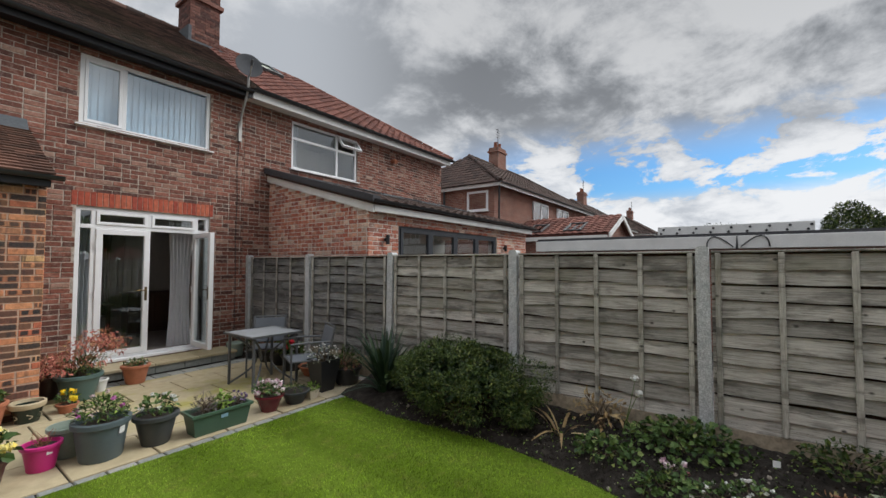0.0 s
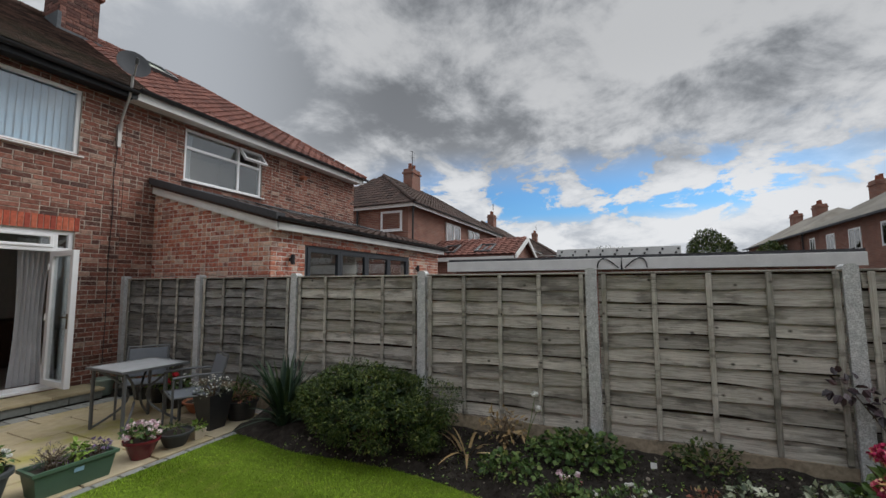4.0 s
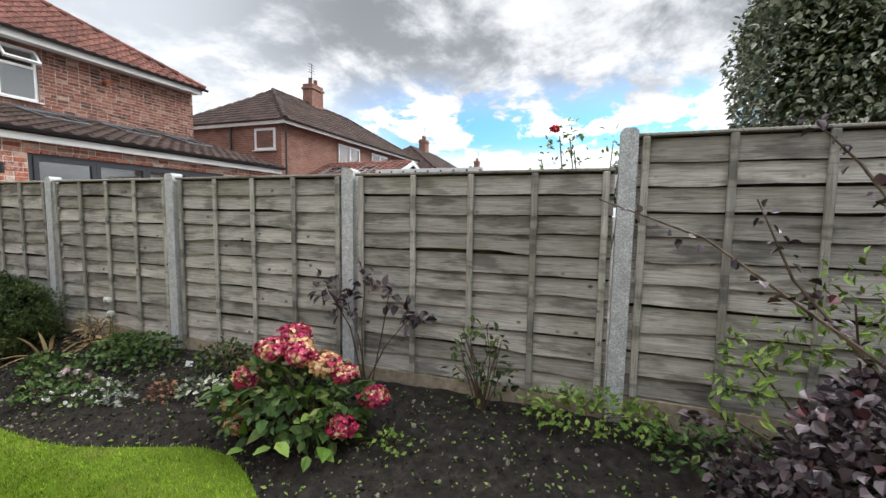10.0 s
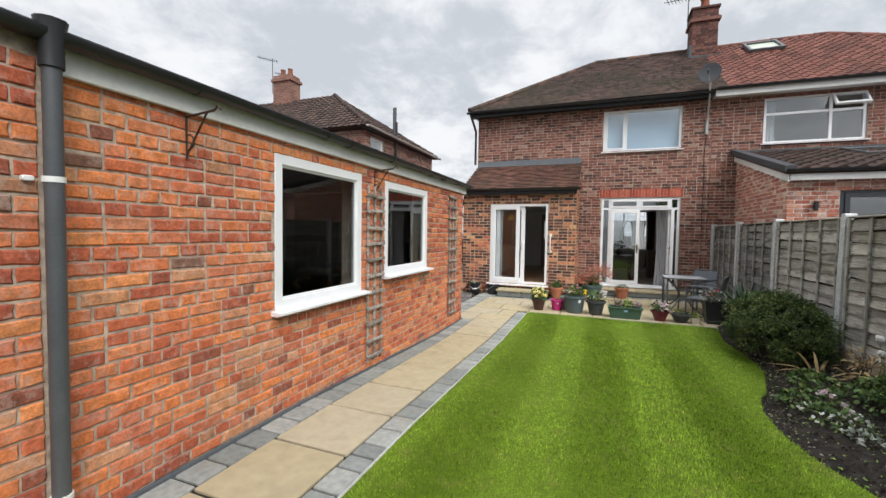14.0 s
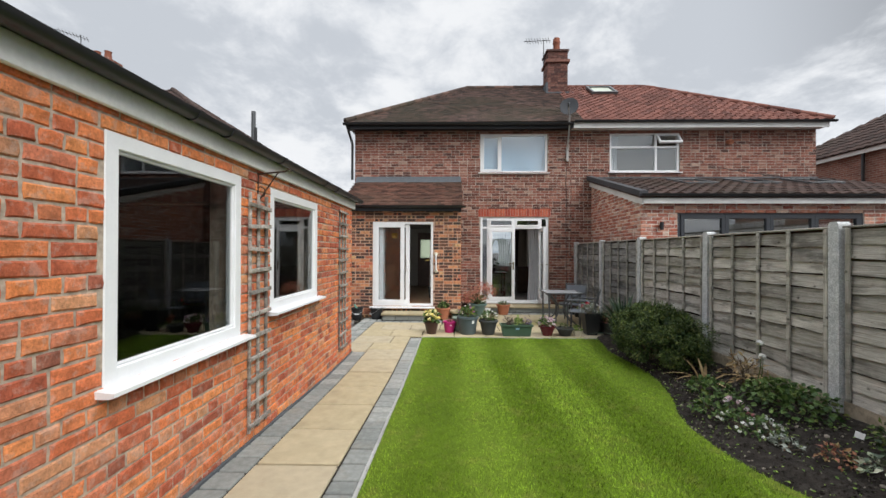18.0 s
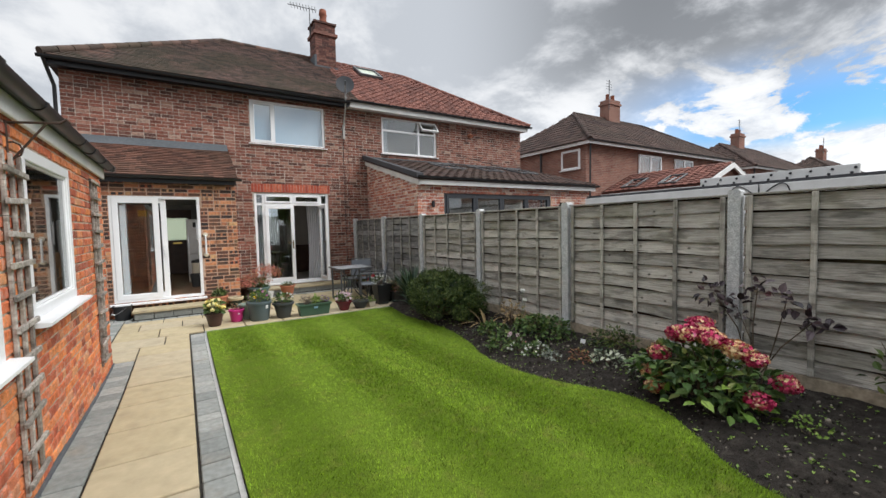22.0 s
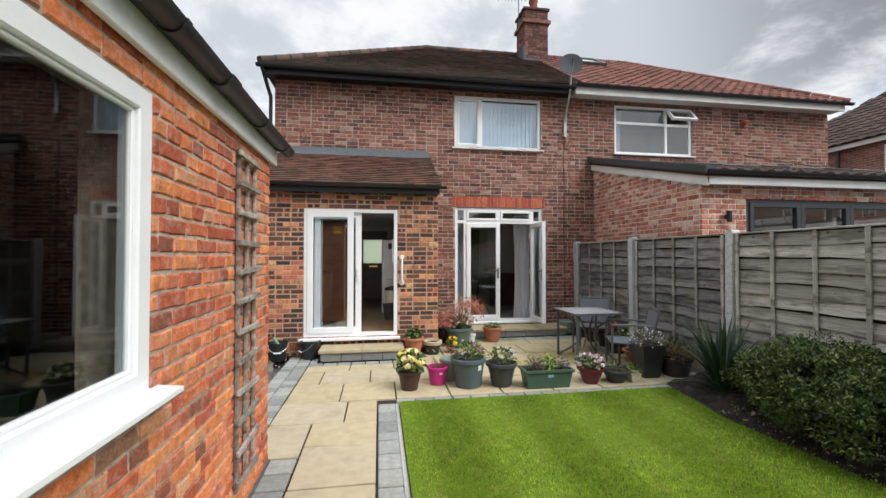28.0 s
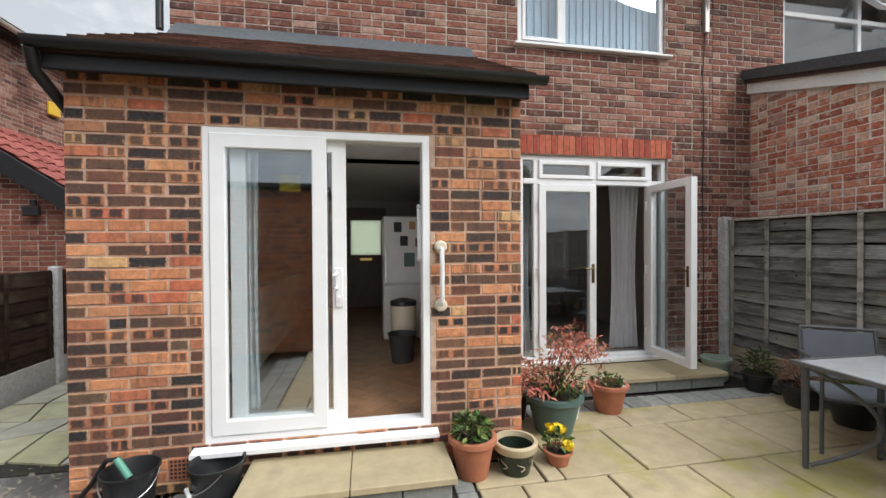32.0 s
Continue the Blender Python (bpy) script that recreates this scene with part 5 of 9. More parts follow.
part("body", MB().cbox(0.08, 0.68, 9.0, 9.6, 0.30, 1.93, 0.015), M_FRIDGE, fr)
part("upper_door", MB().cbox(0.085, 0.675, 8.95, 8.995, 1.05, 1.925, 0.012), M_FRIDGE, fr)
part("lower_door", MB().cbox(0.085, 0.675, 8.95, 8.995, 0.32, 1.03, 0.012), M_FRIDGE, fr)
part("handle", MB().cbox(0.10, 0.125, 8.92, 8.95, 1.1, 1.5), M_STEEL, fr)
for i, (mx, mz, s, mm) in enumerate(((0.42, 1.8, 0.1, M_BLACK_PAINT), (0.62, 1.82, 0.08, M_PINE), (0.5, 1.62, 0.1, M_BLACK_PAINT), (0.70, 1.6, 0.09, M_DARKWOOD), (0.55, 1.38, 0.14, M_POT_TEAL))):
    part("magnet", MB().cbox(mx - 0.2, mx - 0.2 + s, 8.943, 8.949, mz - s * 0.8, mz + s * 0.5, 0.002), mm, fr)
bin1 = thing("pedal_bin", "cream pedal bin with black lid beside the fridge", "bin")
part("body", MB().lathe([(0.14, 0.0), (0.15, 0.55), (0.145, 0.55)], 20, (0.29, 8.40, 0.30)), M_CREAM, bin1, smooth=40)
part("lid", MB().lathe([(0.155, 0.55), (0.15, 0.6), (0.05, 0.63)], 20, (0.29, 8.40, 0.30)), M_BLACK_PLASTIC, bin1, smooth=40)
solo("waste_bin", MB().lathe([(0.11, 0), (0.15, 0.3), (0.16, 0.31), (0.15, 0.31), (0.105, 0.01)], 20, (0.24, 7.98, 0.30), cap=False), M_POT_CHARCOAL, "small grey waste bin on the kitchen floor", "bin", smooth=40)
ch = thing("kitchen_chair", "pine kitchen chair at the edge of the kitchen doorway", "chair")
part("seat", MB().cbox(0.42, 0.78, 7.45, 7.85, 0.72, 0.76), M_PINE, ch)
part("backrest", MB().cbox(0.43, 0.47, 7.45, 7.85, 0.95, 1.25), M_PINE, ch)
for lx in (0.43, 0.73):
    for ly in (7.46, 7.80):
        part("leg", MB().cbox(lx, lx + 0.035, ly, ly + 0.035, 0.30, 0.72 if lx > 0.5 else 1.2), M_PINE, ch)
for i in range(4):
    cu = thing("kitchen_cabinet", "cream kitchen base cabinet under the dark worktop", "cabinet", "kitchen base cabinets")
    y0 = 7.6 + i * 0.6
    part("body", MB().cbox(-1.69, -1.14, y0, y0 + 0.6, 0.40, 1.16, 0.004), M_KITCHEN, cu)
    dr = part("door", MB().cbox(-1.138, -1.12, y0 + 0.01, y0 + 0.59, 0.42, 1.14, 0.005), M_KITCHEN, cu)
    part("handle", MB().tube([(-1.115, y0 + 0.08, 1.0), (-1.10, y0 + 0.08, 1.02), (-1.10, y0 + 0.08, 1.1)], 0.006, 6), M_STEEL, dr)
    part("plinth", MB().cbox(-1.66, -1.2, y0, y0 + 0.6, 0.30, 0.40), M_DARKWOOD, cu)
solo("worktop", MB().cbox(-1.695, -1.09, 7.58, 10.02, 1.162, 1.20), M_WORKTOP, "dark laminate kitchen worktop", "worktop")
bd = thing("hall_door", "dark hall door with a frosted pane at the back of the kitchen", "door")
part("panel", frame_ring(MB(), -0.55, 0.25, 1.25, 2.15, 0.1, 0.0, 0.038).moved(pose(0, 11.96, 0)).cbox(-0.55, 0.25, 11.96, 11.998, 0.30, 1.25).cbox(-0.55, 0.25, 11.96, 11.998, 2.15, 2.3), M_DARKWOOD, bd)
part("frosted_pane", MB().cbox(-0.455, 0.155, 11.962, 11.967, 1.345, 2.055), M_FROSTED, bd)
hall_sky = bpy.data.lights.new("hall_daylight", "AREA")
hall_sky.shape, hall_sky.size, hall_sky.size_y, hall_sky.energy = "RECTANGLE", 0.58, 0.68, 2.2
hall_lamp = new("hall_daylight", hall_sky)
hall_lamp.matrix_world = look((-0.15, 11.99, 1.7), (-0.15, 11.0, 1.7))
# added fill lamp just inside the sliding door, on top of the sky's light
kitchen_fill_data = bpy.data.lights.new("door_daylight", "AREA")
kitchen_fill_data.shape, kitchen_fill_data.size, kitchen_fill_data.size_y, kitchen_fill_data.energy = "RECTANGLE", 1.3, 1.85, 5.5
kitchen_fill_lamp = new("door_daylight", kitchen_fill_data)
kitchen_fill_lamp.matrix_world = look((-0.42, 6.72, 1.3), (-0.42, 9.0, 1.25))
part("letter_plate", MB().cbox(-0.27, -0.03, 11.945, 11.96, 1.24, 1.29), M_BRASS, bd)
curtain("curtain", -0.98, 6.85, 0.34, 2.3, 0.14, 3, M_FABRIC_FLORAL, "pale patterned curtain gathered behind the fixed panel", sway=0.035)
solo("notice", MB().cbox(-0.72, -0.58, 6.62, 6.625, 1.93, 2.05, 0.001), M_YELLOW, "yellow notice on the kitchen glass", "notice")

# ---- the other half of the pair ----
nb = thing("neighbouring_house", "red-brick semi-detached house with red pantile roof and single-storey extension", "house")
NW = (5.10, 7.0, 3.80, 4.89)
brick_wall("wall", nb, 4.055, 10.65, 0.0, 5.02, [NW], NORTH, M_BRICK_HOUSE, M_MORTAR_HOUSE, seed=5, cuts=[(4.6, 10.66, 0, 3.3)], label="weathered red-brown brick rear wall")
part("flank_wall", MB().box(10.41, 10.655, 8.19, 14.0, 0.0, 5.02), M_FARBRICK, nb)
nroof = part("roof", hip_body(4.3, 10.8, 4.3, 7.42, EY, 2 * RY - EY, EZ - 0.02, RZ - 0.02), M_TILE_RED, nb, "red pantile hip roof")
tiles(nroof, (4.3, RY, RZ), (1, 0, 0), dn, 27, 16, 0.245, SL / 16, M_TILE_RED, wavy=0.045, keep=lambda p: p.x < 10.75 - (p.z - EZ) / (RZ - EZ) * 3.35, rng=random.Random(12), t=0.02)
ridge_run(nroof, (4.7, RY, RZ), (7.42, RY, RZ), 8, M_TILE_RED)
ridge_run(nroof, (10.8, EY, EZ + 0.04), (7.42, RY, RZ), 14, M_TILE_RED, 0.08)
sk = part("skylight", frame_ring(MB(), 0, 0.82, 0, 0.85, 0.07, -0.08, 0.0).moved(Matrix.Translation((5.28, 9.95 - 0.05, 6.72)) @ pose(0, 0, 0, -56)), M_GREY_PLASTIC, nroof, "roof window in a grey frame")
pane(sk, 0.07, 0.75, 0.07, 0.78, -0.03, Matrix.Translation((5.28, 9.9, 6.72)) @ pose(0, 0, 0, -56), M_FROST)
part("fascia", MB().cbox(4.03, 10.72, EY + 0.03, EY + 0.06, 4.93, 5.08).cbox(4.03, 10.72, EY + 0.06, 7.935, 4.96, 4.99), M_WHITE_PAINT, nb, "white fascia and soffit")
part("gutter", gutter(MB(), (4.03, EY - 0.03, 5.12), (10.85, EY - 0.03, 5.10), 0.055), M_BLACK_PLASTIC, nb, "black gutter", smooth=40)
w = part("window", frame_ring(MB(), NW[0], NW[1], NW[2], NW[3], 0.06, 0.03, 0.10).moved(NORTH), M_UPVC, nb, "white plastic window with one top light open")
part("mullion", MB().cbox(6.34, 6.40, 0.032, 0.098, 3.86, 4.83).moved(NORTH), M_UPVC, w)
part("transom", MB().cbox(5.16, 6.34, 0.032, 0.098, 4.47, 4.53).moved(NORTH), M_UPVC, w)
part("transom", MB().cbox(6.40, 6.94, 0.032, 0.098, 4.47, 4.53).moved(NORTH), M_UPVC, w)
pane(w, 5.16, 6.34, 3.86, 4.47, 0.06, NORTH)
pane(w, 5.16, 6.34, 4.53, 4.83, 0.06, NORTH)
pane(w, 6.40, 6.94, 3.86, 4.47, 0.06, NORTH)
om = NORTH @ Matrix.Translation((0, 0.03, 4.86)) @ pose(0, 0, 0, -38)
sash = part("open_sash", frame_ring(MB(), 6.36, 6.98, -0.37, 0.0, 0.05, -0.03, 0.03).moved(om), M_UPVC, w, "top light propped open")
pane(sash, 6.41, 6.93, -0.32, -0.05, 0.0, om)
part("sill", MB().prism([(-0.065, 3.778), (-0.065, 3.796), (0.11, 3.812), (0.11, 3.77)], 5.05, 7.05).moved(NORTH), M_UPVC, w)
part("room_box", MB().box(4.8, 7.3, 9.9, 10.0, 3.3, 5.0).box(4.8, 7.3, 8.2, 10.0, 3.3, 3.36).box(4.8, 7.3, 8.2, 10.0, 4.94, 5.0).box(4.74, 4.8, 8.2, 10, 3.3, 5).box(7.3, 7.36, 8.2, 10, 3.3, 5), M_ROOM, nb)
curtain("curtain", 5.28, 8.2, 3.75, 4.85, 0.3, 4, M_FABRIC, "white curtain in the upstairs window", sway=0.03)
part("vent_pipe", MB().tube([(8.3, 7.94, 4.62), (8.3, 7.84, 4.62), (8.3, 7.78, 4.58)], 0.06, 12), M_TERRACOTTA, nb, smooth=40)

# extension with mono-pitch roof
XY = 4.97
part("step_flashing", MB().cbox(4.55, 10.66, 7.88, 7.935, 3.52, 3.66), M_LEAD, nb, "lead flashing along the extension roof")
BF = (5.33, 9.0, 0.10, 2.43)
brick_wall("extension_wall", nb, 4.6, 10.72, 0.0, 2.60, [BF], pose(0, XY, 0), M_BRICK_EXT, M_MORTAR_EXT, seed=6, label="reclaimed mottled brick")


def ext_top(y):
    return 2.60 + (y - XY) * (3.42 - 2.60) / (7.94 - XY)


side = MB().prism([(XY + 0.01, 0.0), (7.93, 0.0), (7.93, 3.42), (XY + 0.01, 2.60)], 4.6005, 4.84)
brick_wall("extension_side", nb, -7.93, -4.965, 0.0, 3.42, [], at_x(4.6, WEST), M_BRICK_EXT, M_MORTAR_EXT, near=lambda u, z: z > 1.6, seed=7, top=lambda u: ext_top(-u) - 0.0, extra=side, label="reclaimed mottled brick side wall", cap=300, halves=0.62)
edn = Vector((0, 4.78 - 7.93, 2.74 - 3.60))
eroof = part("extension_roof", MB().prism([(4.78, 2.68), (7.93, 3.54), (7.93, 3.58), (4.78, 2.72)], 4.5, 10.85), M_TILE_BROWN, nb, "dark brown tiled mono-pitch roof")
tiles(eroof, (4.62, 7.93, 3.60), (1, 0, 0), edn.normalized(), 25, 10, 0.25, edn.length / 10, M_TILE_BROWN, wavy=0.035, rng=random.Random(41))
part("verge", MB().prism([(4.74, 2.71), (7.93, 3.58), (7.93, 3.70), (4.74, 2.82)], 4.47, 4.64), M_SLATE, nb, "dark grey verge tiles")
part("bargeboard", MB().prism([(4.80, 2.55), (7.93, 3.41), (7.93, 3.56), (4.80, 2.70)], 4.54, 4.575), M_WHITE_PAINT, nb, "white bargeboard")
part("fascia", MB().cbox(4.55, 10.8, 4.80, 4.83, 2.57, 2.72).cbox(4.58, 10.75, 4.83, 4.97, 2.60, 2.62), M_WHITE_PAINT, nb, "white fascia board")
part("gutter", gutter(MB(), (4.5, 4.74, 2.76), (10.9, 4.74, 2.74), 0.05), M_BLACK_PLASTIC, nb, smooth=40)
for i in range(3):
    mm = Matrix.Translation((6.3 + i * 1.45, 6.4, 3.20)) @ pose(0, 0, 0, -74.7)
    s = part("roof_window", frame_ring(MB(), 0, 0.78, 0, 0.98, 0.06, -0.07, 0.0).moved(mm), M_GREY_PLASTIC, eroof, "flat roof window in a grey frame")
    pane(s, 0.06, 0.72, 0.06, 0.92, -0.04, mm)
bf = part("bifold_door", frame_ring(MB(), BF[0], BF[1], BF[2], BF[3], 0.07, 0.02, 0.10).moved(pose(0, XY, 0)), M_ANTHRACITE, nb, "anthracite grey folding glazed doors")
for i in range(4):
    a = BF[0] + 0.07 + i * (BF[1] - BF[0] - 0.14) / 4
    b = a + (BF[1] - BF[0] - 0.14) / 4
    lf = part("door_leaf", frame_ring(MB(), a, b, 0.17, 2.36, 0.075, 0.0, 0.07).moved(pose(0, XY, 0)), M_ANTHRACITE, bf)
    pane(lf, a + 0.075, b - 0.075, 0.245, 2.285, 0.03, pose(0, XY, 0))
part("room_box", MB().box(4.9, 10.4, 7.6, 7.7, 0, 2.5).box(4.9, 10.4, 5.25, 7.7, 2.46, 2.5).box(4.9, 10.4, 5.25, 7.7, -0.05, 0.05), M_ROOM, nb, "pale extension room")
for lx in (4.98, 9.35):
    wl = part("wall_light", MB().lathe([(0.035, -0.08), (0.035, 0.08)], 14).moved(pose(lx, XY - 0.075, 2.13)), M_BLACK_PAINT, nb, "black cylinder wall light", smooth=40)
    part("bracket", MB().cbox(lx - 0.02, lx + 0.02, XY - 0.05, XY - 0.006, 2.1, 2.16), M_BLACK_PAINT, wl)

# satellite dish and cable on the rear wall
dish = thing("satellite_dish", "grey satellite dish on a bent pole above the gutter", "satellite dish")
part("pole", MB().tube([(3.93, 7.9, 4.35), (3.93, 7.85, 4.6), (3.90, 7.6, 4.95), (3.88, 7.52, 5.15), (3.88, 7.52, 5.42)], 0.021, 10), M_ALU, dish, smooth=40)
part("bracket", MB().cbox(3.90, 3.96, 7.88, 7.935, 4.1, 4.5), M_ALU, dish)
dm = Matrix.Translation((3.85, 7.45, 5.46)) @ pose(0, 0, 0, 70, 0, -18) @ Matrix.Diagonal((0.82, 0.82, 0.82, 1))
bowl = MB().lathe([(0.001, -0.055), (0.10, -0.048), (0.2, -0.028), (0.285, 0.005), (0.292, 0.005), (0.2, -0.034), (0.1, -0.056), (0.001, -0.063)], 28, cap=False, sy=1.12)
part("dish", bowl.moved(dm), plain("dish_grey", (0.045, 0.048, 0.053), 0.7, spec=0.25), dish, smooth=50)
part("arm", MB().tube([tuple(dm @ Vector((0, -0.3, 0.0))), tuple(dm @ Vector((0, -0.18, 0.26)))], 0.012, 6), M_ALU, dish)
part("receiver", MB().tube([tuple(dm @ Vector((0, -0.2, 0.22))), tuple(dm @ Vector((0, -0.12, 0.31)))], 0.028, 10), M_GREY_PLASTIC, dish, smooth=40)
solo("cable", MB().tube([(3.94, 7.92, 4.2), (3.90, 7.922, 3.6), (3.92, 7.922, 3.0), (3.90, 7.922, 2.2), (3.92, 7.922, 1.2), (3.91, 7.922, 0.15)], 0.006, 5), M_BLACK_PLASTIC, "thin dark cable running down the brick wall", "cable")
solo("cable", MB().tube([(8.0, 7.9, 3.92), (8.6, 7.6, 3.72), (9.4, 7.2, 3.50)], 0.008, 5), M_BLACK_PLASTIC, "thin cable slung over the extension roof", "cable")

# ---- the garage beside the path ----
GX = -0.82
garage = thing("garage", "orange-red brick flat-roofed garage with two white windows", "garage")
W1 = (-1.505, -0.287, 0.955, 2.175)
W2 = (0.205, 1.45, 1.065, 2.165)
GM = at_x(GX, EAST)
brick_wall("wall", garage, -3.10, 3.08, 0.0, 2.36, [W1, W2], GM, M_BRICK_GARAGE, M_MORTAR_GARAGE, near=lambda u, z: -0.35 < u < 3.42, headers=4, seed=2, label="orange-red brick wall", cap=330)
part("pier", MB().box(GX + 0.003, GX + 0.045, -3.12, -2.93, 0.0, 2.36), M_MORTAR_GARAGE, garage)
pb = MB()
grng = random.Random(51)
bricks_joined(pb, [(-3.12, i * COURSE, 0.19, 0.065) if i % 2 else (-3.12, i * COURSE, 0.10, 0.065) for i in range(31)] + [(-3.01, i * COURSE, 0.08, 0.065) for i in range(0, 31, 2)], at_x(GX + 0.045, EAST), grng, "brick_garage")
tagged(part("brickwork", pb, M_BRICK_GARAGE, garage.children[-1]), kind="stuff")
brick_wall("end_wall", garage, -4.6, GX + 0.043, 0.0, 2.40, [], pose(0, -3.13, 0), M_BRICK_GARAGE, M_MORTAR_GARAGE, headers=4, seed=12, cap=300, near=lambda u, z: u > -1.6)
brick_wall("end_wall", garage, 0.825, 4.6, 0.0, 2.36, [], Matrix.Translation((0, 3.08, 0)) @ pose(0, 0, 0, 0, 0, 180), M_BRICK_GARAGE, M_MORTAR_GARAGE, headers=4, seed=13)
part("far_wall", MB().box(-4.6, -4.4, -3.1, 3.06, 0, 2.36), M_MORTAR_GARAGE, garage)
part("flat_roof", MB().box(-4.75, GX + 0.10, -3.28, 3.17, 2.395, 2.45), M_FELT, garage, "grey felt flat roof")
part("fascia", MB().cbox(GX + 0.012, GX + 0.04, -3.2, 3.17, 2.272, 2.394), M_WHITE_PAINT, garage, "white fascia board")
part("end_fascia", MB().cbox(-4.7, GX + 0.05, -3.24, -3.2, 2.25, 2.47), M_SLATE, garage, "weathered grey end board")
gg = part("gutter", gutter(MB(), (GX + 0.095, -3.08, 2.425), (GX + 0.095, 3.30, 2.43), 0.052), M_BLACK_PLASTIC, garage, "black plastic gutter", smooth=40)
for y in (-2.2, -1.0, 0.2, 1.4, 2.5, 3.1):
    part("gutter_clip", gutter(MB(), (GX + 0.095, y - 0.02, 2.427), (GX + 0.095, y + 0.02, 2.427), 0.059), M_BLACK_PLASTIC, gg, smooth=40)
for y in (-0.6, 1.9):
    part("gutter_union", gutter(MB(), (GX + 0.095, y - 0.06, 2.427), (GX + 0.095, y + 0.06, 2.427), 0.062), M_BLACK_PLASTIC, gg, smooth=40)
dp = part("downpipe", MB().tube([(GX + 0.105, -2.9, 2.40), (GX + 0.105, -2.9, 2.30), (GX + 0.10, -2.9, 0.16), (GX + 0.105, -2.9, 0.03)], 0.035, 14), M_GREY_PLASTIC, garage, "dark grey plastic downpipe", smooth=40)
part("outlet", MB().lathe([(0.045, 0), (0.045, 0.12), (0.06, 0.2)], 14, (GX + 0.105, -2.9, 2.27)), M_BLACK_PLASTIC, dp, smooth=40)
part("shoe", MB().lathe([(0.042, 0), (0.042, 0.09)], 14, (GX + 0.10, -2.9, 0.22)), M_BLACK_PAINT, dp, smooth=40)
for z in (1.78, 0.36):
    part("clip", MB().lathe([(0.042, 0), (0.042, 0.025)], 14, (GX + 0.10, -2.9, z)).cbox(GX + 0.02, GX + 0.07, -2.99, -2.95, z, z + 0.025), M_WHITE_PAINT, dp, "white pipe clip", smooth=40)
for wn in (W1, W2):
    casement(garage, GM @ Matrix.Translation((0, -0.036, 0)), *wn, [], w=0.082, glass=M_GLASS_GARAGE, bead=True)
    part("lintel", MB().box(wn[0] - 0.1, wn[1] + 0.1, 0.02, 0.2, wn[3] + 0.0, wn[3] + 0.02).moved(GM), M_MORTAR_GARAGE, garage)
part("inner_wall", MB().box(-4.38, -1.15, -2.85, -2.8, 0.02, 2.3).box(-4.38, -1.12, 2.75, 2.8, 0.02, 2.3).box(-4.38, -4.33, -2.8, 2.75, 0.02, 2.3), M_GARAGE_GLOOM, garage, "garage interior coloured near-black to stand for its gloom")
part("ceiling", MB().box(-4.4, -1.08, -2.85, 2.82, 2.34, 2.37), M_GARAGE_GLOOM, garage)
part("floor", MB().box(-4.4, -1.08, -2.85, 2.82, 0.0, 0.03), M_GARAGE_GLOOM, garage)
bench = thing("workbench", "cluttered workbench inside the dim garage", "workbench")
part("top", MB().cbox(-1.75, -1.2, -1.6, 0.2, 0.72, 0.76), M_DARKWOOD, bench)
for y in (-1.55, 0.1):
    for x in (-1.72, -1.28):
        part("leg", MB().cbox(x, x + 0.06, y, y + 0.06, 0.03, 0.72), M_DARKWOOD, bench)

# trellises on the garage wall
def trellis(y0, y1, z0, z1, label):
    t = thing("trellis", label, "trellis", "wall trellises")
    x = GX + 0.012
    n = 3
    r = random.Random(int(y0 * 10) + 90)
    for i in range(n):
        y = y0 + 0.03 + (y1 - y0 - 0.06) * i / (n - 1)
        part("upright", MB().cbox(x, x + 0.02, y - 0.014, y + 0.014, z0, z1, 0.003), M_TRELLIS, t)
    k = int((z1 - z0) / 0.175)
    for j in range(k + 1):
        z = z0 + 0.06 + j * 0.175
        part("rung", MB().cbox(x + 0.021, x + 0.041, y0 - 0.01, y1 + 0.01, -0.016, 0.016, 0.003).moved(Matrix.Translation((0, 0, z)) @ Matrix.Translation((0, y0, 0)) @ pose(0, 0, 0, r.uniform(-3, 3)) @ Matrix.Translation((0, -y0, 0))), M_TRELLIS, t)


trellis(-0.215, 0.125, 0.16, 2.07, "weathered grey wooden trellis fixed between the garage windows")
trellis(2.31, 2.68, 0.18, 2.19, "weathered grey wooden trellis fixed near the garage corner")


def basket_bracket(y, z, ln):
    b = MB().tube([(GX + 0.012, y, z), (GX + 0.012, y, z - 0.26)], 0.007, 6).tube([(GX + 0.012, y, z - 0.01), (GX + ln, y, z + 0.01), (GX + ln + 0.03, y, z + 0.035), (GX + ln + 0.05, y, z + 0.01)], 0.007, 6)
    b.tube([(GX + 0.012, y, z - 0.24), (GX + ln * 0.75, y, z)], 0.006, 6)
    b.tube([(GX + 0.03 + 0.045 * math.cos(a * 0.7), y, z - 0.16 + 0.045 * math.sin(a * 0.7)) for a in range(10)], 0.005, 6)
    return solo("hanging_basket_bracket", b, M_IRON, "rusty wrought-iron hanging basket bracket on the brick wall", "bracket", "basket brackets", smooth=40)


basket_bracket(-0.04, 2.25, 0.24)
basket_bracket(-2.22, 2.26, 0.24)

# ---- path, setts, patio ----
def rise(y):
    """The path and lawn climb a little towards the end of the garden."""
    return 0.12 * min(max((1.8 - y) / 3.0, 0.0), 1.0) + 0.02 * min(max((-1.2 - y) / 3.5, 0.0), 1.0)


paving = solo("pavement", MB().prism([(-5.4, -0.2), (4.18, -0.2), (4.18, -0.020), (1.8, -0.020), (-1.2, 0.10), (-4.7, 0.12), (-5.4, 0.12)], -0.862, 0.235, "x").box(-0.66, 4.12, 4.18, 6.47, -0.13, -0.0205).box(1.0, 4.12, 6.47, 7.93, -0.13, -0.0202).box(-1.335, -0.66, 3.405, 6.46, -0.13, -0.0208), M_JOINT, "path and patio of buff slabs edged with grey setts", "pavement", kind="structure")
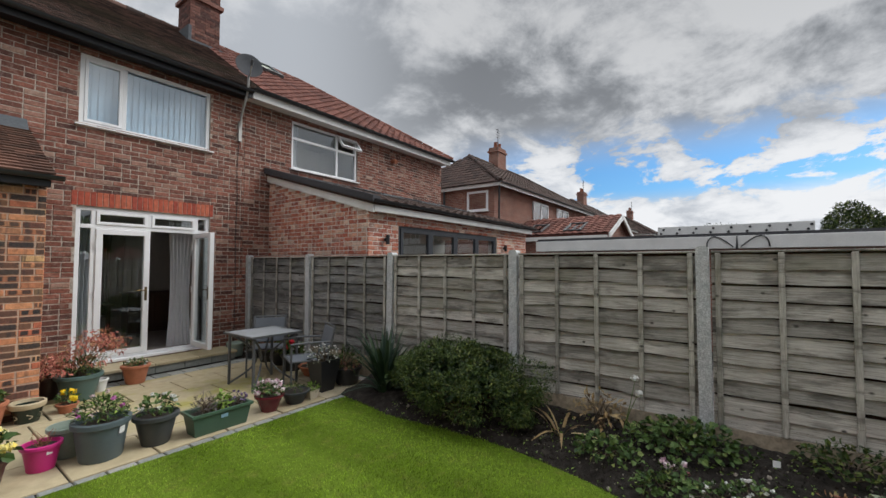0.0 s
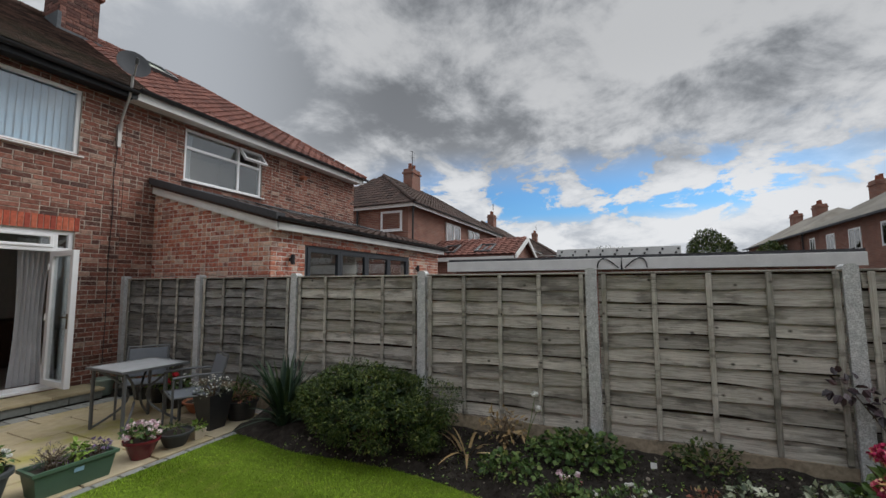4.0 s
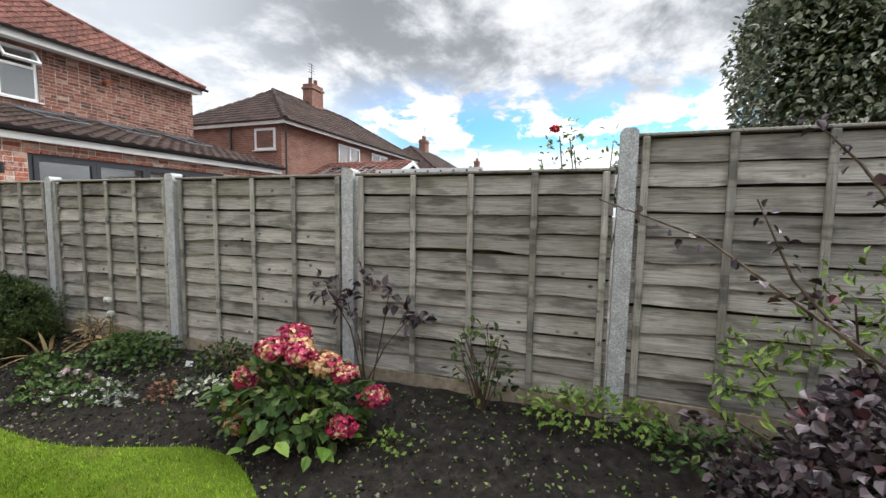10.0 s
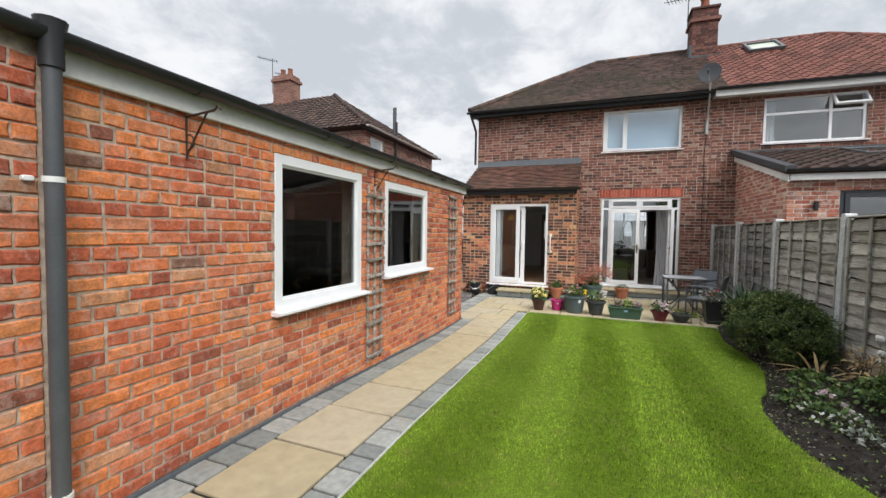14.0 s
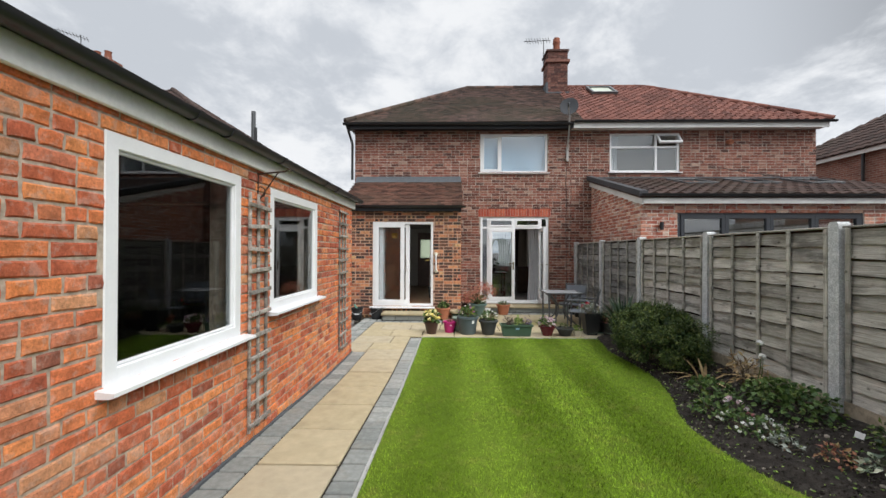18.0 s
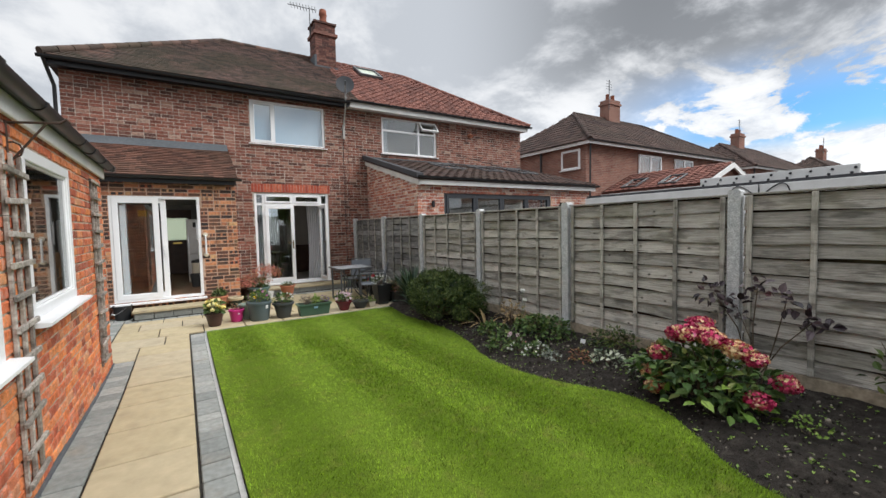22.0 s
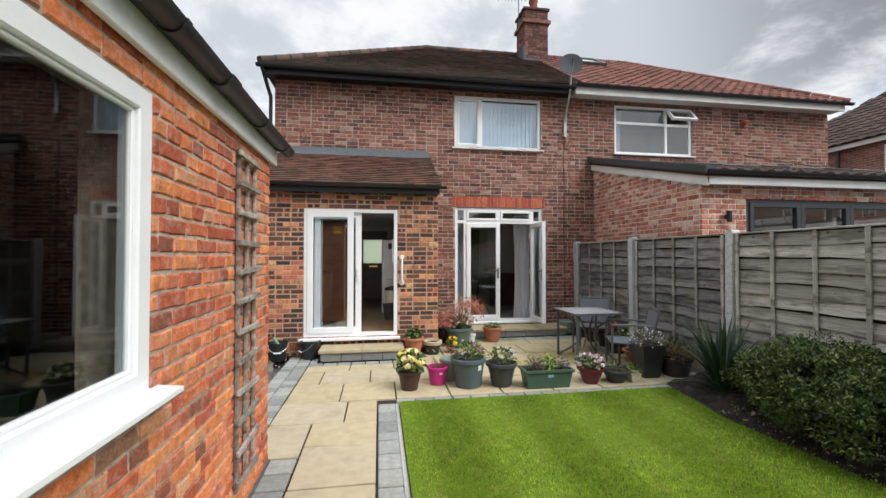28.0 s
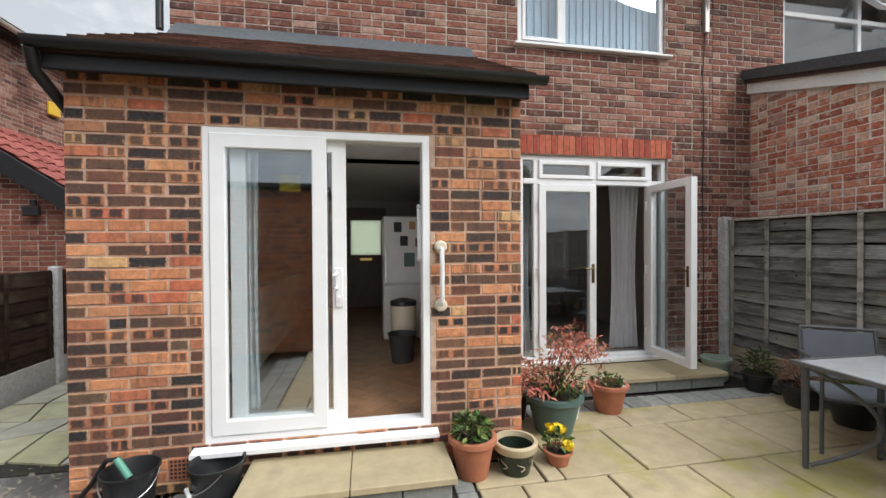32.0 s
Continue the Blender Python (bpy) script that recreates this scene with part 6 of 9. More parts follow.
SLABS, SETTS = [], []   # (x0, x1, y0, y1)
SLABS += [(-0.587, 0.003, 3.285, 3.745), (-0.975, -0.31, 3.755, 4.30), (-0.30, 0.003, 3.755, 4.30), (-0.975, -0.60, 3.12, 3.745)]
y = 3.275
while y > -5.2:
    SLABS.append((-0.587, 0.003, y - 0.606, y))
    y -= 0.63
k = 4.17
while k > -5.3:
    SETTS.append((0.016, 0.196, k - 0.148 - 0.08 * (int(k * 7) % 2), k - 0.008))
    k -= 0.156 + 0.08 * (int(k * 7) % 2)
k = 3.10
while k > -5.3:
    SETTS.append((-0.815, -0.60, k - 0.148 - 0.06 * (int(k * 9) % 2), k - 0.008))
    k -= 0.156 + 0.06 * (int(k * 9) % 2)
# sett edge along the lawn side of the patio
k = 0.21
while k < 4.0:
    SETTS.append((k, k + 0.20, 4.165, 4.285))
    k += 0.208
# half-bond rows of slabs across the patio: (y0, y1, first joint, from x, to x)
srng = random.Random(14)
for ya, yb, j0, xa, xb in ((4.31, 4.935, -0.40, -0.975, 4.11), (4.945, 5.49, -0.70, -0.975, 4.11), (5.50, 5.785, -0.38, -0.975, 0.55), (5.50, 6.105, 0.85, 0.56, 4.11), (6.115, 6.725, 1.165, 1.03, 4.11), (6.735, 7.07, 1.48, 1.03, 4.11)):
    cuts_ = [xa, *[j0 + 0.612 * i for i in range(-2, 9) if xa + 0.08 < j0 + 0.612 * i < xb - 0.08], xb]
    for p, q in zip(cuts_, cuts_[1:]):
        SLABS.append((p + 0.005, q - 0.005, ya, yb))
SLABS.append((0.56, 1.02, 6.115, 6.40))
for x0 in (-1.152, -1.322):
    k = 3.42 + (0.07 if x0 < -1.2 else 0.0)
    while k < 6.38:
        ln = srng.choice((0.16, 0.2, 0.16, 0.12))
        SETTS.append((x0, x0 + 0.165, k, min(k + ln, 6.43)))
        k += ln + 0.008
# infill on both sides of the kitchen step
for k in (5.98, 6.135, 6.29):
    SETTS.append((-0.977, -0.875, k, k + 0.147))
    SETTS.append((0.415, 0.545, k - 0.185 + 0.0, k - 0.04))
for k in range(7):
    SETTS.append((-0.97 + k * 0.2, -0.78 + k * 0.2, 5.795, 5.955))

# ---- tarmac drive and side passage ----
drive = solo("drive", MB().prism([(-9, -3.0), (-4.76, -3.0), (-4.76, 3.54), (-0.9, 3.54), (-1.6, 6.46), (-2.1, 6.95), (-3.6, 7.05), (-9, 7.05)], -0.13, -0.03, "z"), M_TARMAC, "worn dark tarmac drive with patched edges", "drive", kind="structure")
passage = solo("side_passage", MB().box(-3.62, -1.95, 6.9, 16.0, -0.13, -0.022), M_JOINT, "side passage of crazy paving between house and fence", "pavement", kind="structure")
# kitchen and garden-door steps
step = thing("kitchen_step", "buff slab step on grey blocks below the sliding door", "step")
part("slab", MB().cbox(-0.86, -0.231, 5.97, 6.43, 0.125, 0.17, 0.006), M_SLAB, step)
part("slab", MB().cbox(-0.227, 0.40, 5.97, 6.43, 0.125, 0.17, 0.006), M_SLAB, step)
for i in range(4):
    part("riser_block", MB().cbox(-0.83 + i * 0.302, -0.535 + i * 0.302, 6.0, 6.43, 0.0, 0.122, 0.006), M_STEP_BLOCK, step)
step2 = thing("door_step", "wide buff slab step below the glazed garden doors", "step")
for i in range(4):
    part("slab", MB().cbox(1.16 + i * 0.638, 1.79 + i * 0.638, 7.36, 7.925, 0.115, 0.16, 0.006), M_SLAB, step2)
for i in range(6):
    part("riser_block", MB().cbox(1.19 + i * 0.417, 1.60 + i * 0.417, 7.39, 7.92, 0.0, 0.112, 0.006), M_STEP_BLOCK, step2)
k = 1.1
while k < 4.0:
    SETTS.append((k, k + 0.20, 7.08, 7.33))
    k += 0.208

# cement fillet where the path meets the garage wall
solo("fillet", MB().prism([(-3.1, -0.05), (3.08, -0.05), (3.08, 0.012), (1.8, 0.014), (-1.2, 0.136), (-3.1, 0.148)], GX + 0.001, GX + 0.028, "x"), M_LEAD, "dark cement fillet at the foot of the garage wall", "fillet", kind="structure")

# ---- lawn and bed ----
EDGE = [(3.44, 4.15), (3.36, 3.6), (3.30, 3.2), (3.36, 2.5), (3.36, 1.9), (3.28, 1.5), (3.13, 1.0), (2.97, 0.62), (2.88, 0.25), (2.86, -0.1), (2.88, -0.45), (3.02, -0.95), (3.12, -1.3), (3.07, -1.6), (2.90, -1.9), (2.68, -2.21), (2.60, -2.5), (2.65, -2.88), (2.76, -3.2), (2.82, -3.5), (2.76, -3.75), (2.6, -3.88), (2.3, -3.99), (1.6, -4.12), (0.9, -4.35), (0.3, -4.75)]


def smooth_edge(pts, n=6):
    out = []
    for i in range(len(pts) - 1):
        p0, p1, p2, p3 = (Vector(pts[max(0, min(len(pts) - 1, i + d))]) for d in (-1, 0, 1, 2))
        for j in range(n):
            t = j / n
            out.append(0.5 * ((2 * p1) + (p2 - p0) * t + (2 * p0 - 5 * p1 + 4 * p2 - p3) * t * t + (3 * p1 - p0 - 3 * p2 + p3) * t ** 3))
    out.append(Vector(pts[-1]))
    return out


LE = smooth_edge(EDGE)


def edge_x(y):
    """Where the lawn ends and the bed begins at a y (the first part of the edge, down to -4.1)."""
    best = 3.4
    for p, q in zip(LE, LE[1:]):
        if min(p.y, q.y) <= y <= max(p.y, q.y):
            t = (y - p.y) / (q.y - p.y or 1)
            return p.x + (q.x - p.x) * t
    return best


def lawn_z(x, y):
    return rise(y) + 0.012 + 0.012 * noise.noise(Vector((x * 0.7, y * 0.7, 0)))


def strip_mesh(left, right, ys, n, zf):
    v, f = [], []
    for y in ys:
        a, b = left(y), right(y)
        for i in range(n + 1):
            x = a + (b - a) * i / n
            v.append((x, y, zf(x, y)))
    for j in range(len(ys) - 1):
        for i in range(n):
            q = j * (n + 1) + i
            f.append((q, q + n + 1, q + n + 2, q + 1))
    return MB().add(v, f)


YS = [4.16 - 0.09 * i for i in range(103)]


def lawn_right(y):
    return edge_x(y) if y > -4.74 else 0.3


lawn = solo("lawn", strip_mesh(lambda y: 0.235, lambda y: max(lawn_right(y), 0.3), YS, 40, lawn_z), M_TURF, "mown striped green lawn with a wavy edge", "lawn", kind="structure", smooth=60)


def bed_z(x, y):
    t = (x - lawn_right(y)) / max(0.2, 4.18 - lawn_right(y))
    t = min(max(t, 0.0), 1.0)
    return rise(y) * (1 - 0.75 * t) - 0.03 + 0.06 * min(t * 5, 1) + 0.17 * t ** 1.2 + 0.035 * noise.noise(Vector((x * 3.1, y * 3.1, 1))) + 0.018 * noise.noise(Vector((x * 11, y * 11, 4)))


BYS = [4.26 - 0.05 * i for i in range(198)]
bed = solo("flower_bed", strip_mesh(lambda y: max(lawn_right(y), 0.25) - 0.015 if y < 4.15 else 3.46, lambda y: 4.19, BYS, 44, bed_z), M_SOIL, "dark soil flower bed along the fence", "flower bed", kind="structure", smooth=60)
# mortar haunch along the sett edge
solo("edging", MB().prism([(-5.2, -0.05), (4.165, -0.05), (4.165, -0.008), (1.8, -0.008), (-1.2, 0.112), (-4.7, 0.132), (-5.2, 0.132)], 0.197, 0.230, "x"), M_CONCRETE, "narrow crumbling mortar strip along the setts", "edging", kind="structure")

# ---- timber fence with concrete posts ----
fence = thing("fence", "weathered grey overlap timber fence with concrete posts and gravel boards", "fence")
POSTS = [7.865, 5.945, 4.06, 2.125, 0.285, -1.625, -3.575, -5.58]
FX = 4.19
wrng = random.Random(61)
BOARDS = []
for k in range(9):
    v, f, n = [], [], 28
    amp = 0.005 if k < 3 else 0.011
    ph = [wrng.uniform(0, 6.3) for _ in range(4)]
    for i in range(n + 1):
        s = i / n
        wv = amp * (math.sin(5 * s + ph[0]) + 0.6 * math.sin(11 * s + ph[1]) + 0.35 * math.sin(23 * s + ph[2])) + wrng.uniform(-0.002, 0.002)
        out = 0.003 * math.sin(7 * s + ph[3])
        v += [(0.012, -s, 0.139), (-0.006 + out, -s, 0.141), (-0.028 + out, -s, wv), (-0.012 + out, -s, wv + 0.003)]
    for i in range(n):
        q = 4 * i
        f += [(q + 1, q + 5, q + 6, q + 2), (q + 2, q + 6, q + 7, q + 3), (q, q + 4, q + 5, q + 1)]
    f += [(0, 1, 2, 3), (4 * n + 3, 4 * n + 2, 4 * n + 1, 4 * n)]
    me = MB().add(v, f).mesh("board", M_FENCE, 30)
    # darker copy of each board, for the two panels nearest the house
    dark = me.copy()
    dark.materials[0] = M_FENCE_DARK
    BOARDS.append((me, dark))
BATTEN = MB().cbox(-0.018, 0.0, -0.021, 0.021, 0, 1.0, 0.004).mesh("batten", M_BATTEN)
post_mesh = {}
for i, py in enumerate(POSTS):
    top = 1.875 if i < 6 else 2.07
    key = round(top, 2)
    if key not in post_mesh:
        p = MB().prism([(-0.05, -0.1), (-0.05, top - 0.02), (-0.03, top), (0.03, top), (0.05, top - 0.02), (0.05, -0.1)], -0.058, 0.05)
        post_mesh[key] = p.mesh("post", M_POST)
    ob = part("post", post_mesh[key], None, fence, "pale concrete post")
    ob.matrix_basis = pose(FX, py, 0, wrng.uniform(-0.5, 0.5), wrng.uniform(-0.7, 0.7), 0)
for i, (pa, pb_) in enumerate(zip(POSTS, POSTS[1:])):
    a, b = pa - 0.05, pb_ + 0.05
    ln = a - b
    base, top = (0.335, 1.83) if i < 6 else (0.40, 2.03)
    part("gravel_board", MB().cbox(FX - 0.02, FX + 0.02, b, a, 0.02, base - 0.004, 0.005), M_GRAVELBOARD, fence, "stained concrete gravel board")
    pnl = part("panel", MB().cbox(FX - 0.035, FX + 0.04, b + 0.005, a - 0.005, top - 0.012, top + 0.006, 0.004), M_BATTEN, fence, "weathered overlap panel")
    # sheet coloured dark so that the gaps between the boards read as shadow
    part("backing", MB().cbox(FX + 0.024, FX + 0.04, b + 0.01, a - 0.01, base, top - 0.013), M_DARKFENCE, pnl, "dark sheet standing for the shade in the gaps between boards")
    n = 11
    gap = (top - base - 0.02) / n
    for j in range(n):
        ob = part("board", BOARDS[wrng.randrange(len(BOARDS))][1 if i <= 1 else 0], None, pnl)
        ob.matrix_basis = Matrix.Translation((FX + 0.012, a - 0.006, base + j * gap + wrng.uniform(-0.005, 0.005))) @ Matrix.Diagonal((1, ln - 0.012, gap / 0.150, 1))
        ob.rotation_euler.x = wrng.uniform(-0.004, 0.004)
    for s in (0.03, 0.265, 0.5, 0.735, 0.97):
        ob = part("batten", BATTEN, None, pnl)
        ob.matrix_basis = Matrix.Translation((FX - 0.022, a - ln * s, base + 0.005)) @ Matrix.Diagonal((1, 1, top - base - 0.02, 1))

# ---- back fence behind the purple shrub ----
bfence = thing("back_fence", "grey vertical-board timber fence across the end of the garden", "fence")
x = 4.12
brn = random.Random(71)
i = 0
while x > -6.2:
    w_ = 0.145 + brn.uniform(-0.004, 0.004)
    tp = 1.97 + 0.012 * math.sin(i * 0.7)
    part("upper_board", MB().cbox(x - w_ + 0.003, x, -5.628, -5.605, 1.47, tp, 0.003), M_BACKFENCE, bfence)
    part("lower_board", MB().cbox(x - w_ + 0.003, x, -5.632, -5.612, 0.05, 1.44, 0.003), M_BACKFENCE, bfence)
    x -= w_
    i += 1
part("cap_rail", MB().cbox(-6.2, 4.13, -5.65, -5.585, 1.975, 2.02, 0.006), M_BATTEN, bfence)
part("mid_rail", MB().cbox(-6.2, 4.13, -5.612, -5.58, 1.43, 1.475, 0.005), M_BATTEN, bfence)
solo("left_fence_board", MB().cbox(-6.25, -6.2, -5.6, 7.0, -0.1, 1.7), M_DARKFENCE, "dark stained timber fence behind the garage", "fence")

# ---- houses and gardens around ----
def plain_window(parent, m, u0, u1, z0, z1, splits=(), sash=()):
    wn = casement(parent, m, u0, u1, z0, z1, list(splits), sash=sash)
    part("room_box", MB().box(u0 - 0.1, u1 + 0.1, 0.9, 0.95, z0 - 0.1, z1 + 0.1).moved(m), M_ROOM, wn)
    return wn


def row_house(name, label, x0, x1, y0, depth=6.74, tile=None, chim=None, group=""):
    """A two-storey semi with a hip roof; its rear wall is at y0 and faces the gardens."""
    h = thing(name, label, "house", group)
    y1 = y0 + depth
    rear = (x1 - x0)
    part("wall", MB().box(x0, x1, y0 + 0.12, y1, 0, 5.02), M_FARBRICK, h, "red-brick walls")
    r = part("roof", hip_body(x0 - 0.25, x1 + 0.25, x0 + 3.2, x1 - 3.2, y0 - 0.3, y1 + 0.3, 5.06, 7.38), tile or M_TILE_BROWN, h, "brown tiled hip roof")
    ry = (y0 + y1) / 2
    d = Vector((0, y0 - 0.3 - ry, 5.08 - 7.40))
    tiles(r, (x0 - 0.25, ry, 7.40), (1, 0, 0), d.normalized(), int((x1 - x0 + 0.5) / 0.3), 13, 0.3, d.length / 13, tile or M_TILE_BROWN, wavy=0.03,
          keep=lambda p: x0 - 0.2 + (p.z - 5.06) / 2.32 * 3.4 < p.x < x1 + 0.2 - (p.z - 5.06) / 2.32 * 3.4, rng=random.Random(int(x0) + 90))
    for sx, xe, xr in ((-1, x0 - 0.25, x0 + 3.2), (1, x1 + 0.25, x1 - 3.2)):
        d2 = Vector((xe - xr, 0, 5.08 - 7.40))
        tiles(r, (xr, y0 - 0.3 if sx < 0 else y1 + 0.3, 7.40), (0, -sx, 0), d2.normalized(), int((y1 - y0 + 0.6) / 0.3), 13, 0.3, d2.length / 13, tile or M_TILE_BROWN, wavy=0.03,
              keep=lambda p: abs(p.y - ry) < (7.38 - p.z) / 2.32 * (y1 - y0 + 0.5) / 2, rng=random.Random(int(x0) + 91))
        ridge_run(r, (xe, y0 - 0.3, 5.1), (xr, ry, 7.42), 12, tile or M_TILE_BROWN, 0.09)
    ridge_run(r, (x0 + 3.2, ry, 7.42), (x1 - 3.2, ry, 7.42), 10, tile or M_TILE_BROWN, 0.09)
    part("fascia", MB().cbox(x0 - 0.2, x1 + 0.2, y0 - 0.24, y0 - 0.2, 4.92, 5.07).cbox(x0 - 0.2, x0 - 0.16, y0 - 0.2, y1, 4.92, 5.07), M_WHITE_PAINT, h, "white fascia boards")
    part("gutter", gutter(MB(), (x0 - 0.28, y0 - 0.3, 5.08), (x1 + 0.28, y0 - 0.3, 5.08)), M_BLACK_PLASTIC, h, smooth=40)
    for cx in chim or ():
        st = part("chimney", MB().box(cx - 0.50, cx + 0.50, ry - 0.3, ry + 0.3, 6.9, 8.2).box(cx - 0.56, cx + 0.56, ry - 0.36, ry + 0.36, 8.2, 8.3).box(cx - 0.50, cx + 0.50, ry - 0.3, ry + 0.3, 8.3, 8.48), M_FARBRICK, h, "brick chimney stack")
        for k in (-0.22, 0.22):
            part("chimney_pot", MB().lathe([(0.12, 0), (0.10, 0.3), (0.12, 0.34), (0.1, 0.36)], 12, (cx + k, ry, 8.48)), M_POT_CONE, st, smooth=40)
        part("mast", MB().tube([(cx - 0.5, ry - 0.3, 7.9), (cx - 0.5, ry - 0.3, 9.5)], 0.022, 6), M_GREY_PLASTIC, st)
        for k in range(4):
            part("aerial_rod", MB().tube([(cx - 0.75, ry - 0.3, 9.0 + k * 0.14), (cx - 0.25, ry - 0.3, 9.0 + k * 0.14)], 0.012, 5), M_GREY_PLASTIC, st)
    return h


n2 = row_house("brick_house", "red-brick semi-detached house with brown tiled hip roof beyond the next garden", 14.6, 27.2, 8.0, chim=(20.9,), group="row of semis")
REAR2 = pose(0, 8.0, 0)
plain_window(n2, at_x(14.55, WEST), -9.45, -8.40, 3.95, 4.82, [], sash=(0,))
plain_window(n2, REAR2, 18.4, 20.3, 3.75, 4.80, [19.35], sash=(1,))
plain_window(n2, REAR2, 21.6, 23.4, 3.75, 4.80, [22.5], sash=(1,))
part("downpipe", MB().tube([(14.62, 7.88, 5.0), (14.62, 7.9, 4.8), (14.62, 7.94, 0.1)], 0.04, 8), M_BLACK_PLASTIC, n2, smooth=40)
part("downpipe", MB().tube([(14.5, 10.6, 5.0), (14.5, 10.6, 0.1)], 0.05, 8), M_BLACK_PLASTIC, n2, smooth=40)
for dx in (17.2, 33.5):
    copy_thing(n2, Matrix.Translation((dx, 0.4 if dx < 20 else -0.5, 0)))

# gabled rear extension of that house
xt = thing("gabled_extension", "single-storey brick extension with red tiled gable roof and white bargeboards", "extension")
part("wall", MB().prism([(15.7, 0), (19.7, 0), (19.7, 2.85), (17.7, 3.62), (15.7, 2.85)], 4.05, 7.98, "y"), M_FARBRICK, xt)
xr = part("roof", MB().prism([(15.5, 2.80), (17.7, 3.68), (19.9, 2.80), (19.9, 2.88), (17.7, 3.76), (15.5, 2.88)], 3.85, 8.0, "y"), M_TILE_RED, xt, "red tiled gable roof")
d3 = Vector((-2.2, 0, -0.88))
tiles(xr, (17.7, 8.0, 3.79), (0, -1, 0), d3.normalized(), 14, 9, 0.296, d3.length / 9, M_TILE_RED, wavy=0.03, rng=random.Random(3))
for sx in (-1, 1):
    part("bargeboard", MB().prism([(17.7, 3.58), (17.7, 3.76), (17.7 + sx * 2.22, 2.88), (17.7 + sx * 2.22, 2.70)], 3.80, 3.86, "y"), M_WHITE_PAINT, xt, "white bargeboard")
part("fascia", MB().cbox(15.44, 15.48, 3.9, 8.0, 2.66, 2.82), M_WHITE_PAINT, xt)
for yy in (5.3, 6.9):
    mm = Matrix.Translation((16.2, yy, 3.20)) @ pose(0, 0, 0, 0, -21.8, 0) @ pose(0, 0, 0, -90, 0, 90)
    sw = part("roof_window", frame_ring(MB(), -0.35, 0.35, -0.5, 0.5, 0.06, -0.08, 0.02).moved(mm), M_GREY_PLASTIC, xt, "roof window")
    pane(sw, -0.29, 0.29, -0.44, 0.44, -0.03, mm)

# flat-roofed garage next door, with a white fascia and a perforated white trough on it
ng = thing("neighbour_garage", "flat-roofed garage with long white fascia behind the fence", "garage")
part("wall", MB().box(9.55, 12.0, -3.7, 3.9, 0, 2.1), M_FARBRICK, ng)
part("flat_roof", MB().box(9.42, 12.2, -3.85, 4.05, 2.26, 2.33), M_FELT, ng, "felt flat roof")
part("fascia", MB().cbox(9.36, 9.40, -3.85, 4.05, 2.03, 2.27), M_WHITE_PAINT, ng, "long white fascia board")
part("end_fascia", MB().cbox(9.4, 12.2, 4.05, 4.09, 2.03, 2.27), M_WHITE_PAINT, ng)
tr = thing("roof_trough", "white trough with two rows of black studs on garage roof", "trough")
part("panel", MB().cbox(10.2, 10.28, -1.15, 1.5, 2.33, 2.56), M_WHITE_PAINT, tr)
for i in range(9):
    for j in range(2):
        part("stud", MB().lathe([(0.024, 0), (0.024, 0.02)], 10).moved(pose(10.2, -1.05 + i * 0.31 - j * 0.05, 2.41 + j * 0.085, 0, -90, 0)), M_BLACK_PAINT, tr)
sc = thing("iron_scrollwork", "small black iron scroll ornament on the white fascia", "ornament")
for sgn in (-1, 1):
    part("scroll", MB().tube([(9.34, 0.05 + sgn * (0.06 + 0.42 * math.sin(a / 10 * math.pi / 2)), 2.06 + 0.2 * math.sin(a / 10 * math.pi)) for a in range(11)], 0.012, 6), M_BLACK_PAINT, sc)
part("finial", MB().tube([(9.34, 0.05, 2.02), (9.34, 0.05, 2.30)], 0.02, 6, 0.005), M_BLACK_PAINT, sc)

# house behind the end of the garden
n3 = thing("rear_house", "pinkish brick house with grey tiled roof behind the back fence", "house")
part("wall", MB().box(9.0, 9.9, -24, -11.7, 0, 5.25), M_FARBRICK, n3)
part("roof", MB().add([(8.7, -24, 5.3), (10.3, -24, 5.3), (10.3, -11.4, 5.3), (8.7, -11.4, 5.3), (9.6, -22, 5.75), (9.6, -12.2, 5.75)], [(0, 1, 4), (1, 2, 5, 4), (2, 3, 5), (3, 0, 4, 5), (0, 3, 2, 1)]), M_TILE_GREY, n3, "weathered grey tiled hip roof")
part("fascia", MB().cbox(8.72, 8.8, -24, -11.4, 5.08, 5.3).cbox(8.75, 10.25, -11.5, -11.42, 5.08, 5.3), M_BLACK_PAINT, n3, "black eaves")
part("downpipe", MB().tube([(8.95, -11.6, 5.1), (8.9, -11.62, 4.9), (8.95, -11.62, 0.1)], 0.045, 8), M_BLACK_PLASTIC, n3, smooth=40)
part("chimney", MB().box(9.3, 9.9, -19.3, -18.6, 5.4, 6.5), M_FARBRICK, n3)
wn3 = casement(n3, at_x(8.95, WEST), 13.9, 15.0, 2.95, 4.34, [14.45], sash=())
part("transom", MB().cbox(13.95, 14.95, 0.03, 0.1, 3.62, 3.68).moved(at_x(8.95, WEST)), M_UPVC, wn3)

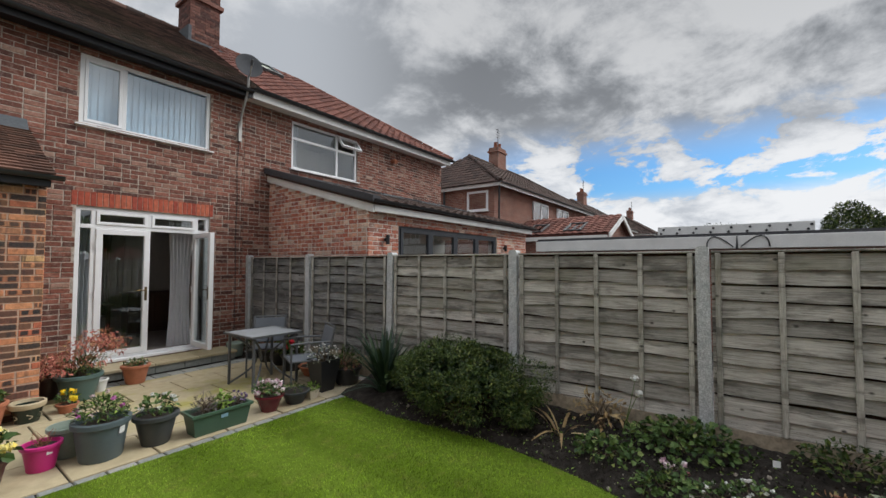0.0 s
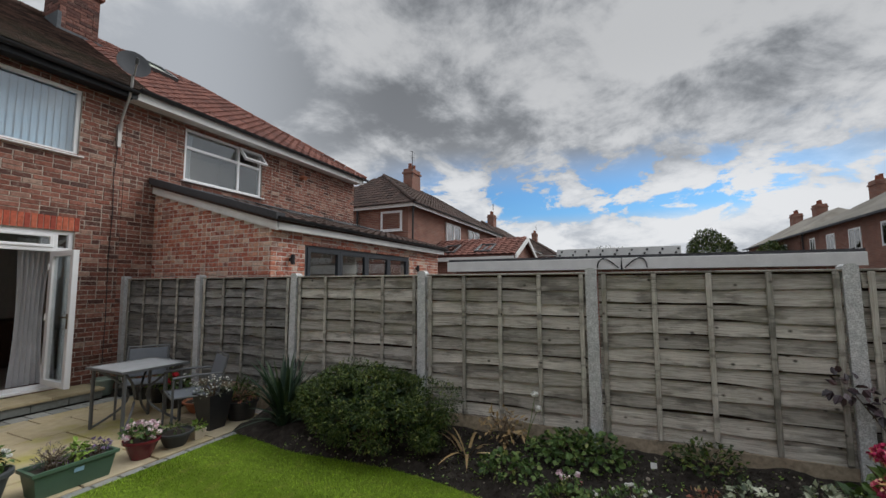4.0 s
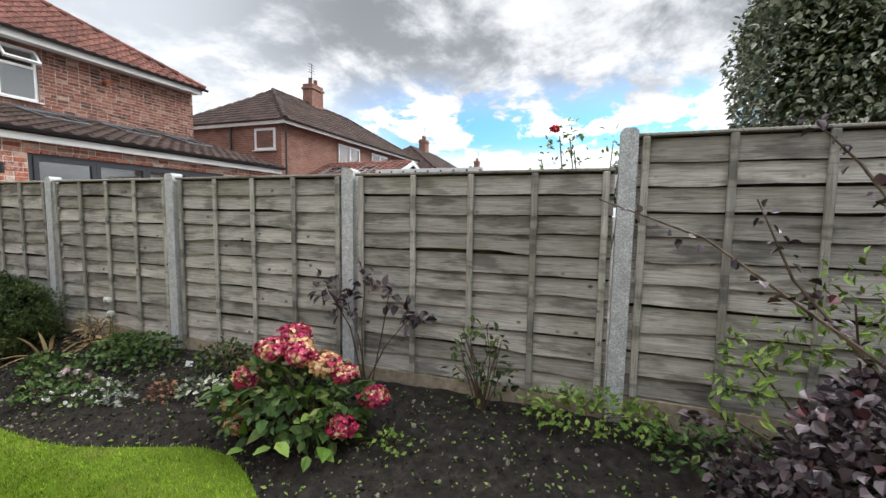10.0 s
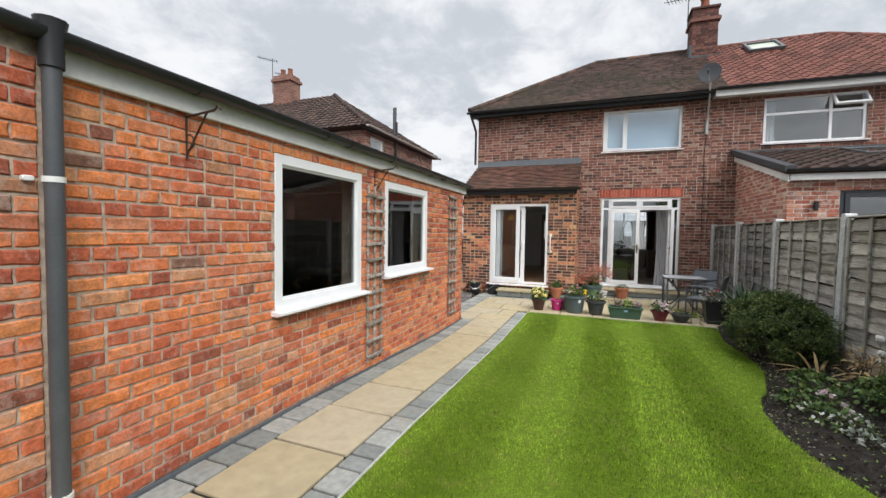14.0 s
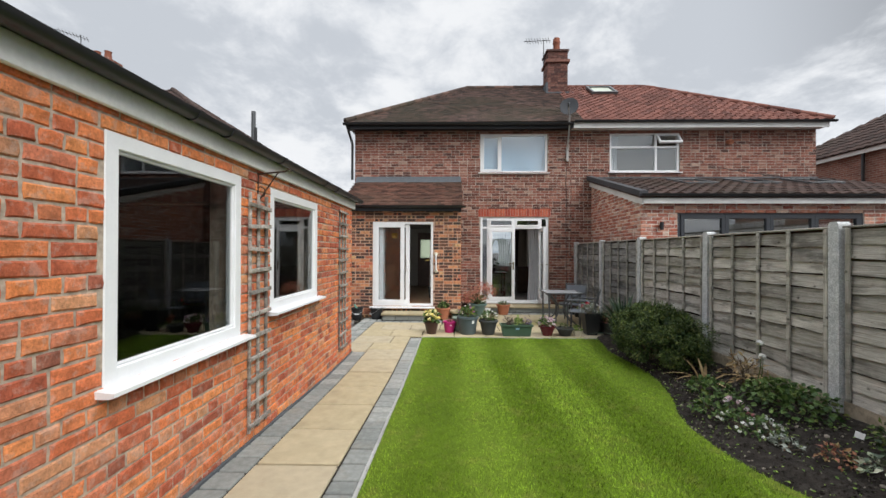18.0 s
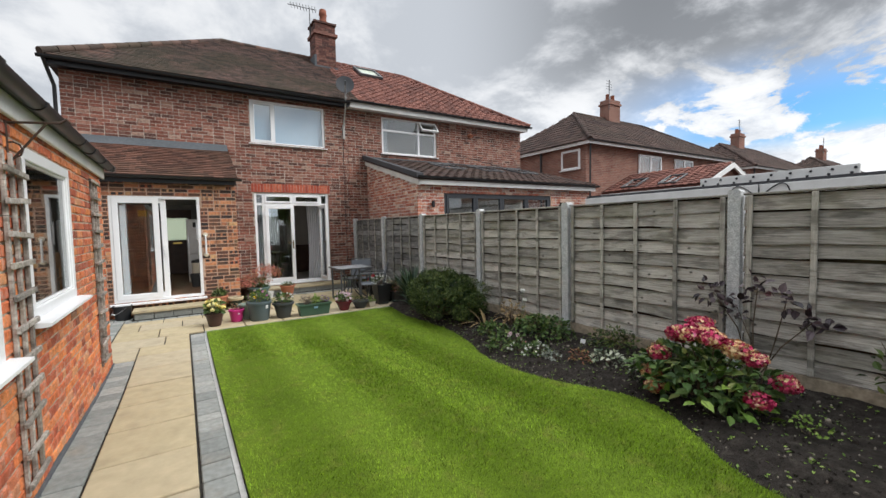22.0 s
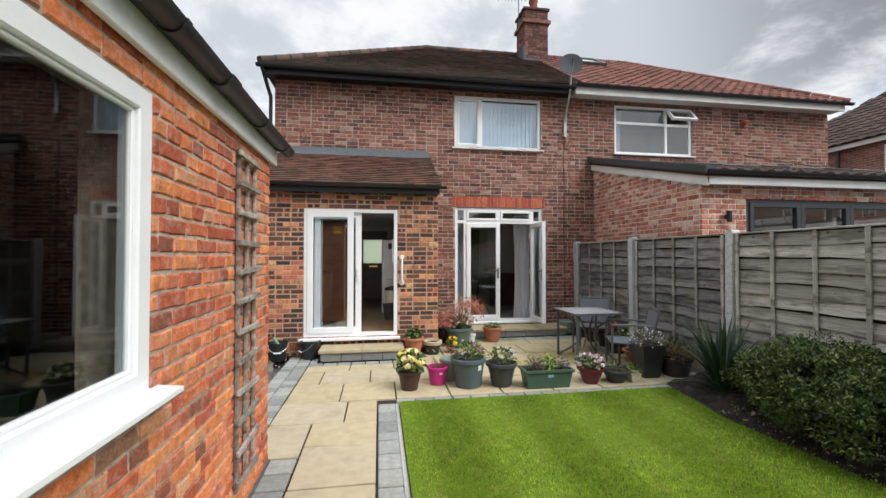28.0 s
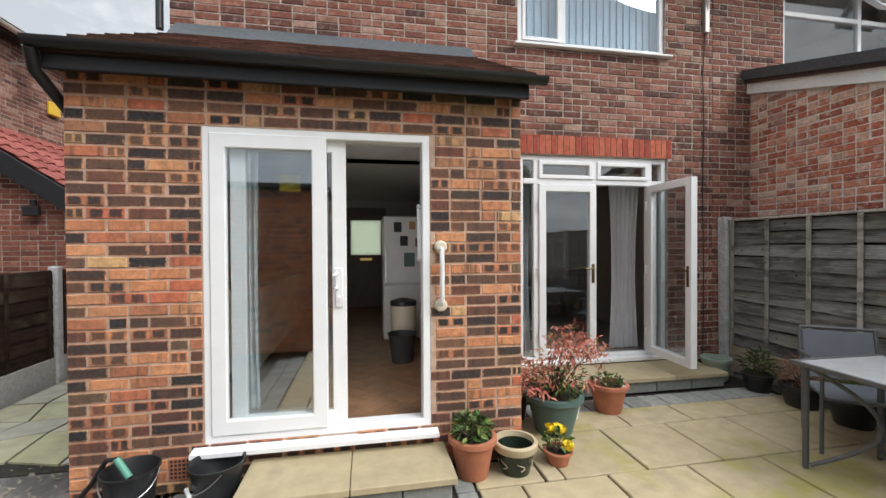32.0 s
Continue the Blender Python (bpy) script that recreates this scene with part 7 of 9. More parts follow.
# pair of semis of the next street, with their backs towards this garden
def far_semi(dx):
    h = thing("semi_detached_house", "red-brick pair of houses with grey hip roof across the gardens", "house", "houses of the next street")
    m = pose(dx, -11.06, 0, 0, 0, 180)
    part("wall", MB().box(22.0 + dx, 34.6 + dx, -17.8, -11.06, 0, 5.0), M_FARBRICK, h)
    part("roof", MB().add([(21.7 + dx, -18.1, 5.0), (34.9 + dx, -18.1, 5.0), (34.9 + dx, -10.76, 5.0), (21.7 + dx, -10.76, 5.0), (25.2 + dx, -14.43, 7.25), (31.4 + dx, -14.43, 7.25)], [(0, 1, 5, 4), (1, 2, 5), (2, 3, 4, 5), (3, 0, 4), (0, 3, 2, 1)]), M_TILE_GREY, h, "weathered grey hip roof")
    part("gutter", MB().cbox(21.6 + dx, 35.0 + dx, -10.74, -10.64, 4.92, 5.04), M_BLACK_PAINT, h)
    part("downpipe", MB().tube([(34.4 + dx, -10.9, 4.95), (34.4 + dx, -11.0, 0.0)], 0.05, 8), M_BLACK_PLASTIC, h, smooth=40)
    for cx in (28.3, 33.2):
        st = part("chimney", MB().box(cx - 0.45 + dx, cx + 0.45 + dx, -14.8, -14.1, 6.2, 8.0).box(cx - 0.5 + dx, cx + 0.5 + dx, -14.85, -14.05, 7.7, 7.8), M_FARBRICK, h, "brick chimney stack")
        for k in (-0.2, 0.2):
            part("chimney_pot", MB().lathe([(0.12, 0), (0.10, 0.3), (0.12, 0.34)], 10, (cx + k + dx, -14.45, 8.0)), M_POT_CONE, st, smooth=40)
    for x0, x1 in ((32.9, 33.7), (30.25, 31.3), (27.4, 28.66), (24.4, 25.6)):
        wt = part("window", frame_ring(MB(), -x1, -x0, 3.45, 4.6, 0.09, -0.03, 0.05).moved(m), M_UPVC, h)
        part("mullion", MB().cbox(-(x0 + x1) / 2 - 0.03, -(x0 + x1) / 2 + 0.03, -0.02, 0.04, 3.54, 4.51).moved(m), M_UPVC, wt)
        pane(wt, -x1 + 0.08, -x0 - 0.08, 3.53, 4.52, -0.015, m, M_GLASS_DARK)


far_semi(0.0)
far_semi(13.4)

# ---- left-hand neighbour ----
c = thing("left_house", "red-brick house with brown tiled roof and pink-tiled side porch", "house")
CE = at_x(-6.0, EAST)
holes = [(8.45, 9.32, 3.90, 4.84), (10.40, 11.05, 3.70, 4.33), (8.55, 9.68, 1.30, 2.32)]
brick_wall("flank_wall", c, 8.12, 14.0, 0.0, 5.02, holes, CE, M_BRICK_NEXT, M_MORTAR_HOUSE, seed=33, near=lambda u, z: u < 10.6 and 2.4 < z < 4.6, cap=250, label="red-brick side wall")
brick_wall("rear_wall", c, -14.5, -6.0, 0.0, 5.02, [], pose(0, 8.12, 0), M_BRICK_NEXT, M_MORTAR_HOUSE, seed=34)
croof = part("roof", hip_body(-18.4, -5.75, -15.0, -9.4, 7.85, 14.3, 5.07, 7.40), M_TILE_BROWN, c, "brown tiled hip roof")
cd = Vector((-5.75 + 9.4, 0, 5.09 - 7.42))
tiles(croof, (-9.4, 14.3, 7.42), (0, -1, 0), cd.normalized(), 26, 16, 0.248, cd.length / 16, M_TILE_BROWN, wavy=0.03, keep=lambda p: abs(p.y - 11.07) < (7.42 - p.z) / 2.33 * 3.2, rng=random.Random(2))
cd2 = Vector((0, 7.85 - 11.07, 5.09 - 7.42))
tiles(croof, (-15.0, 11.07, 7.42), (1, 0, 0), cd2.normalized(), 36, 16, 0.255, cd2.length / 16, M_TILE_BROWN, wavy=0.03, keep=lambda p: p.x < -5.75 - (p.z - 5.09) / 2.33 * 3.65, rng=random.Random(6))
ridge_run(croof, (-5.75, 7.85, 5.12), (-9.4, 11.07, 7.44), 13, M_TILE_BROWN, 0.09)
cst = part("chimney", MB().box(-12.45, -11.5, 10.7, 11.35, 6.9, 8.2).box(-12.52, -11.43, 10.63, 11.42, 8.2, 8.32).box(-12.45, -11.5, 10.7, 11.35, 8.32, 8.48), M_FARBRICK, c, "brick chimney stack")
for k in (-0.2, 0.2):
    part("chimney_pot", MB().lathe([(0.13, 0), (0.10, 0.3), (0.12, 0.34)], 12, (-11.97 + k, 11.02, 8.48)), M_POT_CONE, cst, smooth=40)
aerial("tv_aerial", (-12.47, 10.68, 7.7), 1.55, 215, "grey television aerial on the neighbouring chimney stack")
aerial("tv_aerial", (-12.47, 11.37, 7.7), 1.15, 190, "small grey aerial on the neighbouring chimney stack", 6, 0.6)
part("soffit", MB().box(-6.0, -5.78, 7.9, 14.2, 5.0, 5.04), M_BLACK_PAINT, c)
part("gutter", gutter(MB(), (-5.72, 7.8, 5.10), (-5.72, 14.35, 5.06), 0.06), M_GUTTER_WHITE, c, "cream plastic gutter", smooth=40)
for i, hh in enumerate(holes):
    wnn = casement(c, CE, *hh, [], w=0.06)
    part("room_box", MB().box(hh[0] - 0.1, hh[1] + 0.1, 0.9, 0.95, hh[2] - 0.1, hh[3] + 0.1).moved(CE), M_ROOM, wnn)
    if i != 1:
        part("transom", MB().cbox(hh[0] + 0.06, hh[1] - 0.06, 0.03, 0.1, hh[3] - 0.42, hh[3] - 0.37).moved(CE), M_UPVC, wnn)
part("soil_pipe", MB().tube([(-5.88, 10.12, 5.75), (-5.88, 10.12, 3.4), (-5.86, 10.2, 3.1), (-5.88, 10.25, 0.0)], 0.055, 12), M_BLACK_PLASTIC, c, "black soil pipe", smooth=40)
part("flue", MB().tube([(-5.95, 10.12, 5.2), (-5.95, 10.12, 6.3)], 0.07, 12), M_GREY_PLASTIC, c, smooth=40)
part("door_canopy", MB().cbox(-5.97, -5.7, 9.3, 10.0, 2.72, 2.80), M_BLACK_PAINT, c, "black canopy edge")
lw = part("side_porch", MB().prism([(-5.98, 0), (-4.503, 0), (-4.503, 2.32), (-5.98, 3.3)], 10.556, 13.9, "y"), M_FARBRICK, c, "brown brick side porch")
brick_wall("porch_end", c, -5.97, -4.5, 0.0, 3.3, [], pose(0, 10.55, 0), M_BRICK_DARK, M_MORTAR_HOUSE, seed=36, top=lambda u: 3.3 - (u + 5.97) * 0.66, extra=MB().prism([(-5.97, 0), (-4.5, 0), (-4.5, 2.32), (-5.97, 3.3)], 10.552, 10.56, "y"))
brick_wall("porch_flank", c, 10.56, 13.9, 0.0, 2.32, [], at_x(-4.5, EAST), M_BRICK_DARK, M_MORTAR_HOUSE, seed=37)
ld = Vector((1.62, 0, -1.12))
lr = part("porch_roof", MB().prism([(-5.98, 3.40), (-4.36, 2.26), (-4.36, 2.32), (-5.98, 3.46)], 10.42, 14.0, "y"), M_TILE_PINK, c, "pink-red tiled lean-to roof")
tiles(lr, (-5.98, 14.0, 3.48), (0, -1, 0), ld.normalized(), 14, 7, 0.254, ld.length / 7, M_TILE_PINK, wavy=0.04, rng=random.Random(8))
part("bargeboard", MB().prism([(-6.0, 3.16), (-4.33, 2.02), (-4.33, 2.34), (-6.0, 3.46)], 10.36, 10.42, "y"), M_BLACK_PAINT, c, "black bargeboard")
part("gutter", gutter(MB(), (-4.3, 10.36, 2.30), (-4.3, 14.0, 2.28), 0.05), M_BLACK_PLASTIC, c, smooth=40)
fl_ = part("floodlight", MB().cbox(-4.95, -4.75, 10.40, 10.46, 2.0, 2.13), M_BLACK_PAINT, c, "black floodlight")
part("sensor", MB().lathe([(0.04, 0), (0.04, 0.06)], 10, (-4.85, 10.47, 2.16)), M_BLACK_PAINT, fl_, smooth=40)
part("alarm_box", MB().cbox(-5.99, -5.92, 12.45, 12.72, 4.02, 4.28, 0.02), M_YELLOW, c, "yellow alarm box")
cdish = part("dish", MB().lathe([(0.001, -0.05), (0.2, -0.03), (0.27, 0.0), (0.2, -0.036), (0.001, -0.057)], 20, cap=False).moved(pose(-5.6, 11.7, 4.65, 0, 68, 20)), M_GREY_PLASTIC, c, "grey satellite dish", smooth=50)
part("arm", MB().tube([(-5.98, 11.6, 4.6), (-5.7, 11.65, 4.62)], 0.016, 6), M_ALU, cdish)

lad = thing("ladder", "grey aluminium extension ladder leaning against the side wall", "ladder")
lm = Matrix.Translation((-4.75, 9.95, 0.0)) @ pose(0, 0, 0, 0, -17.5, 0)
for yy in (-0.2, 0.2):
    for k in (0, 1):
        part("rail", MB().cbox(-0.03 + 0.05 * k, 0.01 + 0.05 * k, yy - 0.015 + k * (0.035 if yy < 0 else -0.035), yy + 0.015 + k * (0.035 if yy < 0 else -0.035), 0, 3.05 if k else 2.85, 0.004).moved(lm), M_ALU, lad)
for i in range(11):
    part("rung", MB().tube([(0.0, -0.2, 0.2 + i * 0.26), (0.0, 0.2, 0.2 + i * 0.26)], 0.016, 8).moved(lm), M_ALU, lad, smooth=40)

# dark stained fence along the side passage
sf = thing("side_fence", "dark brown stained panel fence with concrete posts beside the passage", "fence")
for i, py in enumerate((5.3, 7.2, 9.15, 11.1, 13.0)):
    part("post", MB().cbox(-3.78, -3.68, py - 0.05, py + 0.05, -0.1, 1.32, 0.012), M_POST, sf, "pale concrete post")
    if i < 4:
        part("gravel_board", MB().cbox(-3.755, -3.705, py + 0.05, py + 1.9, -0.08, 0.26, 0.006), M_CONCRETE, sf, "pale concrete gravel board")
        pn = part("panel", MB().cbox(-3.75, -3.735, py + 0.05, py + 1.9, 0.26, 1.28), M_DARKFENCE, sf)
        for j in range(7):
            part("board", MB().prism([(-3.735, 0.262 + j * 0.143), (-3.715, 0.262 + j * 0.143), (-3.725, 0.262 + j * 0.143 + 0.155), (-3.735, 0.262 + j * 0.143 + 0.155)], py + 0.055, py + 1.895, "y"), M_DARKFENCE, pn)
        for k in range(4):
            part("batten", MB().cbox(-3.716, -3.70, py + 0.1 + k * 0.57, py + 0.14 + k * 0.57, 0.265, 1.27, 0.003), M_DARKFENCE, pn)

# ---- trees and shrubs beyond the fences ----
def tree(name, label, base, h, crown_c, crown_r, n, size, material, seed, lumps=8, six=False, shell=0.5, droop=0.0, inner=0):
    t = thing(name, label, "tree")
    r = random.Random(seed)
    tb = MB()
    top = Vector(crown_c)
    tb.tube([base, Vector(base).lerp(top, 0.5) + Vector((0.05, 0.04, 0)), top], 0.10, 8, 0.03)
    for _ in range(12):
        e = leaf_points(r, 1, crown_c, tuple(0.8 * v for v in crown_r), 0.6)[0][0]
        s = Vector(base).lerp(top, r.uniform(0.4, 0.95))
        tb.tube([s, s.lerp(e, 0.5) + Vector((0, 0, 0.08)), e], 0.03, 5, 0.008)
    part("trunk", tb, M_STEM, t, smooth=50)
    lb = MB()
    leaves(lb, leaf_points(r, n, crown_c, crown_r, shell, True, lumps), size, r, 0.5, 0.3, droop, 0.9, six)
    tagged(part("crown", lb, material, t), kind="stuff")
    # dark leaves fill the crown and stand for the shade inside it
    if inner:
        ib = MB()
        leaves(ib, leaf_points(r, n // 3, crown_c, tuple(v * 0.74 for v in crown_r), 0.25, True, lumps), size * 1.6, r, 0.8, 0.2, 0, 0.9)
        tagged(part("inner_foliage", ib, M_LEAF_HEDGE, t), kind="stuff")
    return t


tree("holly_tree", "tall variegated grey-green evergreen tree behind the fence", (6.9, -6.2, 0.0), 5.0, (6.9, -6.15, 3.1), (1.2, 1.2, 2.0), 26000, 0.066, M_LEAF_GREY, 101, 12, True, 0.66, 0.3, 2)
tree("laurel_shrub", "yellow-green leafy shrub above the back fence", (5.3, -7.0, 0), 3.0, (5.3, -7.0, 2.55), (0.72, 0.6, 1.1), 8000, 0.065, M_LEAF_LIGHT, 102, 12, True, 0.5, 0.0, 1)
tree("large_leaf_shrub", "bright green large-leaved shrub over the back fence", (3.6, -6.5, 0), 2.6, (3.68, -6.42, 2.0), (0.42, 0.32, 0.42), 700, 0.125, M_LEAF_GREEN, 103, 6, True, 0.55, 0.5, 1)
tree("conifer", "dark rounded conifer in a distant garden", (36.0, -6.0, 0), 6.0, (36, -6.0, 3.0), (1.75, 1.75, 2.5), 9000, 0.18, M_LEAF_HEDGE, 104, 9, False, 0.6)
tree("conifer", "small dark conifer in a distant garden", (38.0, -10.0, 0), 5.0, (38, -10.2, 2.6), (1.4, 1.4, 2.2), 5000, 0.18, M_LEAF_HEDGE, 105, 6, False, 0.6)
tree("small_tree", "sparse young tree in a distant garden", (34.0, 1.2, 0), 4.6, (34, 1.2, 3.9), (1.3, 1.5, 0.75), 420, 0.16, M_LEAF_HEDGE, 106, 6, False, 0.2)
rs = thing("rose_bush", "straggly rose stems with a red bloom showing over the fence", "rose")
rr = random.Random(108)
rb = MB()
tips = [(4.75 + rr.uniform(-0.2, 0.25), -3.25 + rr.uniform(-0.55, 0.25), rr.uniform(1.85, 2.16)) for _ in range(9)]
stems(rb, (4.8, -3.4, -0.16), tips, 0.008, rr)
part("stem", rb, M_LEAF_GREEN, rs)
rl = MB()
for tp in tips:
    leaves(rl, leaf_points(rr, 16, tp, (0.10, 0.10, 0.16), 0.2, False), 0.05, rr)
part("foliage", rl, M_LEAF_LIGHT, rs)
rf = MB()
florets(rf, (4.72, -3.1, 2.2), 0.035, 40, 0.018, rr)
part("bloom", rf, M_PETAL_RED, rs)

# ---- shrubs and flowers in the bed ----
def soil_at(x, y):
    return bed_z(x, y) if x > lawn_right(y) else lawn_z(x, y)


def shrub(name, label, c, r, n, size, material, seed, lumps=10, shell=0.6, six=False, aspect=0.4, lean=0.7, limbs=10, core=True):
    t = thing(name, label, "shrub")
    g = random.Random(seed)
    z0 = soil_at(c[0], c[1]) - 0.02
    sb_ = MB()
    for _ in range(limbs):
        e = leaf_points(g, 1, c, tuple(0.85 * v for v in r), 0.6)[0][0]
        b = Vector((c[0] + g.uniform(-0.1, 0.1), c[1] + g.uniform(-0.1, 0.1), z0))
        sb_.tube([b, b.lerp(e, 0.5) + Vector((0, 0, 0.06)), e], 0.014, 5, 0.004)
    part("branch", sb_, M_STEM, t)
    lb = MB()
    leaves(lb, leaf_points(g, n, c, r, shell, True, lumps), size, g, aspect, 0.3, 0.0, lean, six)
    tagged(part("foliage", lb, material, t), kind="stuff")
    # core of darker leaves painted in as the shade deep in the shrub
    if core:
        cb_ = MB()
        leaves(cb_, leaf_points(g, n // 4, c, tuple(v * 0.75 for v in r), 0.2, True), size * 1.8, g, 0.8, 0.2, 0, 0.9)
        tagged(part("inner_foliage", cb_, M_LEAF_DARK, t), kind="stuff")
    return t


ms = shrub("mounded_shrub", "dense rounded dark green evergreen shrub against the fence", (3.72, 2.55, 0.38), (0.42, 0.84, 0.42), 5000, 0.036, M_LEAF_HEDGE, 201, 16, 0.7)
mr = random.Random(251)
tufts = MB()
for p_, d_ in leaf_points(mr, 90, (3.70, 2.52, 0.36), (0.44, 0.86, 0.45), 0.94, True):
    q_ = mr.uniform(0.06, 0.13)
    leaves(tufts, leaf_points(mr, 240, tuple(p_), (q_, q_ * 1.25, q_ * 0.75), 0.45, False, 3), 0.036, mr, 0.4, 0.3, 0.0, 0.8)
tagged(part("tuft", tufts, M_LEAF_HEDGE, ms), kind="stuff")
shrub("heather_shrub", "low dense green heather at the lawn corner", (2.05, -4.62, 0.12), (0.55, 0.30, 0.26), 2600, 0.035, M_LEAF_HEDGE, 202, 8, 0.5)

yu = thing("yucca", "clump of dark green sword-shaped leaves beside the patio", "plant")
yr = random.Random(203)
yb_ = MB()
swords(yb_, (3.74, 3.74, 0.05), 80, 0.86, 0.05, yr, 0.6, 0.5)
part("foliage", yb_, M_LEAF_SWORD, yu)
yb_ = MB()
swords(yb_, (3.72, 3.72, 0.04), 20, 0.5, 0.05, yr, 1.3, 0.9)
part("lower_foliage", yb_, M_LEAF_SWORD, yu)

# purple-leaved shrub at the end of the bed
pu = thing("purple_shrub", "large dark purple-leaved shrub with long arching shoots", "shrub")
pr_ = random.Random(204)
pts, bran = [], MB()
for c_, r_, n_ in (((2.62, -4.82, 0.68), (0.84, 0.48, 0.56), 10500), ((3.08, -4.5, 0.62), (0.40, 0.45, 0.50), 3000), ((1.80, -4.85, 0.70), (0.46, 0.40, 0.48), 2400), ((2.85, -5.0, 1.15), (0.42, 0.33, 0.40), 1500), ((3.0, -4.82, 1.40), (0.2, 0.22, 0.48), 900), ((2.5, -4.85, 1.15), (0.5, 0.3, 0.34), 1300), ((3.2, -4.15, 0.42), (0.25, 0.28, 0.2), 700)):
    pts += leaf_points(pr_, n_, c_, r_, 0.45, True, 6)
shoots = [((3.0, -4.5, 0.9), (3.45, -3.85, 1.45), (3.55, -3.42, 1.62)), ((3.0, -4.6, 1.2), (3.2, -4.4, 1.9), (3.25, -4.35, 2.25)), ((2.9, -4.9, 1.4), (3.05, -4.9, 2.0), (3.02, -4.85, 2.35)), ((2.5, -4.9, 1.3), (2.5, -4.8, 1.8), (2.45, -4.7, 2.0)), ((3.1, -4.4, 0.9), (3.4, -4.15, 1.3), (3.52, -4.05, 1.62)), ((2.0, -4.9, 1.2), (1.9, -4.75, 1.6), (1.8, -4.65, 1.75)), ((3.05, -4.35, 0.6), (3.25, -3.95, 0.75), (3.3, -3.75, 0.72)), ((2.3, -4.8, 1.4), (2.2, -4.75, 1.75), (2.15, -4.7, 1.9)), ((3.1, -4.6, 1.1), (3.45, -4.35, 1.75), (3.5, -4.2, 1.95))]
for k in range(20):
    u_ = pr_.random()
    a_ = Vector((1.9 + 1.4 * u_, -4.75 + pr_.uniform(-0.15, 0.25), 1.0 + 0.35 * pr_.random()))
    e_ = a_ + Vector((pr_.uniform(-0.25, 0.35), pr_.uniform(0.0, 0.5), pr_.uniform(0.2, 0.75)))
    shoots.append((tuple(a_), tuple(a_.lerp(e_, 0.55) + Vector((0, 0, 0.12))), tuple(e_)))
for a, b, c_ in shoots:
    bran.tube([a, b, c_], 0.009, 5, 0.003)
    va, vb, vc = Vector(a), Vector(b), Vector(c_)
    for k in range(30):
        t = pr_.random()
        p = va.lerp(vb, t).lerp(vb.lerp(vc, t), t)
        d = Vector((pr_.gauss(0, 1), pr_.gauss(0, 1), pr_.gauss(0.2, 1))).normalized()
        pts.append((p + d * 0.02, d))
for _ in range(26):
    e = leaf_points(pr_, 1, (2.5, -4.78, 0.95), (0.8, 0.45, 0.7), 0.6)[0][0]
    b = Vector((2.6 + pr_.uniform(-0.15, 0.15), -4.8 + pr_.uniform(-0.1, 0.1), 0.05))
    bran.tube([b, b.lerp(e, 0.5) + Vector((0, 0, 0.12)), e], 0.014, 5, 0.005)
part("branch", bran, M_STEM, pu)
lb = MB()
leaves(lb, pts, 0.042, pr_, 0.82, 0.35, 0.35, 0.9, True)
tagged(part("foliage", lb, M_LEAF_PURPLE, pu), kind="stuff")
gl = thing("golden_shrub", "lime-yellow foliage growing through the purple shrub", "shrub")
gr_ = random.Random(205)
lb = MB()
leaves(lb, leaf_points(gr_, 420, (3.55, -4.55, 1.0), (0.2, 0.4, 0.42), 0.2), 0.055, gr_, 0.4)
leaves(lb, leaf_points(gr_, 160, (3.3, -3.98, 0.85), (0.12, 0.12, 0.28), 0.2), 0.05, gr_, 0.4)
part("foliage", lb, M_LEAF_LIGHT, gl)
gb = MB()
stems(gb, (3.6, -4.5, 0.15), [(3.5, -4.4, 1.2), (3.6, -4.7, 1.1), (3.35, -4.0, 1.0)], 0.008, gr_)
part("stem", gb, M_STEM, gl)

# hydrangea
hy = thing("hydrangea", "hydrangea with crimson and faded cream flower heads", "hydrangea", at=pose(-0.12, 0.07, -0.05) @ Matrix.Diagonal((1, 1, 0.90, 1)))
hr = random.Random(206)
hc = Vector((3.66, -1.72, 0.09))
heads = [(3.55, -1.35, 0.38, 0), (3.45, -1.48, 0.62, 0), (3.50, -1.60, 0.83, 0), (3.62, -1.72, 0.90, 0), (3.55, -1.78, 0.84, 1), (3.45, -1.90, 0.84, 0), (3.50, -2.02, 0.78, 1), (3.55, -2.12, 0.72, 0), (3.40, -2.20, 0.45, 0), (3.62, -2.28, 0.55, 0), (3.44, -1.40, 0.42, 1), (3.62, -1.55, 0.78, 0), (3.42, -1.72, 0.86, 0), (3.38, -1.48, 0.32, 1)]
stem_parts(hy, hc, [(a, b, z - 0.03) for a, b, z, _ in heads] + [(3.5 + hr.uniform(-0.15, 0.2), -1.75 + hr.uniform(-0.4, 0.4), hr.uniform(0.4, 0.7)) for _ in range(8)], 0.009, hr, M_STEM)
for a, b, z, fd_ in heads:
    f_ = MB()
    florets(f_, (a, b, z), hr.uniform(0.075, 0.105), 330, 0.017, hr)
    part("flower_head", f_, M_PETAL_FADED if fd_ else M_PETAL_PINK, hy, "faded cream-orange flower head" if fd_ else "crimson flower head")
hl = MB()
leaves(hl, leaf_points(hr, 620, (3.54, -1.78, 0.42), (0.30, 0.46, 0.31), 0.4, True, 5), 0.082, hr, 0.62, 0.3, 0.3, 0.8, True)
part("foliage", hl, M_LEAF_GREEN, hy)
hl = MB()
leaves(hl, leaf_points(hr, 40, (3.45, -1.85, 0.30), (0.28, 0.42, 0.28), 0.7, True), 0.11, hr, 0.6, 0.3, 0.3, 0.8, True)
part("young_foliage", hl, M_LEAF_LIGHT, hy)

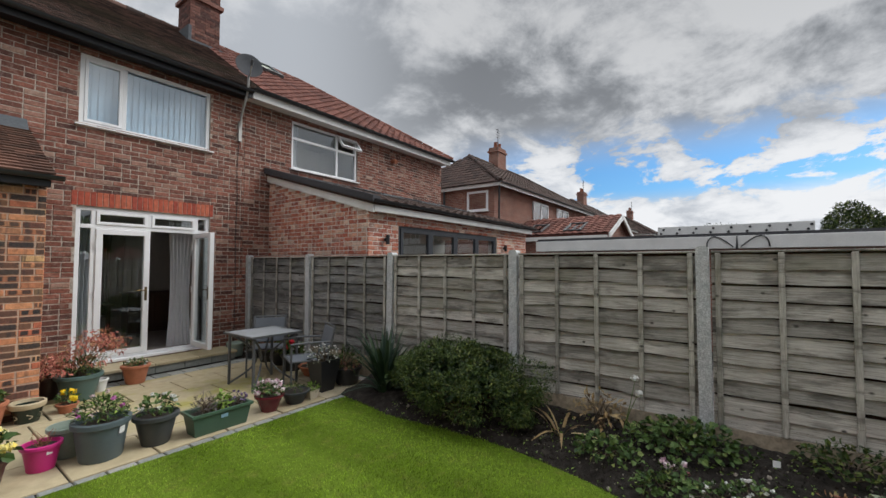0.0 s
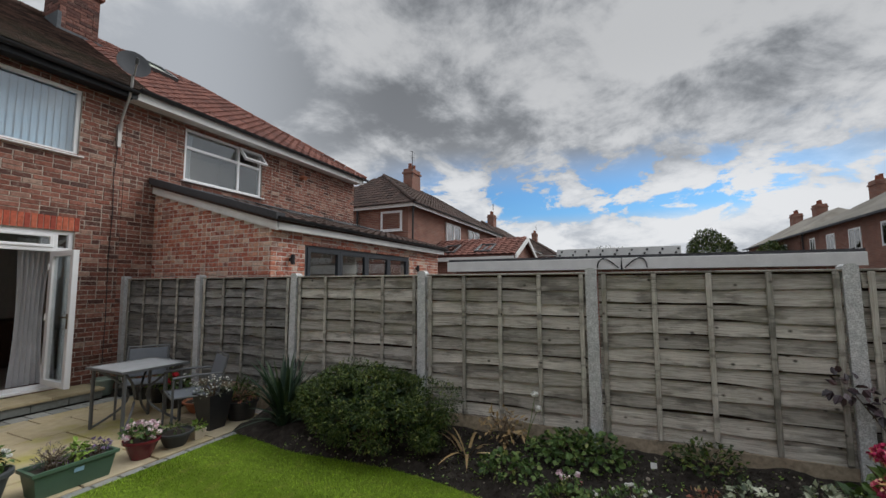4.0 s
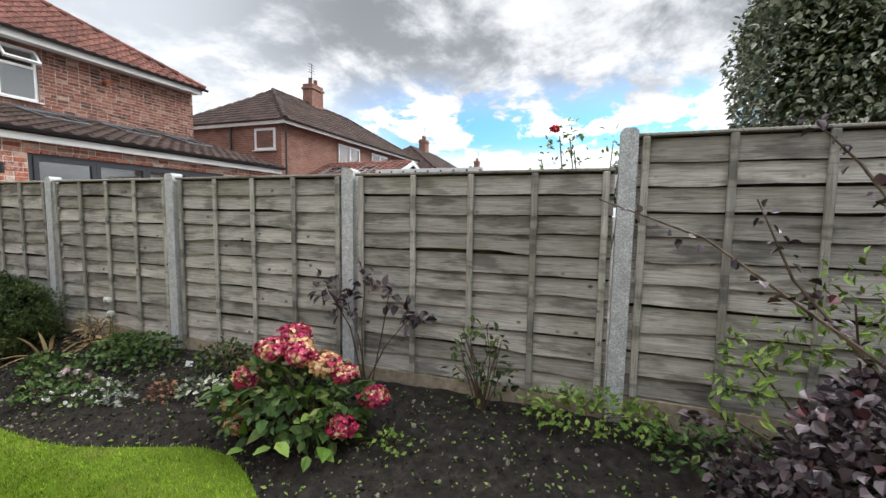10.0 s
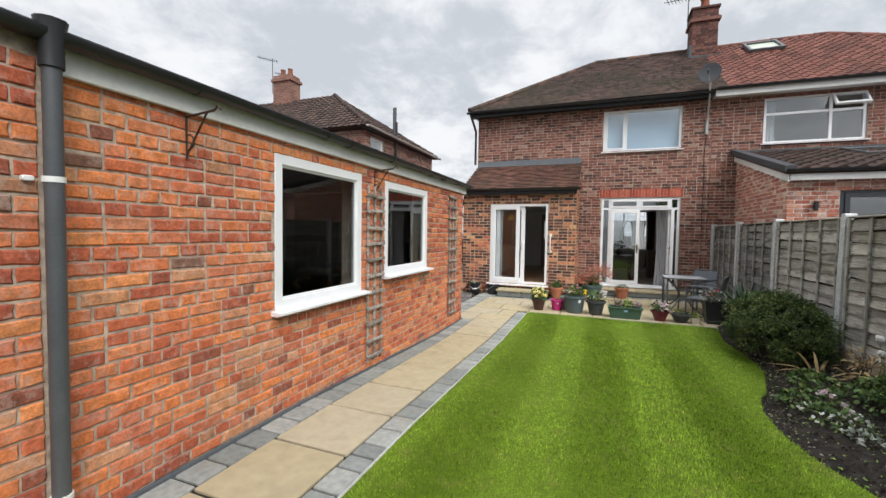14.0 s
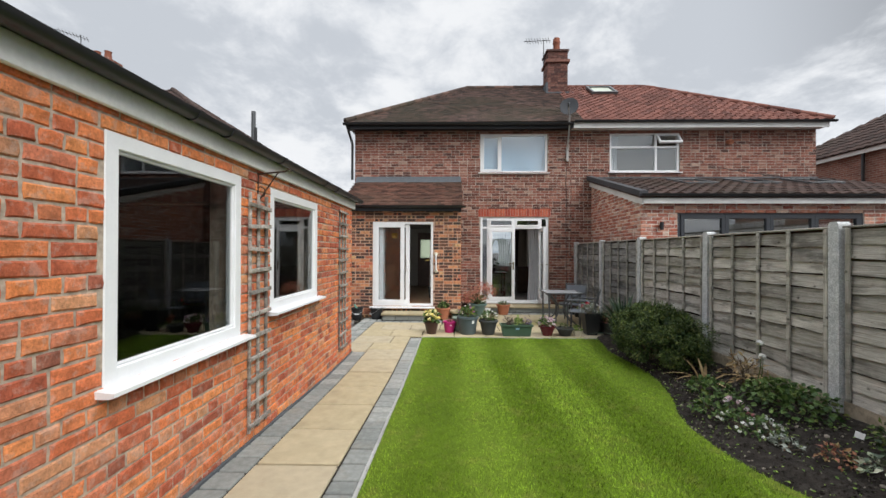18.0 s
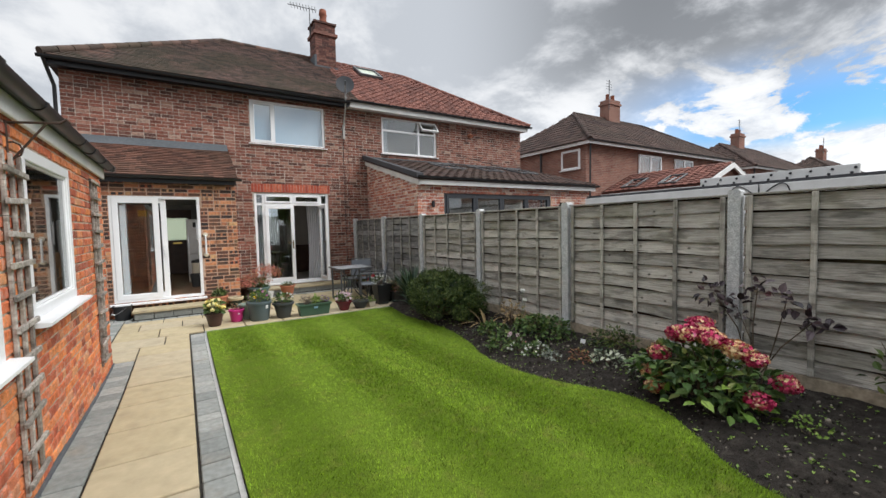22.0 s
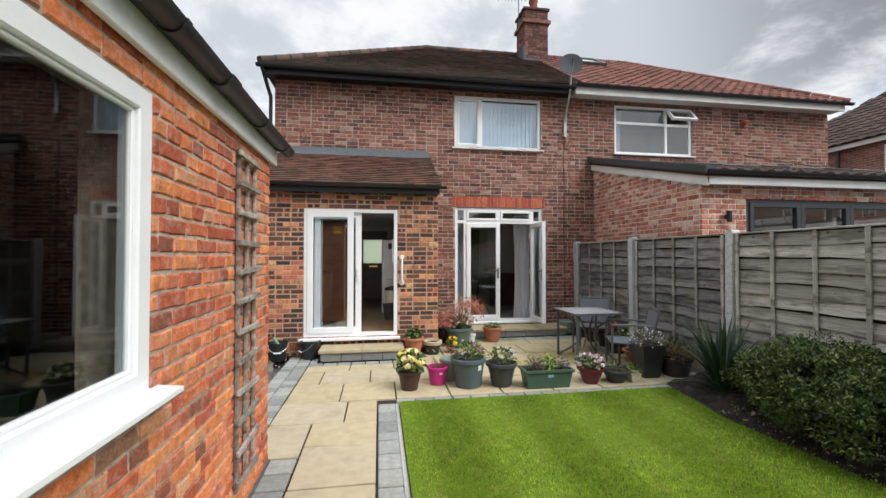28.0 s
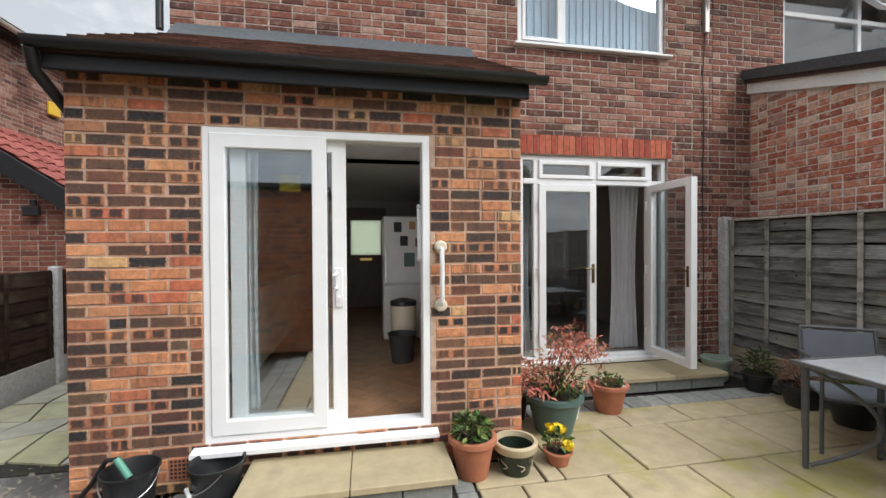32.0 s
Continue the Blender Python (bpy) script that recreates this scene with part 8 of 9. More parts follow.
dk = thing("dark_foliage_shrub", "dark purple-leaved shoots against the fence behind the hydrangea", "shrub")
dr_ = random.Random(207)
db = MB()
tp = [(4.05, -1.5, 0.95), (4.02, -1.85, 1.05), (4.0, -2.05, 0.95), (4.05, -2.2, 0.8), (4.02, -1.7, 0.85)]
stems(db, (4.02, -1.85, 0.2), tp, 0.007, dr_)
part("stem", db, M_STEM, dk)
dl = MB()
for t_ in tp:
    leaves(dl, leaf_points(dr_, 22, t_, (0.07, 0.12, 0.12), 0.2, False), 0.075, dr_, 0.6, 0.3, 0.2, 0.8, True)
part("foliage", dl, M_LEAF_PURPLE, dk)


def clump(name, label, x, y, rx, ry, h, n, size, material, seed, flowers=None, nf=0, fs=0.02, six=False, aspect=0.6, stem=6):
    t = thing(name, label, "plant")
    g = random.Random(seed)
    z = soil_at(x, y)
    if stem:
        stem_parts(t, (x, y, z - 0.02), [(x + g.uniform(-rx, rx) * 0.8, y + g.uniform(-ry, ry) * 0.8, z + h * g.uniform(0.4, 0.9)) for _ in range(stem)], 0.005, g, M_STEM)
    lb_ = MB()
    leaves(lb_, leaf_points(g, n, (x, y, z + h * 0.35), (rx, ry, h * 0.65), 0.3, True, 3), size, g, aspect, 0.3, 0.0, 0.8, six)
    part("foliage", lb_, material, t)
    if flowers:
        for p, d in leaf_points(g, nf, (x, y, z + h * 0.45), (rx, ry, h * 0.7), 0.85, True):
            fb = MB()
            florets(fb, tuple(p), fs, 14, fs * 0.7, g)
            part("flower", fb, flowers, t)
    return t


clump("cranesbill", "spreading bright green cranesbill leaves by the fence post", 3.85, 0.42, 0.26, 0.42, 0.26, 560, 0.046, M_LEAF_GREEN, 301, six=True, aspect=0.9)
clump("cranesbill", "low spreading green leaves in the bed", 3.5, 0.95, 0.20, 0.28, 0.15, 260, 0.042, M_LEAF_GREEN, 302, six=True, aspect=0.9)
clump("candytuft", "low green plant with small white flowers at the lawn edge", 3.25, 0.15, 0.16, 0.22, 0.12, 140, 0.04, M_LEAF_GREEN, 303, M_PETAL_WHITE, 14, 0.012)
clump("dusty_miller", "silver-grey leaved bedding plant", 3.32, -0.22, 0.10, 0.11, 0.10, 70, 0.04, M_LEAF_SILVER, 304)
clump("candytuft", "white-flowered low plant near the lawn edge", 3.32, -0.02, 0.12, 0.14, 0.14, 80, 0.04, M_LEAF_GREEN, 305, M_PETAL_WHITE, 16, 0.012)
clump("strawberry", "low light green leafy plant at the bed edge", 3.22, 0.5, 0.16, 0.2, 0.11, 150, 0.042, M_LEAF_GREEN, 306, six=True, aspect=0.8)
clump("sedum", "low grey-green plant at the bed edge", 3.55, -0.75, 0.15, 0.18, 0.13, 120, 0.045, M_LEAF_GREY, 307)
clump("bedding_plant", "fading reddish-brown bedding plant", 3.45, -0.5, 0.12, 0.14, 0.1, 90, 0.035, M_LEAF_ACER, 308)
clump("green_shrub", "small green shrub under the fence", 3.95, -0.55, 0.2, 0.28, 0.22, 300, 0.045, M_LEAF_HEDGE, 309)
clump("bedding_plant", "low leafy plant with a pink bloom", 3.42, 0.45, 0.1, 0.1, 0.13, 50, 0.05, M_LEAF_GREEN, 310, M_PETAL_PALE, 4, 0.022)
clump("columbine", "blue-green leafy plant beside the hydrangea", 3.56, -1.22, 0.2, 0.2, 0.22, 200, 0.05, M_LEAF_GREY, 311)
clump("dying_perennial", "bare brown stems with a few green leaves by the fence", 3.98, -2.75, 0.12, 0.22, 0.62, 90, 0.06, M_LEAF_HEDGE, 312, stem=22, six=True)
clump("ground_cover", "yellow-green ground cover at the foot of the concrete post", 3.98, -3.45, 0.18, 0.45, 0.26, 420, 0.045, M_LEAF_LIGHT, 313)
clump("ground_cover", "green ground cover under the purple shrub", 3.85, -4.05, 0.2, 0.35, 0.22, 300, 0.05, M_LEAF_GREEN, 314)
clump("weed", "small green weed seedlings in the soil", 3.45, -2.35, 0.12, 0.12, 0.1, 50, 0.035, M_LEAF_LIGHT, 315, stem=3)
clump("peony", "reddish-green leafy plant between shrub and fence", 3.95, 1.12, 0.15, 0.25, 0.36, 110, 0.08, M_LEAF_DRY, 316, aspect=0.35, stem=12)
dg = thing("dried_leaves", "pale dried sword leaves fallen over at the shrub's foot", "plant")
g_ = random.Random(317)
d_ = MB()
swords(d_, (3.72, 1.42, 0.06), 9, 0.5, 0.035, g_, 1.25, 0.85)
part("foliage", d_, M_LEAF_DRY, dg)
wr = thing("white_rose", "two white blooms on thin stems in front of the fence", "rose")
w_b = MB()
stems(w_b, (3.9, 0.95, 0.12), [(3.88, 0.80, 0.68), (3.9, 0.78, 0.56)], 0.005, g_)
part("stem", w_b, M_LEAF_GREEN, wr)
for z_ in (0.70, 0.57):
    f_ = MB()
    florets(f_, (3.88, 0.80 if z_ > 0.6 else 0.77, z_), 0.028, 40, 0.018, g_)
    part("bloom", f_, M_PETAL_WHITE, wr)
solo("plant_label", MB().cbox(-0.028, 0.028, -0.002, 0.002, 0, 0.14, 0.001).moved(pose(3.88, -0.17, 0.10, -14, 8, -60)), M_TAG_WHITE, "white plastic plant label stuck in the soil", "plant label")
solo("plant_label", MB().cbox(-0.03, 0.03, -0.002, 0.002, 0, 0.08, 0.001).moved(pose(3.46, 0.36, 0.09, -30, 0, -50)), M_TAG_PINK, "small pink plant label in the bed", "plant label")

# pebbles, clods and litter on the soil
sr = random.Random(401)
ps, cl, lf_ = MB(), MB(), MB()
ico = bmesh.new()
bmesh.ops.create_icosphere(ico, subdivisions=1, radius=1.0)
iv, if_ = [tuple(v.co) for v in ico.verts], [tuple(v.index for v in f.verts) for f in ico.faces]
ico.free()
for k in range(6500):
    y_ = sr.uniform(-5.2, 3.4)
    x_ = sr.uniform(lawn_right(y_) + 0.03, 4.12) if y_ > -4.3 else sr.uniform(1.2, 4.1)
    z_ = soil_at(x_, y_)
    s_ = sr.uniform(0.003, 0.013) * (2.0 if sr.random() < 0.06 else 1)
    m_ = Matrix.Translation((x_, y_, z_ + s_ * 0.2)) @ pose(0, 0, 0, sr.uniform(0, 180), sr.uniform(0, 180), 0) @ Matrix.Diagonal((s_, s_ * sr.uniform(0.6, 1), s_ * sr.uniform(0.5, 0.8), 1))
    (ps if sr.random() < 0.14 else cl).add([tuple(m_ @ Vector(p)) for p in iv], if_)
    if k % 3 == 0:
        leaves(lf_, [(Vector((x_, y_, z_ + 0.004)), Vector((sr.gauss(0, 1), sr.gauss(0, 1), 0.1)).normalized())], 0.03, sr, 0.45, 0.2, 0, 0.3)
solo("pebbles", ps, M_STONE, "small pale stones scattered on the soil", "pebbles", kind="stuff")
solo("soil_clods", cl, M_SOIL, "crumbs and clods of dark soil", "soil", kind="stuff")
solo("leaf_litter", lf_, M_LEAF_LIGHT, "small seedlings and fallen leaves on the soil", "leaf litter", kind="stuff")
solo("flat_stone", MB().cbox(-0.055, 0.055, -0.04, 0.04, 0, 0.035, 0.01).moved(pose(3.05, -3.50, soil_at(3.05, -3.50), 8, -6, 25)), M_POT_CREAM, "pale flat stone lying on the soil", "stone")

# ---- grass blades ----
def grass():
    r = np.random.default_rng(5)
    n = 260000
    y = r.uniform(-4.95, 4.15, n)
    lut_y = np.linspace(-5.0, 4.2, 400)
    lut_x = np.array([max(lawn_right(float(q)), 0.3) for q in lut_y])
    x1 = np.interp(y, lut_y, lut_x)
    x = 0.24 + (3.52 - 0.24) * r.random(n)
    keep = x < x1 + 0.02 * r.random(n)
    x, y = x[keep], y[keep]
    k = len(x)
    z = np.array([rise(float(q)) for q in y]) + 0.004
    lean = np.where(np.sin(6.9 * x) > 0, 1.0, -1.0)
    a = r.uniform(0, 2 * np.pi, k)
    h = r.uniform(0.014, 0.032, k)
    w = r.uniform(0.0016, 0.003, k)
    b0 = np.stack([x - np.cos(a) * w, y - np.sin(a) * w, z], 1)
    b1 = np.stack([x + np.cos(a) * w, y + np.sin(a) * w, z], 1)
    tip = np.stack([x + r.normal(0, 0.009, k), y + lean * 0.005 + r.normal(0, 0.008, k), z + h], 1)
    v = np.stack([b0, b1, tip], 1).reshape(-1, 3)
    me = bpy.data.meshes.new("grass")
    me.vertices.add(len(v))
    me.vertices.foreach_set("co", v.ravel())
    me.loops.add(3 * k)
    me.loops.foreach_set("vertex_index", np.arange(3 * k))
    me.polygons.add(k)
    me.polygons.foreach_set("loop_start", np.arange(0, 3 * k, 3))
    me.materials.append(M_BLADE)
    me.update(calc_edges=True)
    tagged(part("grass", me, None, lawn), kind="stuff")


grass()

# ---- pots ----
def pot(name, label, x, y, r, rb, h, material, z=0.0, rim=0.02, seg=28, soil=True, group="patio pots"):
    p = thing(name, label, "plant pot", group)
    prof = [(rb * 0.97, 0), (rb, 0.008), (rb + (r - rb) * 0.86, h * 0.84), (r + rim * 0.3, h * 0.85), (r + rim * 0.5, h * 0.87), (r + rim * 0.5, h * 0.985), (r + rim * 0.2, h), (r - rim * 0.5, h), (r - rim * 0.7, h * 0.9), (r * 0.86, h * 0.84)]
    part("pot", MB().lathe(prof, seg, (x, y, z), cap=False).lathe([(rb * 0.97, 0.001), (rb * 0.5, 0.001)], seg, (x, y, z)), material, p, smooth=35)
    if soil:
        part("soil", MB().lathe([(r * 0.9, h * 0.85), (r * 0.5, h * 0.88), (0.005, h * 0.89)], seg, (x, y, z)), M_SOIL_POT, p, smooth=60)
    else:
        part("inside", MB().lathe([(r * 0.86, h * 0.84), (rb * 0.93, 0.02), (0.004, 0.02)], seg, (x, y, z), cap=False), material, p, smooth=60)
    return p


def planting(p, x, y, z, rx, h, n, size, material, seed, flowers=None, nf=0, fs=0.02, aspect=0.5, six=False, ns=8, petals=16):
    g = random.Random(seed)
    stem_parts(p, (x, y, z), [(x + g.uniform(-rx, rx) * 0.8, y + g.uniform(-rx, rx) * 0.8, z + h * g.uniform(0.4, 0.95)) for _ in range(ns)], 0.004, g, M_STEM)
    lb_ = MB()
    leaves(lb_, leaf_points(g, n, (x, y, z + h * 0.4), (rx, rx, h * 0.6), 0.25, True, 5), size, g, aspect, 0.3, 0, 0.8, six)
    part("foliage", lb_, material, p)
    if flowers:
        for p_, d in leaf_points(g, nf, (x, y, z + h * 0.5), (rx, rx, h * 0.62), 0.85, True):
            fb = MB()
            florets(fb, tuple(p_), fs, petals, fs * 0.75, g)
            part("flower", fb, flowers, p)


p = pot("flower_pot", "brown pot of pale yellow begonias at the lawn edge", 0.38, 4.60, 0.14, 0.095, 0.22, M_POT_BROWN)
planting(p, 0.38, 4.60, 0.2, 0.15, 0.22, 90, 0.075, M_LEAF_GREEN, 501, M_PETAL_YELLOW, 15, 0.034, 0.8, True, petals=26)
p = pot("flower_pot", "magenta plastic pot with dry brown stalks", 0.73, 4.75, 0.125, 0.09, 0.215, M_POT_MAGENTA)
g5 = random.Random(502)
sbx = MB()
stems(sbx, (0.73, 4.75, 0.18), [(0.73 + g5.uniform(-0.09, 0.09), 4.75 + g5.uniform(-0.09, 0.09), g5.uniform(0.24, 0.33)) for _ in range(22)], 0.003, g5)
part("dry_stalks", sbx, M_LEAF_ACER, p)
part("label", MB().cbox(-0.02, 0.02, -0.001, 0.001, -0.012, 0.012, 0.0005).moved(pose(0.76, 4.64, 0.15, 0, 0, 20)), M_TAG_WHITE, p)
pot("flower_pot", "empty pale sage-green plastic pot", 0.92, 4.90, 0.135, 0.10, 0.27, M_POT_SAGE, soil=False)
p = pot("flower_pot", "large slate-blue plastic pot with mauve and white daisies", 1.09, 4.62, 0.20, 0.155, 0.34, M_POT_SLATE, rim=0.03)
planting(p, 1.09, 4.62, 0.32, 0.18, 0.2, 420, 0.05, M_LEAF_GREEN, 503, M_PETAL_MAUVE, 5, 0.019, 0.3)
planting(p, 1.09, 4.62, 0.32, 0.16, 0.22, 60, 0.05, M_LEAF_LIGHT, 504, M_PETAL_PALE, 5, 0.016, 0.3)
part("label", MB().cbox(-0.025, 0.025, -0.001, 0.001, -0.03, 0.03, 0.0005).moved(pose(1.19, 4.45, 0.25, 8, 0, 30)), M_TAG_WHITE, p, "torn white label")
p = pot("flower_pot", "charcoal plastic pot with a straggly white-flowered plant", 1.49, 4.57, 0.175, 0.115, 0.28, M_POT_CHARCOAL, rim=0.035)
planting(p, 1.49, 4.57, 0.25, 0.17, 0.2, 110, 0.05, M_LEAF_GREEN, 505, M_PETAL_WHITE, 9, 0.016, 0.7, True, 14)
tro = thing("trough_planter", "dark green plastic trough with lavender and herbs", "planter", "patio pots")


def tapered(x0, x1, y0, y1, z0, z1, t, wall=0.012):
    v = []
    for z, e in ((z0, t), (z1, 0.0)):
        v += [(x0 + e, y0 + e, z), (x1 - e, y0 + e, z), (x1 - e, y1 - e, z), (x0 + e, y1 - e, z)]
    v += [(x0 + wall, y0 + wall, z1), (x1 - wall, y0 + wall, z1), (x1 - wall, y1 - wall, z1), (x0 + wall, y1 - wall, z1)]
    zi = z1 - 0.05
    v += [(x0 + wall * 1.5, y0 + wall * 1.5, zi), (x1 - wall * 1.5, y0 + wall * 1.5, zi), (x1 - wall * 1.5, y1 - wall * 1.5, zi), (x0 + wall * 1.5, y1 - wall * 1.5, zi)]
    f = [(3, 2, 1, 0)]
    for k in (0, 4, 8):
        f += [(k + i, k + (i + 1) % 4, k + 4 + (i + 1) % 4, k + 4 + i) for i in range(4)]
    return MB().add(v, f)


part("trough", tapered(1.72, 2.30, 4.33, 4.58, 0.0, 0.22, 0.035), M_POT_GREEN, tro)
part("rim", frame_ring(MB(), 1.705, 2.315, 4.315, 4.595, 0.022, 0.19, 0.222).moved(Matrix(((1, 0, 0, 0), (0, 0, 1, 0), (0, 1, 0, 0), (0, 0, 0, 1)))), M_POT_GREEN, tro)
part("soil", MB().box(1.735, 2.285, 4.345, 4.565, 0.16, 0.185), M_SOIL_POT, tro)
part("label", MB().cbox(-0.035, 0.035, -0.001, 0.001, -0.018, 0.018, 0.0005).moved(pose(2.02, 4.335, 0.15, 8)), M_TAG_BLUE, tro)
planting(tro, 1.87, 4.45, 0.18, 0.12, 0.2, 260, 0.035, M_LEAF_LAVENDER, 506, None, 0, 0, 0.2, ns=40)
planting(tro, 2.05, 4.45, 0.18, 0.08, 0.17, 90, 0.05, M_LEAF_LIGHT, 507, None, 0, 0, 0.6, True)
planting(tro, 2.20, 4.45, 0.18, 0.1, 0.14, 160, 0.03, M_LEAF_LAVENDER, 508, M_PETAL_PURPLE, 10, 0.012, 0.2, ns=24)
p = pot("flower_pot", "oxblood glazed bowl with pale pink busy lizzies", 2.61, 4.50, 0.155, 0.09, 0.185, M_POT_RED)
planting(p, 2.61, 4.50, 0.16, 0.16, 0.17, 150, 0.05, M_LEAF_GREEN, 509, M_PETAL_PALE, 22, 0.024, 0.6, True, petals=12)
p = pot("flower_pot", "shallow black plastic bowl with sparse plants", 2.95, 4.50, 0.165, 0.10, 0.15, M_POT_CHARCOAL)
planting(p, 2.95, 4.50, 0.13, 0.1, 0.1, 60, 0.05, M_LEAF_HEDGE, 510)
sq = thing("square_pot", "small cream square pot with a yellow-green plant", "plant pot", "patio pots")
part("pot", tapered(3.10, 3.24, 4.40, 4.54, 0.0, 0.11, 0.02), M_CREAM, sq)
planting(sq, 3.17, 4.47, 0.09, 0.07, 0.1, 50, 0.05, M_LEAF_LIGHT, 511, six=True)
tp_ = thing("tall_planter", "tall square black tapered planter with tiny white flowers", "planter", "patio pots")
part("planter", tapered(3.32, 3.64, 4.48, 4.80, 0.0, 0.42, 0.06), M_BLACK_PLASTIC, tp_)
part("soil", MB().box(3.34, 3.62, 4.50, 4.78, 0.34, 0.375), M_SOIL_POT, tp_)
planting(tp_, 3.45, 4.62, 0.36, 0.22, 0.26, 260, 0.03, M_LEAF_GREY, 512, M_PETAL_WHITE, 60, 0.009, 0.3, ns=30, petals=7)
p = pot("flower_pot", "round black plastic pot standing behind the planter", 3.72, 4.86, 0.15, 0.11, 0.36, M_BLACK_PLASTIC)
p = pot("flower_pot", "wide black plastic pot with reddish grass and green shoots", 3.88, 4.62, 0.20, 0.15, 0.24, M_BLACK_PLASTIC)
planting(p, 3.88, 4.62, 0.21, 0.2, 0.26, 240, 0.09, M_LEAF_HEDGE, 513, None, 0, 0, 0.15, ns=20)
planting(p, 3.84, 4.56, 0.21, 0.15, 0.14, 90, 0.07, M_LEAF_ACER, 514, None, 0, 0, 0.2)
# by the doors
p = pot("flower_pot", "terracotta plastic pot with green leafy weeds beside the step", 0.57, 6.28, 0.15, 0.105, 0.27, M_TERRACOTTA, rim=0.03)
planting(p, 0.57, 6.28, 0.24, 0.13, 0.15, 200, 0.05, M_LEAF_GREEN, 515, None, 0, 0, 0.55, True, 14)
p = pot("glazed_pot", "empty dark glazed pot with cream rim and leaf pattern", 0.87, 6.27, 0.14, 0.10, 0.21, M_POT_GLAZE, soil=False)
part("rim_band", MB().lathe([(0.143, 0.155), (0.150, 0.165), (0.153, 0.205), (0.145, 0.214), (0.128, 0.213), (0.12, 0.17), (0.11, 0.10)], 28, (0.87, 6.27, 0), cap=False), M_POT_CREAM, p, "cream glazed rim", smooth=40)
for i in range(6):
    a_ = i * math.pi / 3 + 0.5
    lb_ = MB().tube([(0.115 * math.cos(a_ + 0.25 * math.sin(k * 0.7)), 0.115 * math.sin(a_ + 0.25 * math.sin(k * 0.7)), 0.05 + 0.008 * k) for k in range(10)], 0.004, 5)
    part("leaf_motif", lb_.moved(Matrix.Translation((0.87, 6.27, 0))), M_POT_CREAM, p)
p = pot("flower_pot", "small terracotta bowl with a yellow pansy", 1.20, 6.30, 0.095, 0.07, 0.10, M_TERRACOTTA)
planting(p, 1.20, 6.30, 0.09, 0.09, 0.16, 70, 0.045, M_LEAF_GREEN, 516, M_PETAL_GOLD, 4, 0.035, 0.6, True, petals=24)
p = pot("flower_pot", "large grey-green plastic pot with a red-leaved Japanese maple", 1.40, 6.78, 0.225, 0.15, 0.32, M_POT_TEAL, rim=0.035)
planting(p, 1.42, 6.74, 0.29, 0.19, 0.24, 320, 0.06, M_LEAF_GREEN, 517, None, 0, 0, 0.3, ns=14)
ag = random.Random(518)
at_, al = MB(), MB()
for _ in range(24):
    tip = (1.38 + ag.uniform(-0.42, 0.42), 6.8 + ag.uniform(-0.28, 0.25), ag.uniform(0.42, 0.82))
    stems(at_, (1.40, 6.80, 0.28), [tip], 0.006, ag)
    leaves(al, leaf_points(ag, 46, tip, (0.14, 0.12, 0.07), 0.15, False), 0.058, ag, 0.28, 0.2, 0.4, 0.9)
part("branch", at_, M_STEM, p)
part("maple_foliage", al, M_LEAF_MAPLE, p, "pinkish red lacy leaves")
p = pot("flower_pot", "terracotta pot with a small white-flowered plant by the door step", 2.08, 7.06, 0.165, 0.115, 0.26, M_TERRACOTTA, rim=0.03)
planting(p, 2.08, 7.06, 0.22, 0.15, 0.1, 130, 0.045, M_LEAF_GREEN, 519, M_PETAL_WHITE, 6, 0.012, 0.5, ns=14)
p = pot("flower_pot", "brown pot with reddish foliage tucked by the wall", 1.17, 7.08, 0.13, 0.09, 0.28, M_POT_BROWN)
planting(p, 1.17, 7.08, 0.24, 0.17, 0.3, 170, 0.06, M_LEAF_ACER, 520, None, 0, 0, 0.4, ns=12)
p = pot("decorated_pot", "small white patterned pot beside the maple", 1.66, 6.98, 0.085, 0.06, 0.16, M_TAG_WHITE, soil=False)
pot("flower_pot", "pale sage-green pot by the fence and door step", 3.80, 7.62, 0.15, 0.115, 0.25, M_POT_SAGE, soil=False)
for k, (x_, y_, r_, h_, mt, sd_) in enumerate(((3.92, 7.22, 0.14, 0.18, M_LEAF_HEDGE, 521), (3.95, 6.80, 0.17, 0.2, M_LEAF_ACER, 522), (3.95, 6.38, 0.17, 0.22, M_LEAF_LIGHT, 523))):
    p = pot("flower_pot", "black plastic pot with grassy plants along the fence", x_, y_, r_, r_ * 0.75, h_, M_BLACK_PLASTIC)
    planting(p, x_, y_, h_ * 0.85, r_ * 0.9, 0.26, 150, 0.10, mt, sd_, None, 0, 0, 0.14, ns=16)
p = pot("flower_pot", "black pot with red geranium and white flowers by the fence", 3.85, 5.92, 0.17, 0.13, 0.26, M_BLACK_PLASTIC)
planting(p, 3.85, 5.92, 0.22, 0.17, 0.2, 140, 0.065, M_LEAF_GREEN, 524, M_PETAL_RED, 4, 0.04, 0.8, True, petals=26)
planting(p, 3.92, 5.80, 0.22, 0.12, 0.22, 40, 0.04, M_LEAF_GREEN, 525, M_PETAL_WHITE, 9, 0.014, 0.5)
p = pot("bowl_planter", "wide brown terracotta bowl under the chair", 3.88, 5.40, 0.22, 0.14, 0.15, M_TERRACOTTA)
planting(p, 3.88, 5.40, 0.13, 0.16, 0.07, 60, 0.04, M_LEAF_GREY, 526, M_PETAL_WHITE, 6, 0.01)

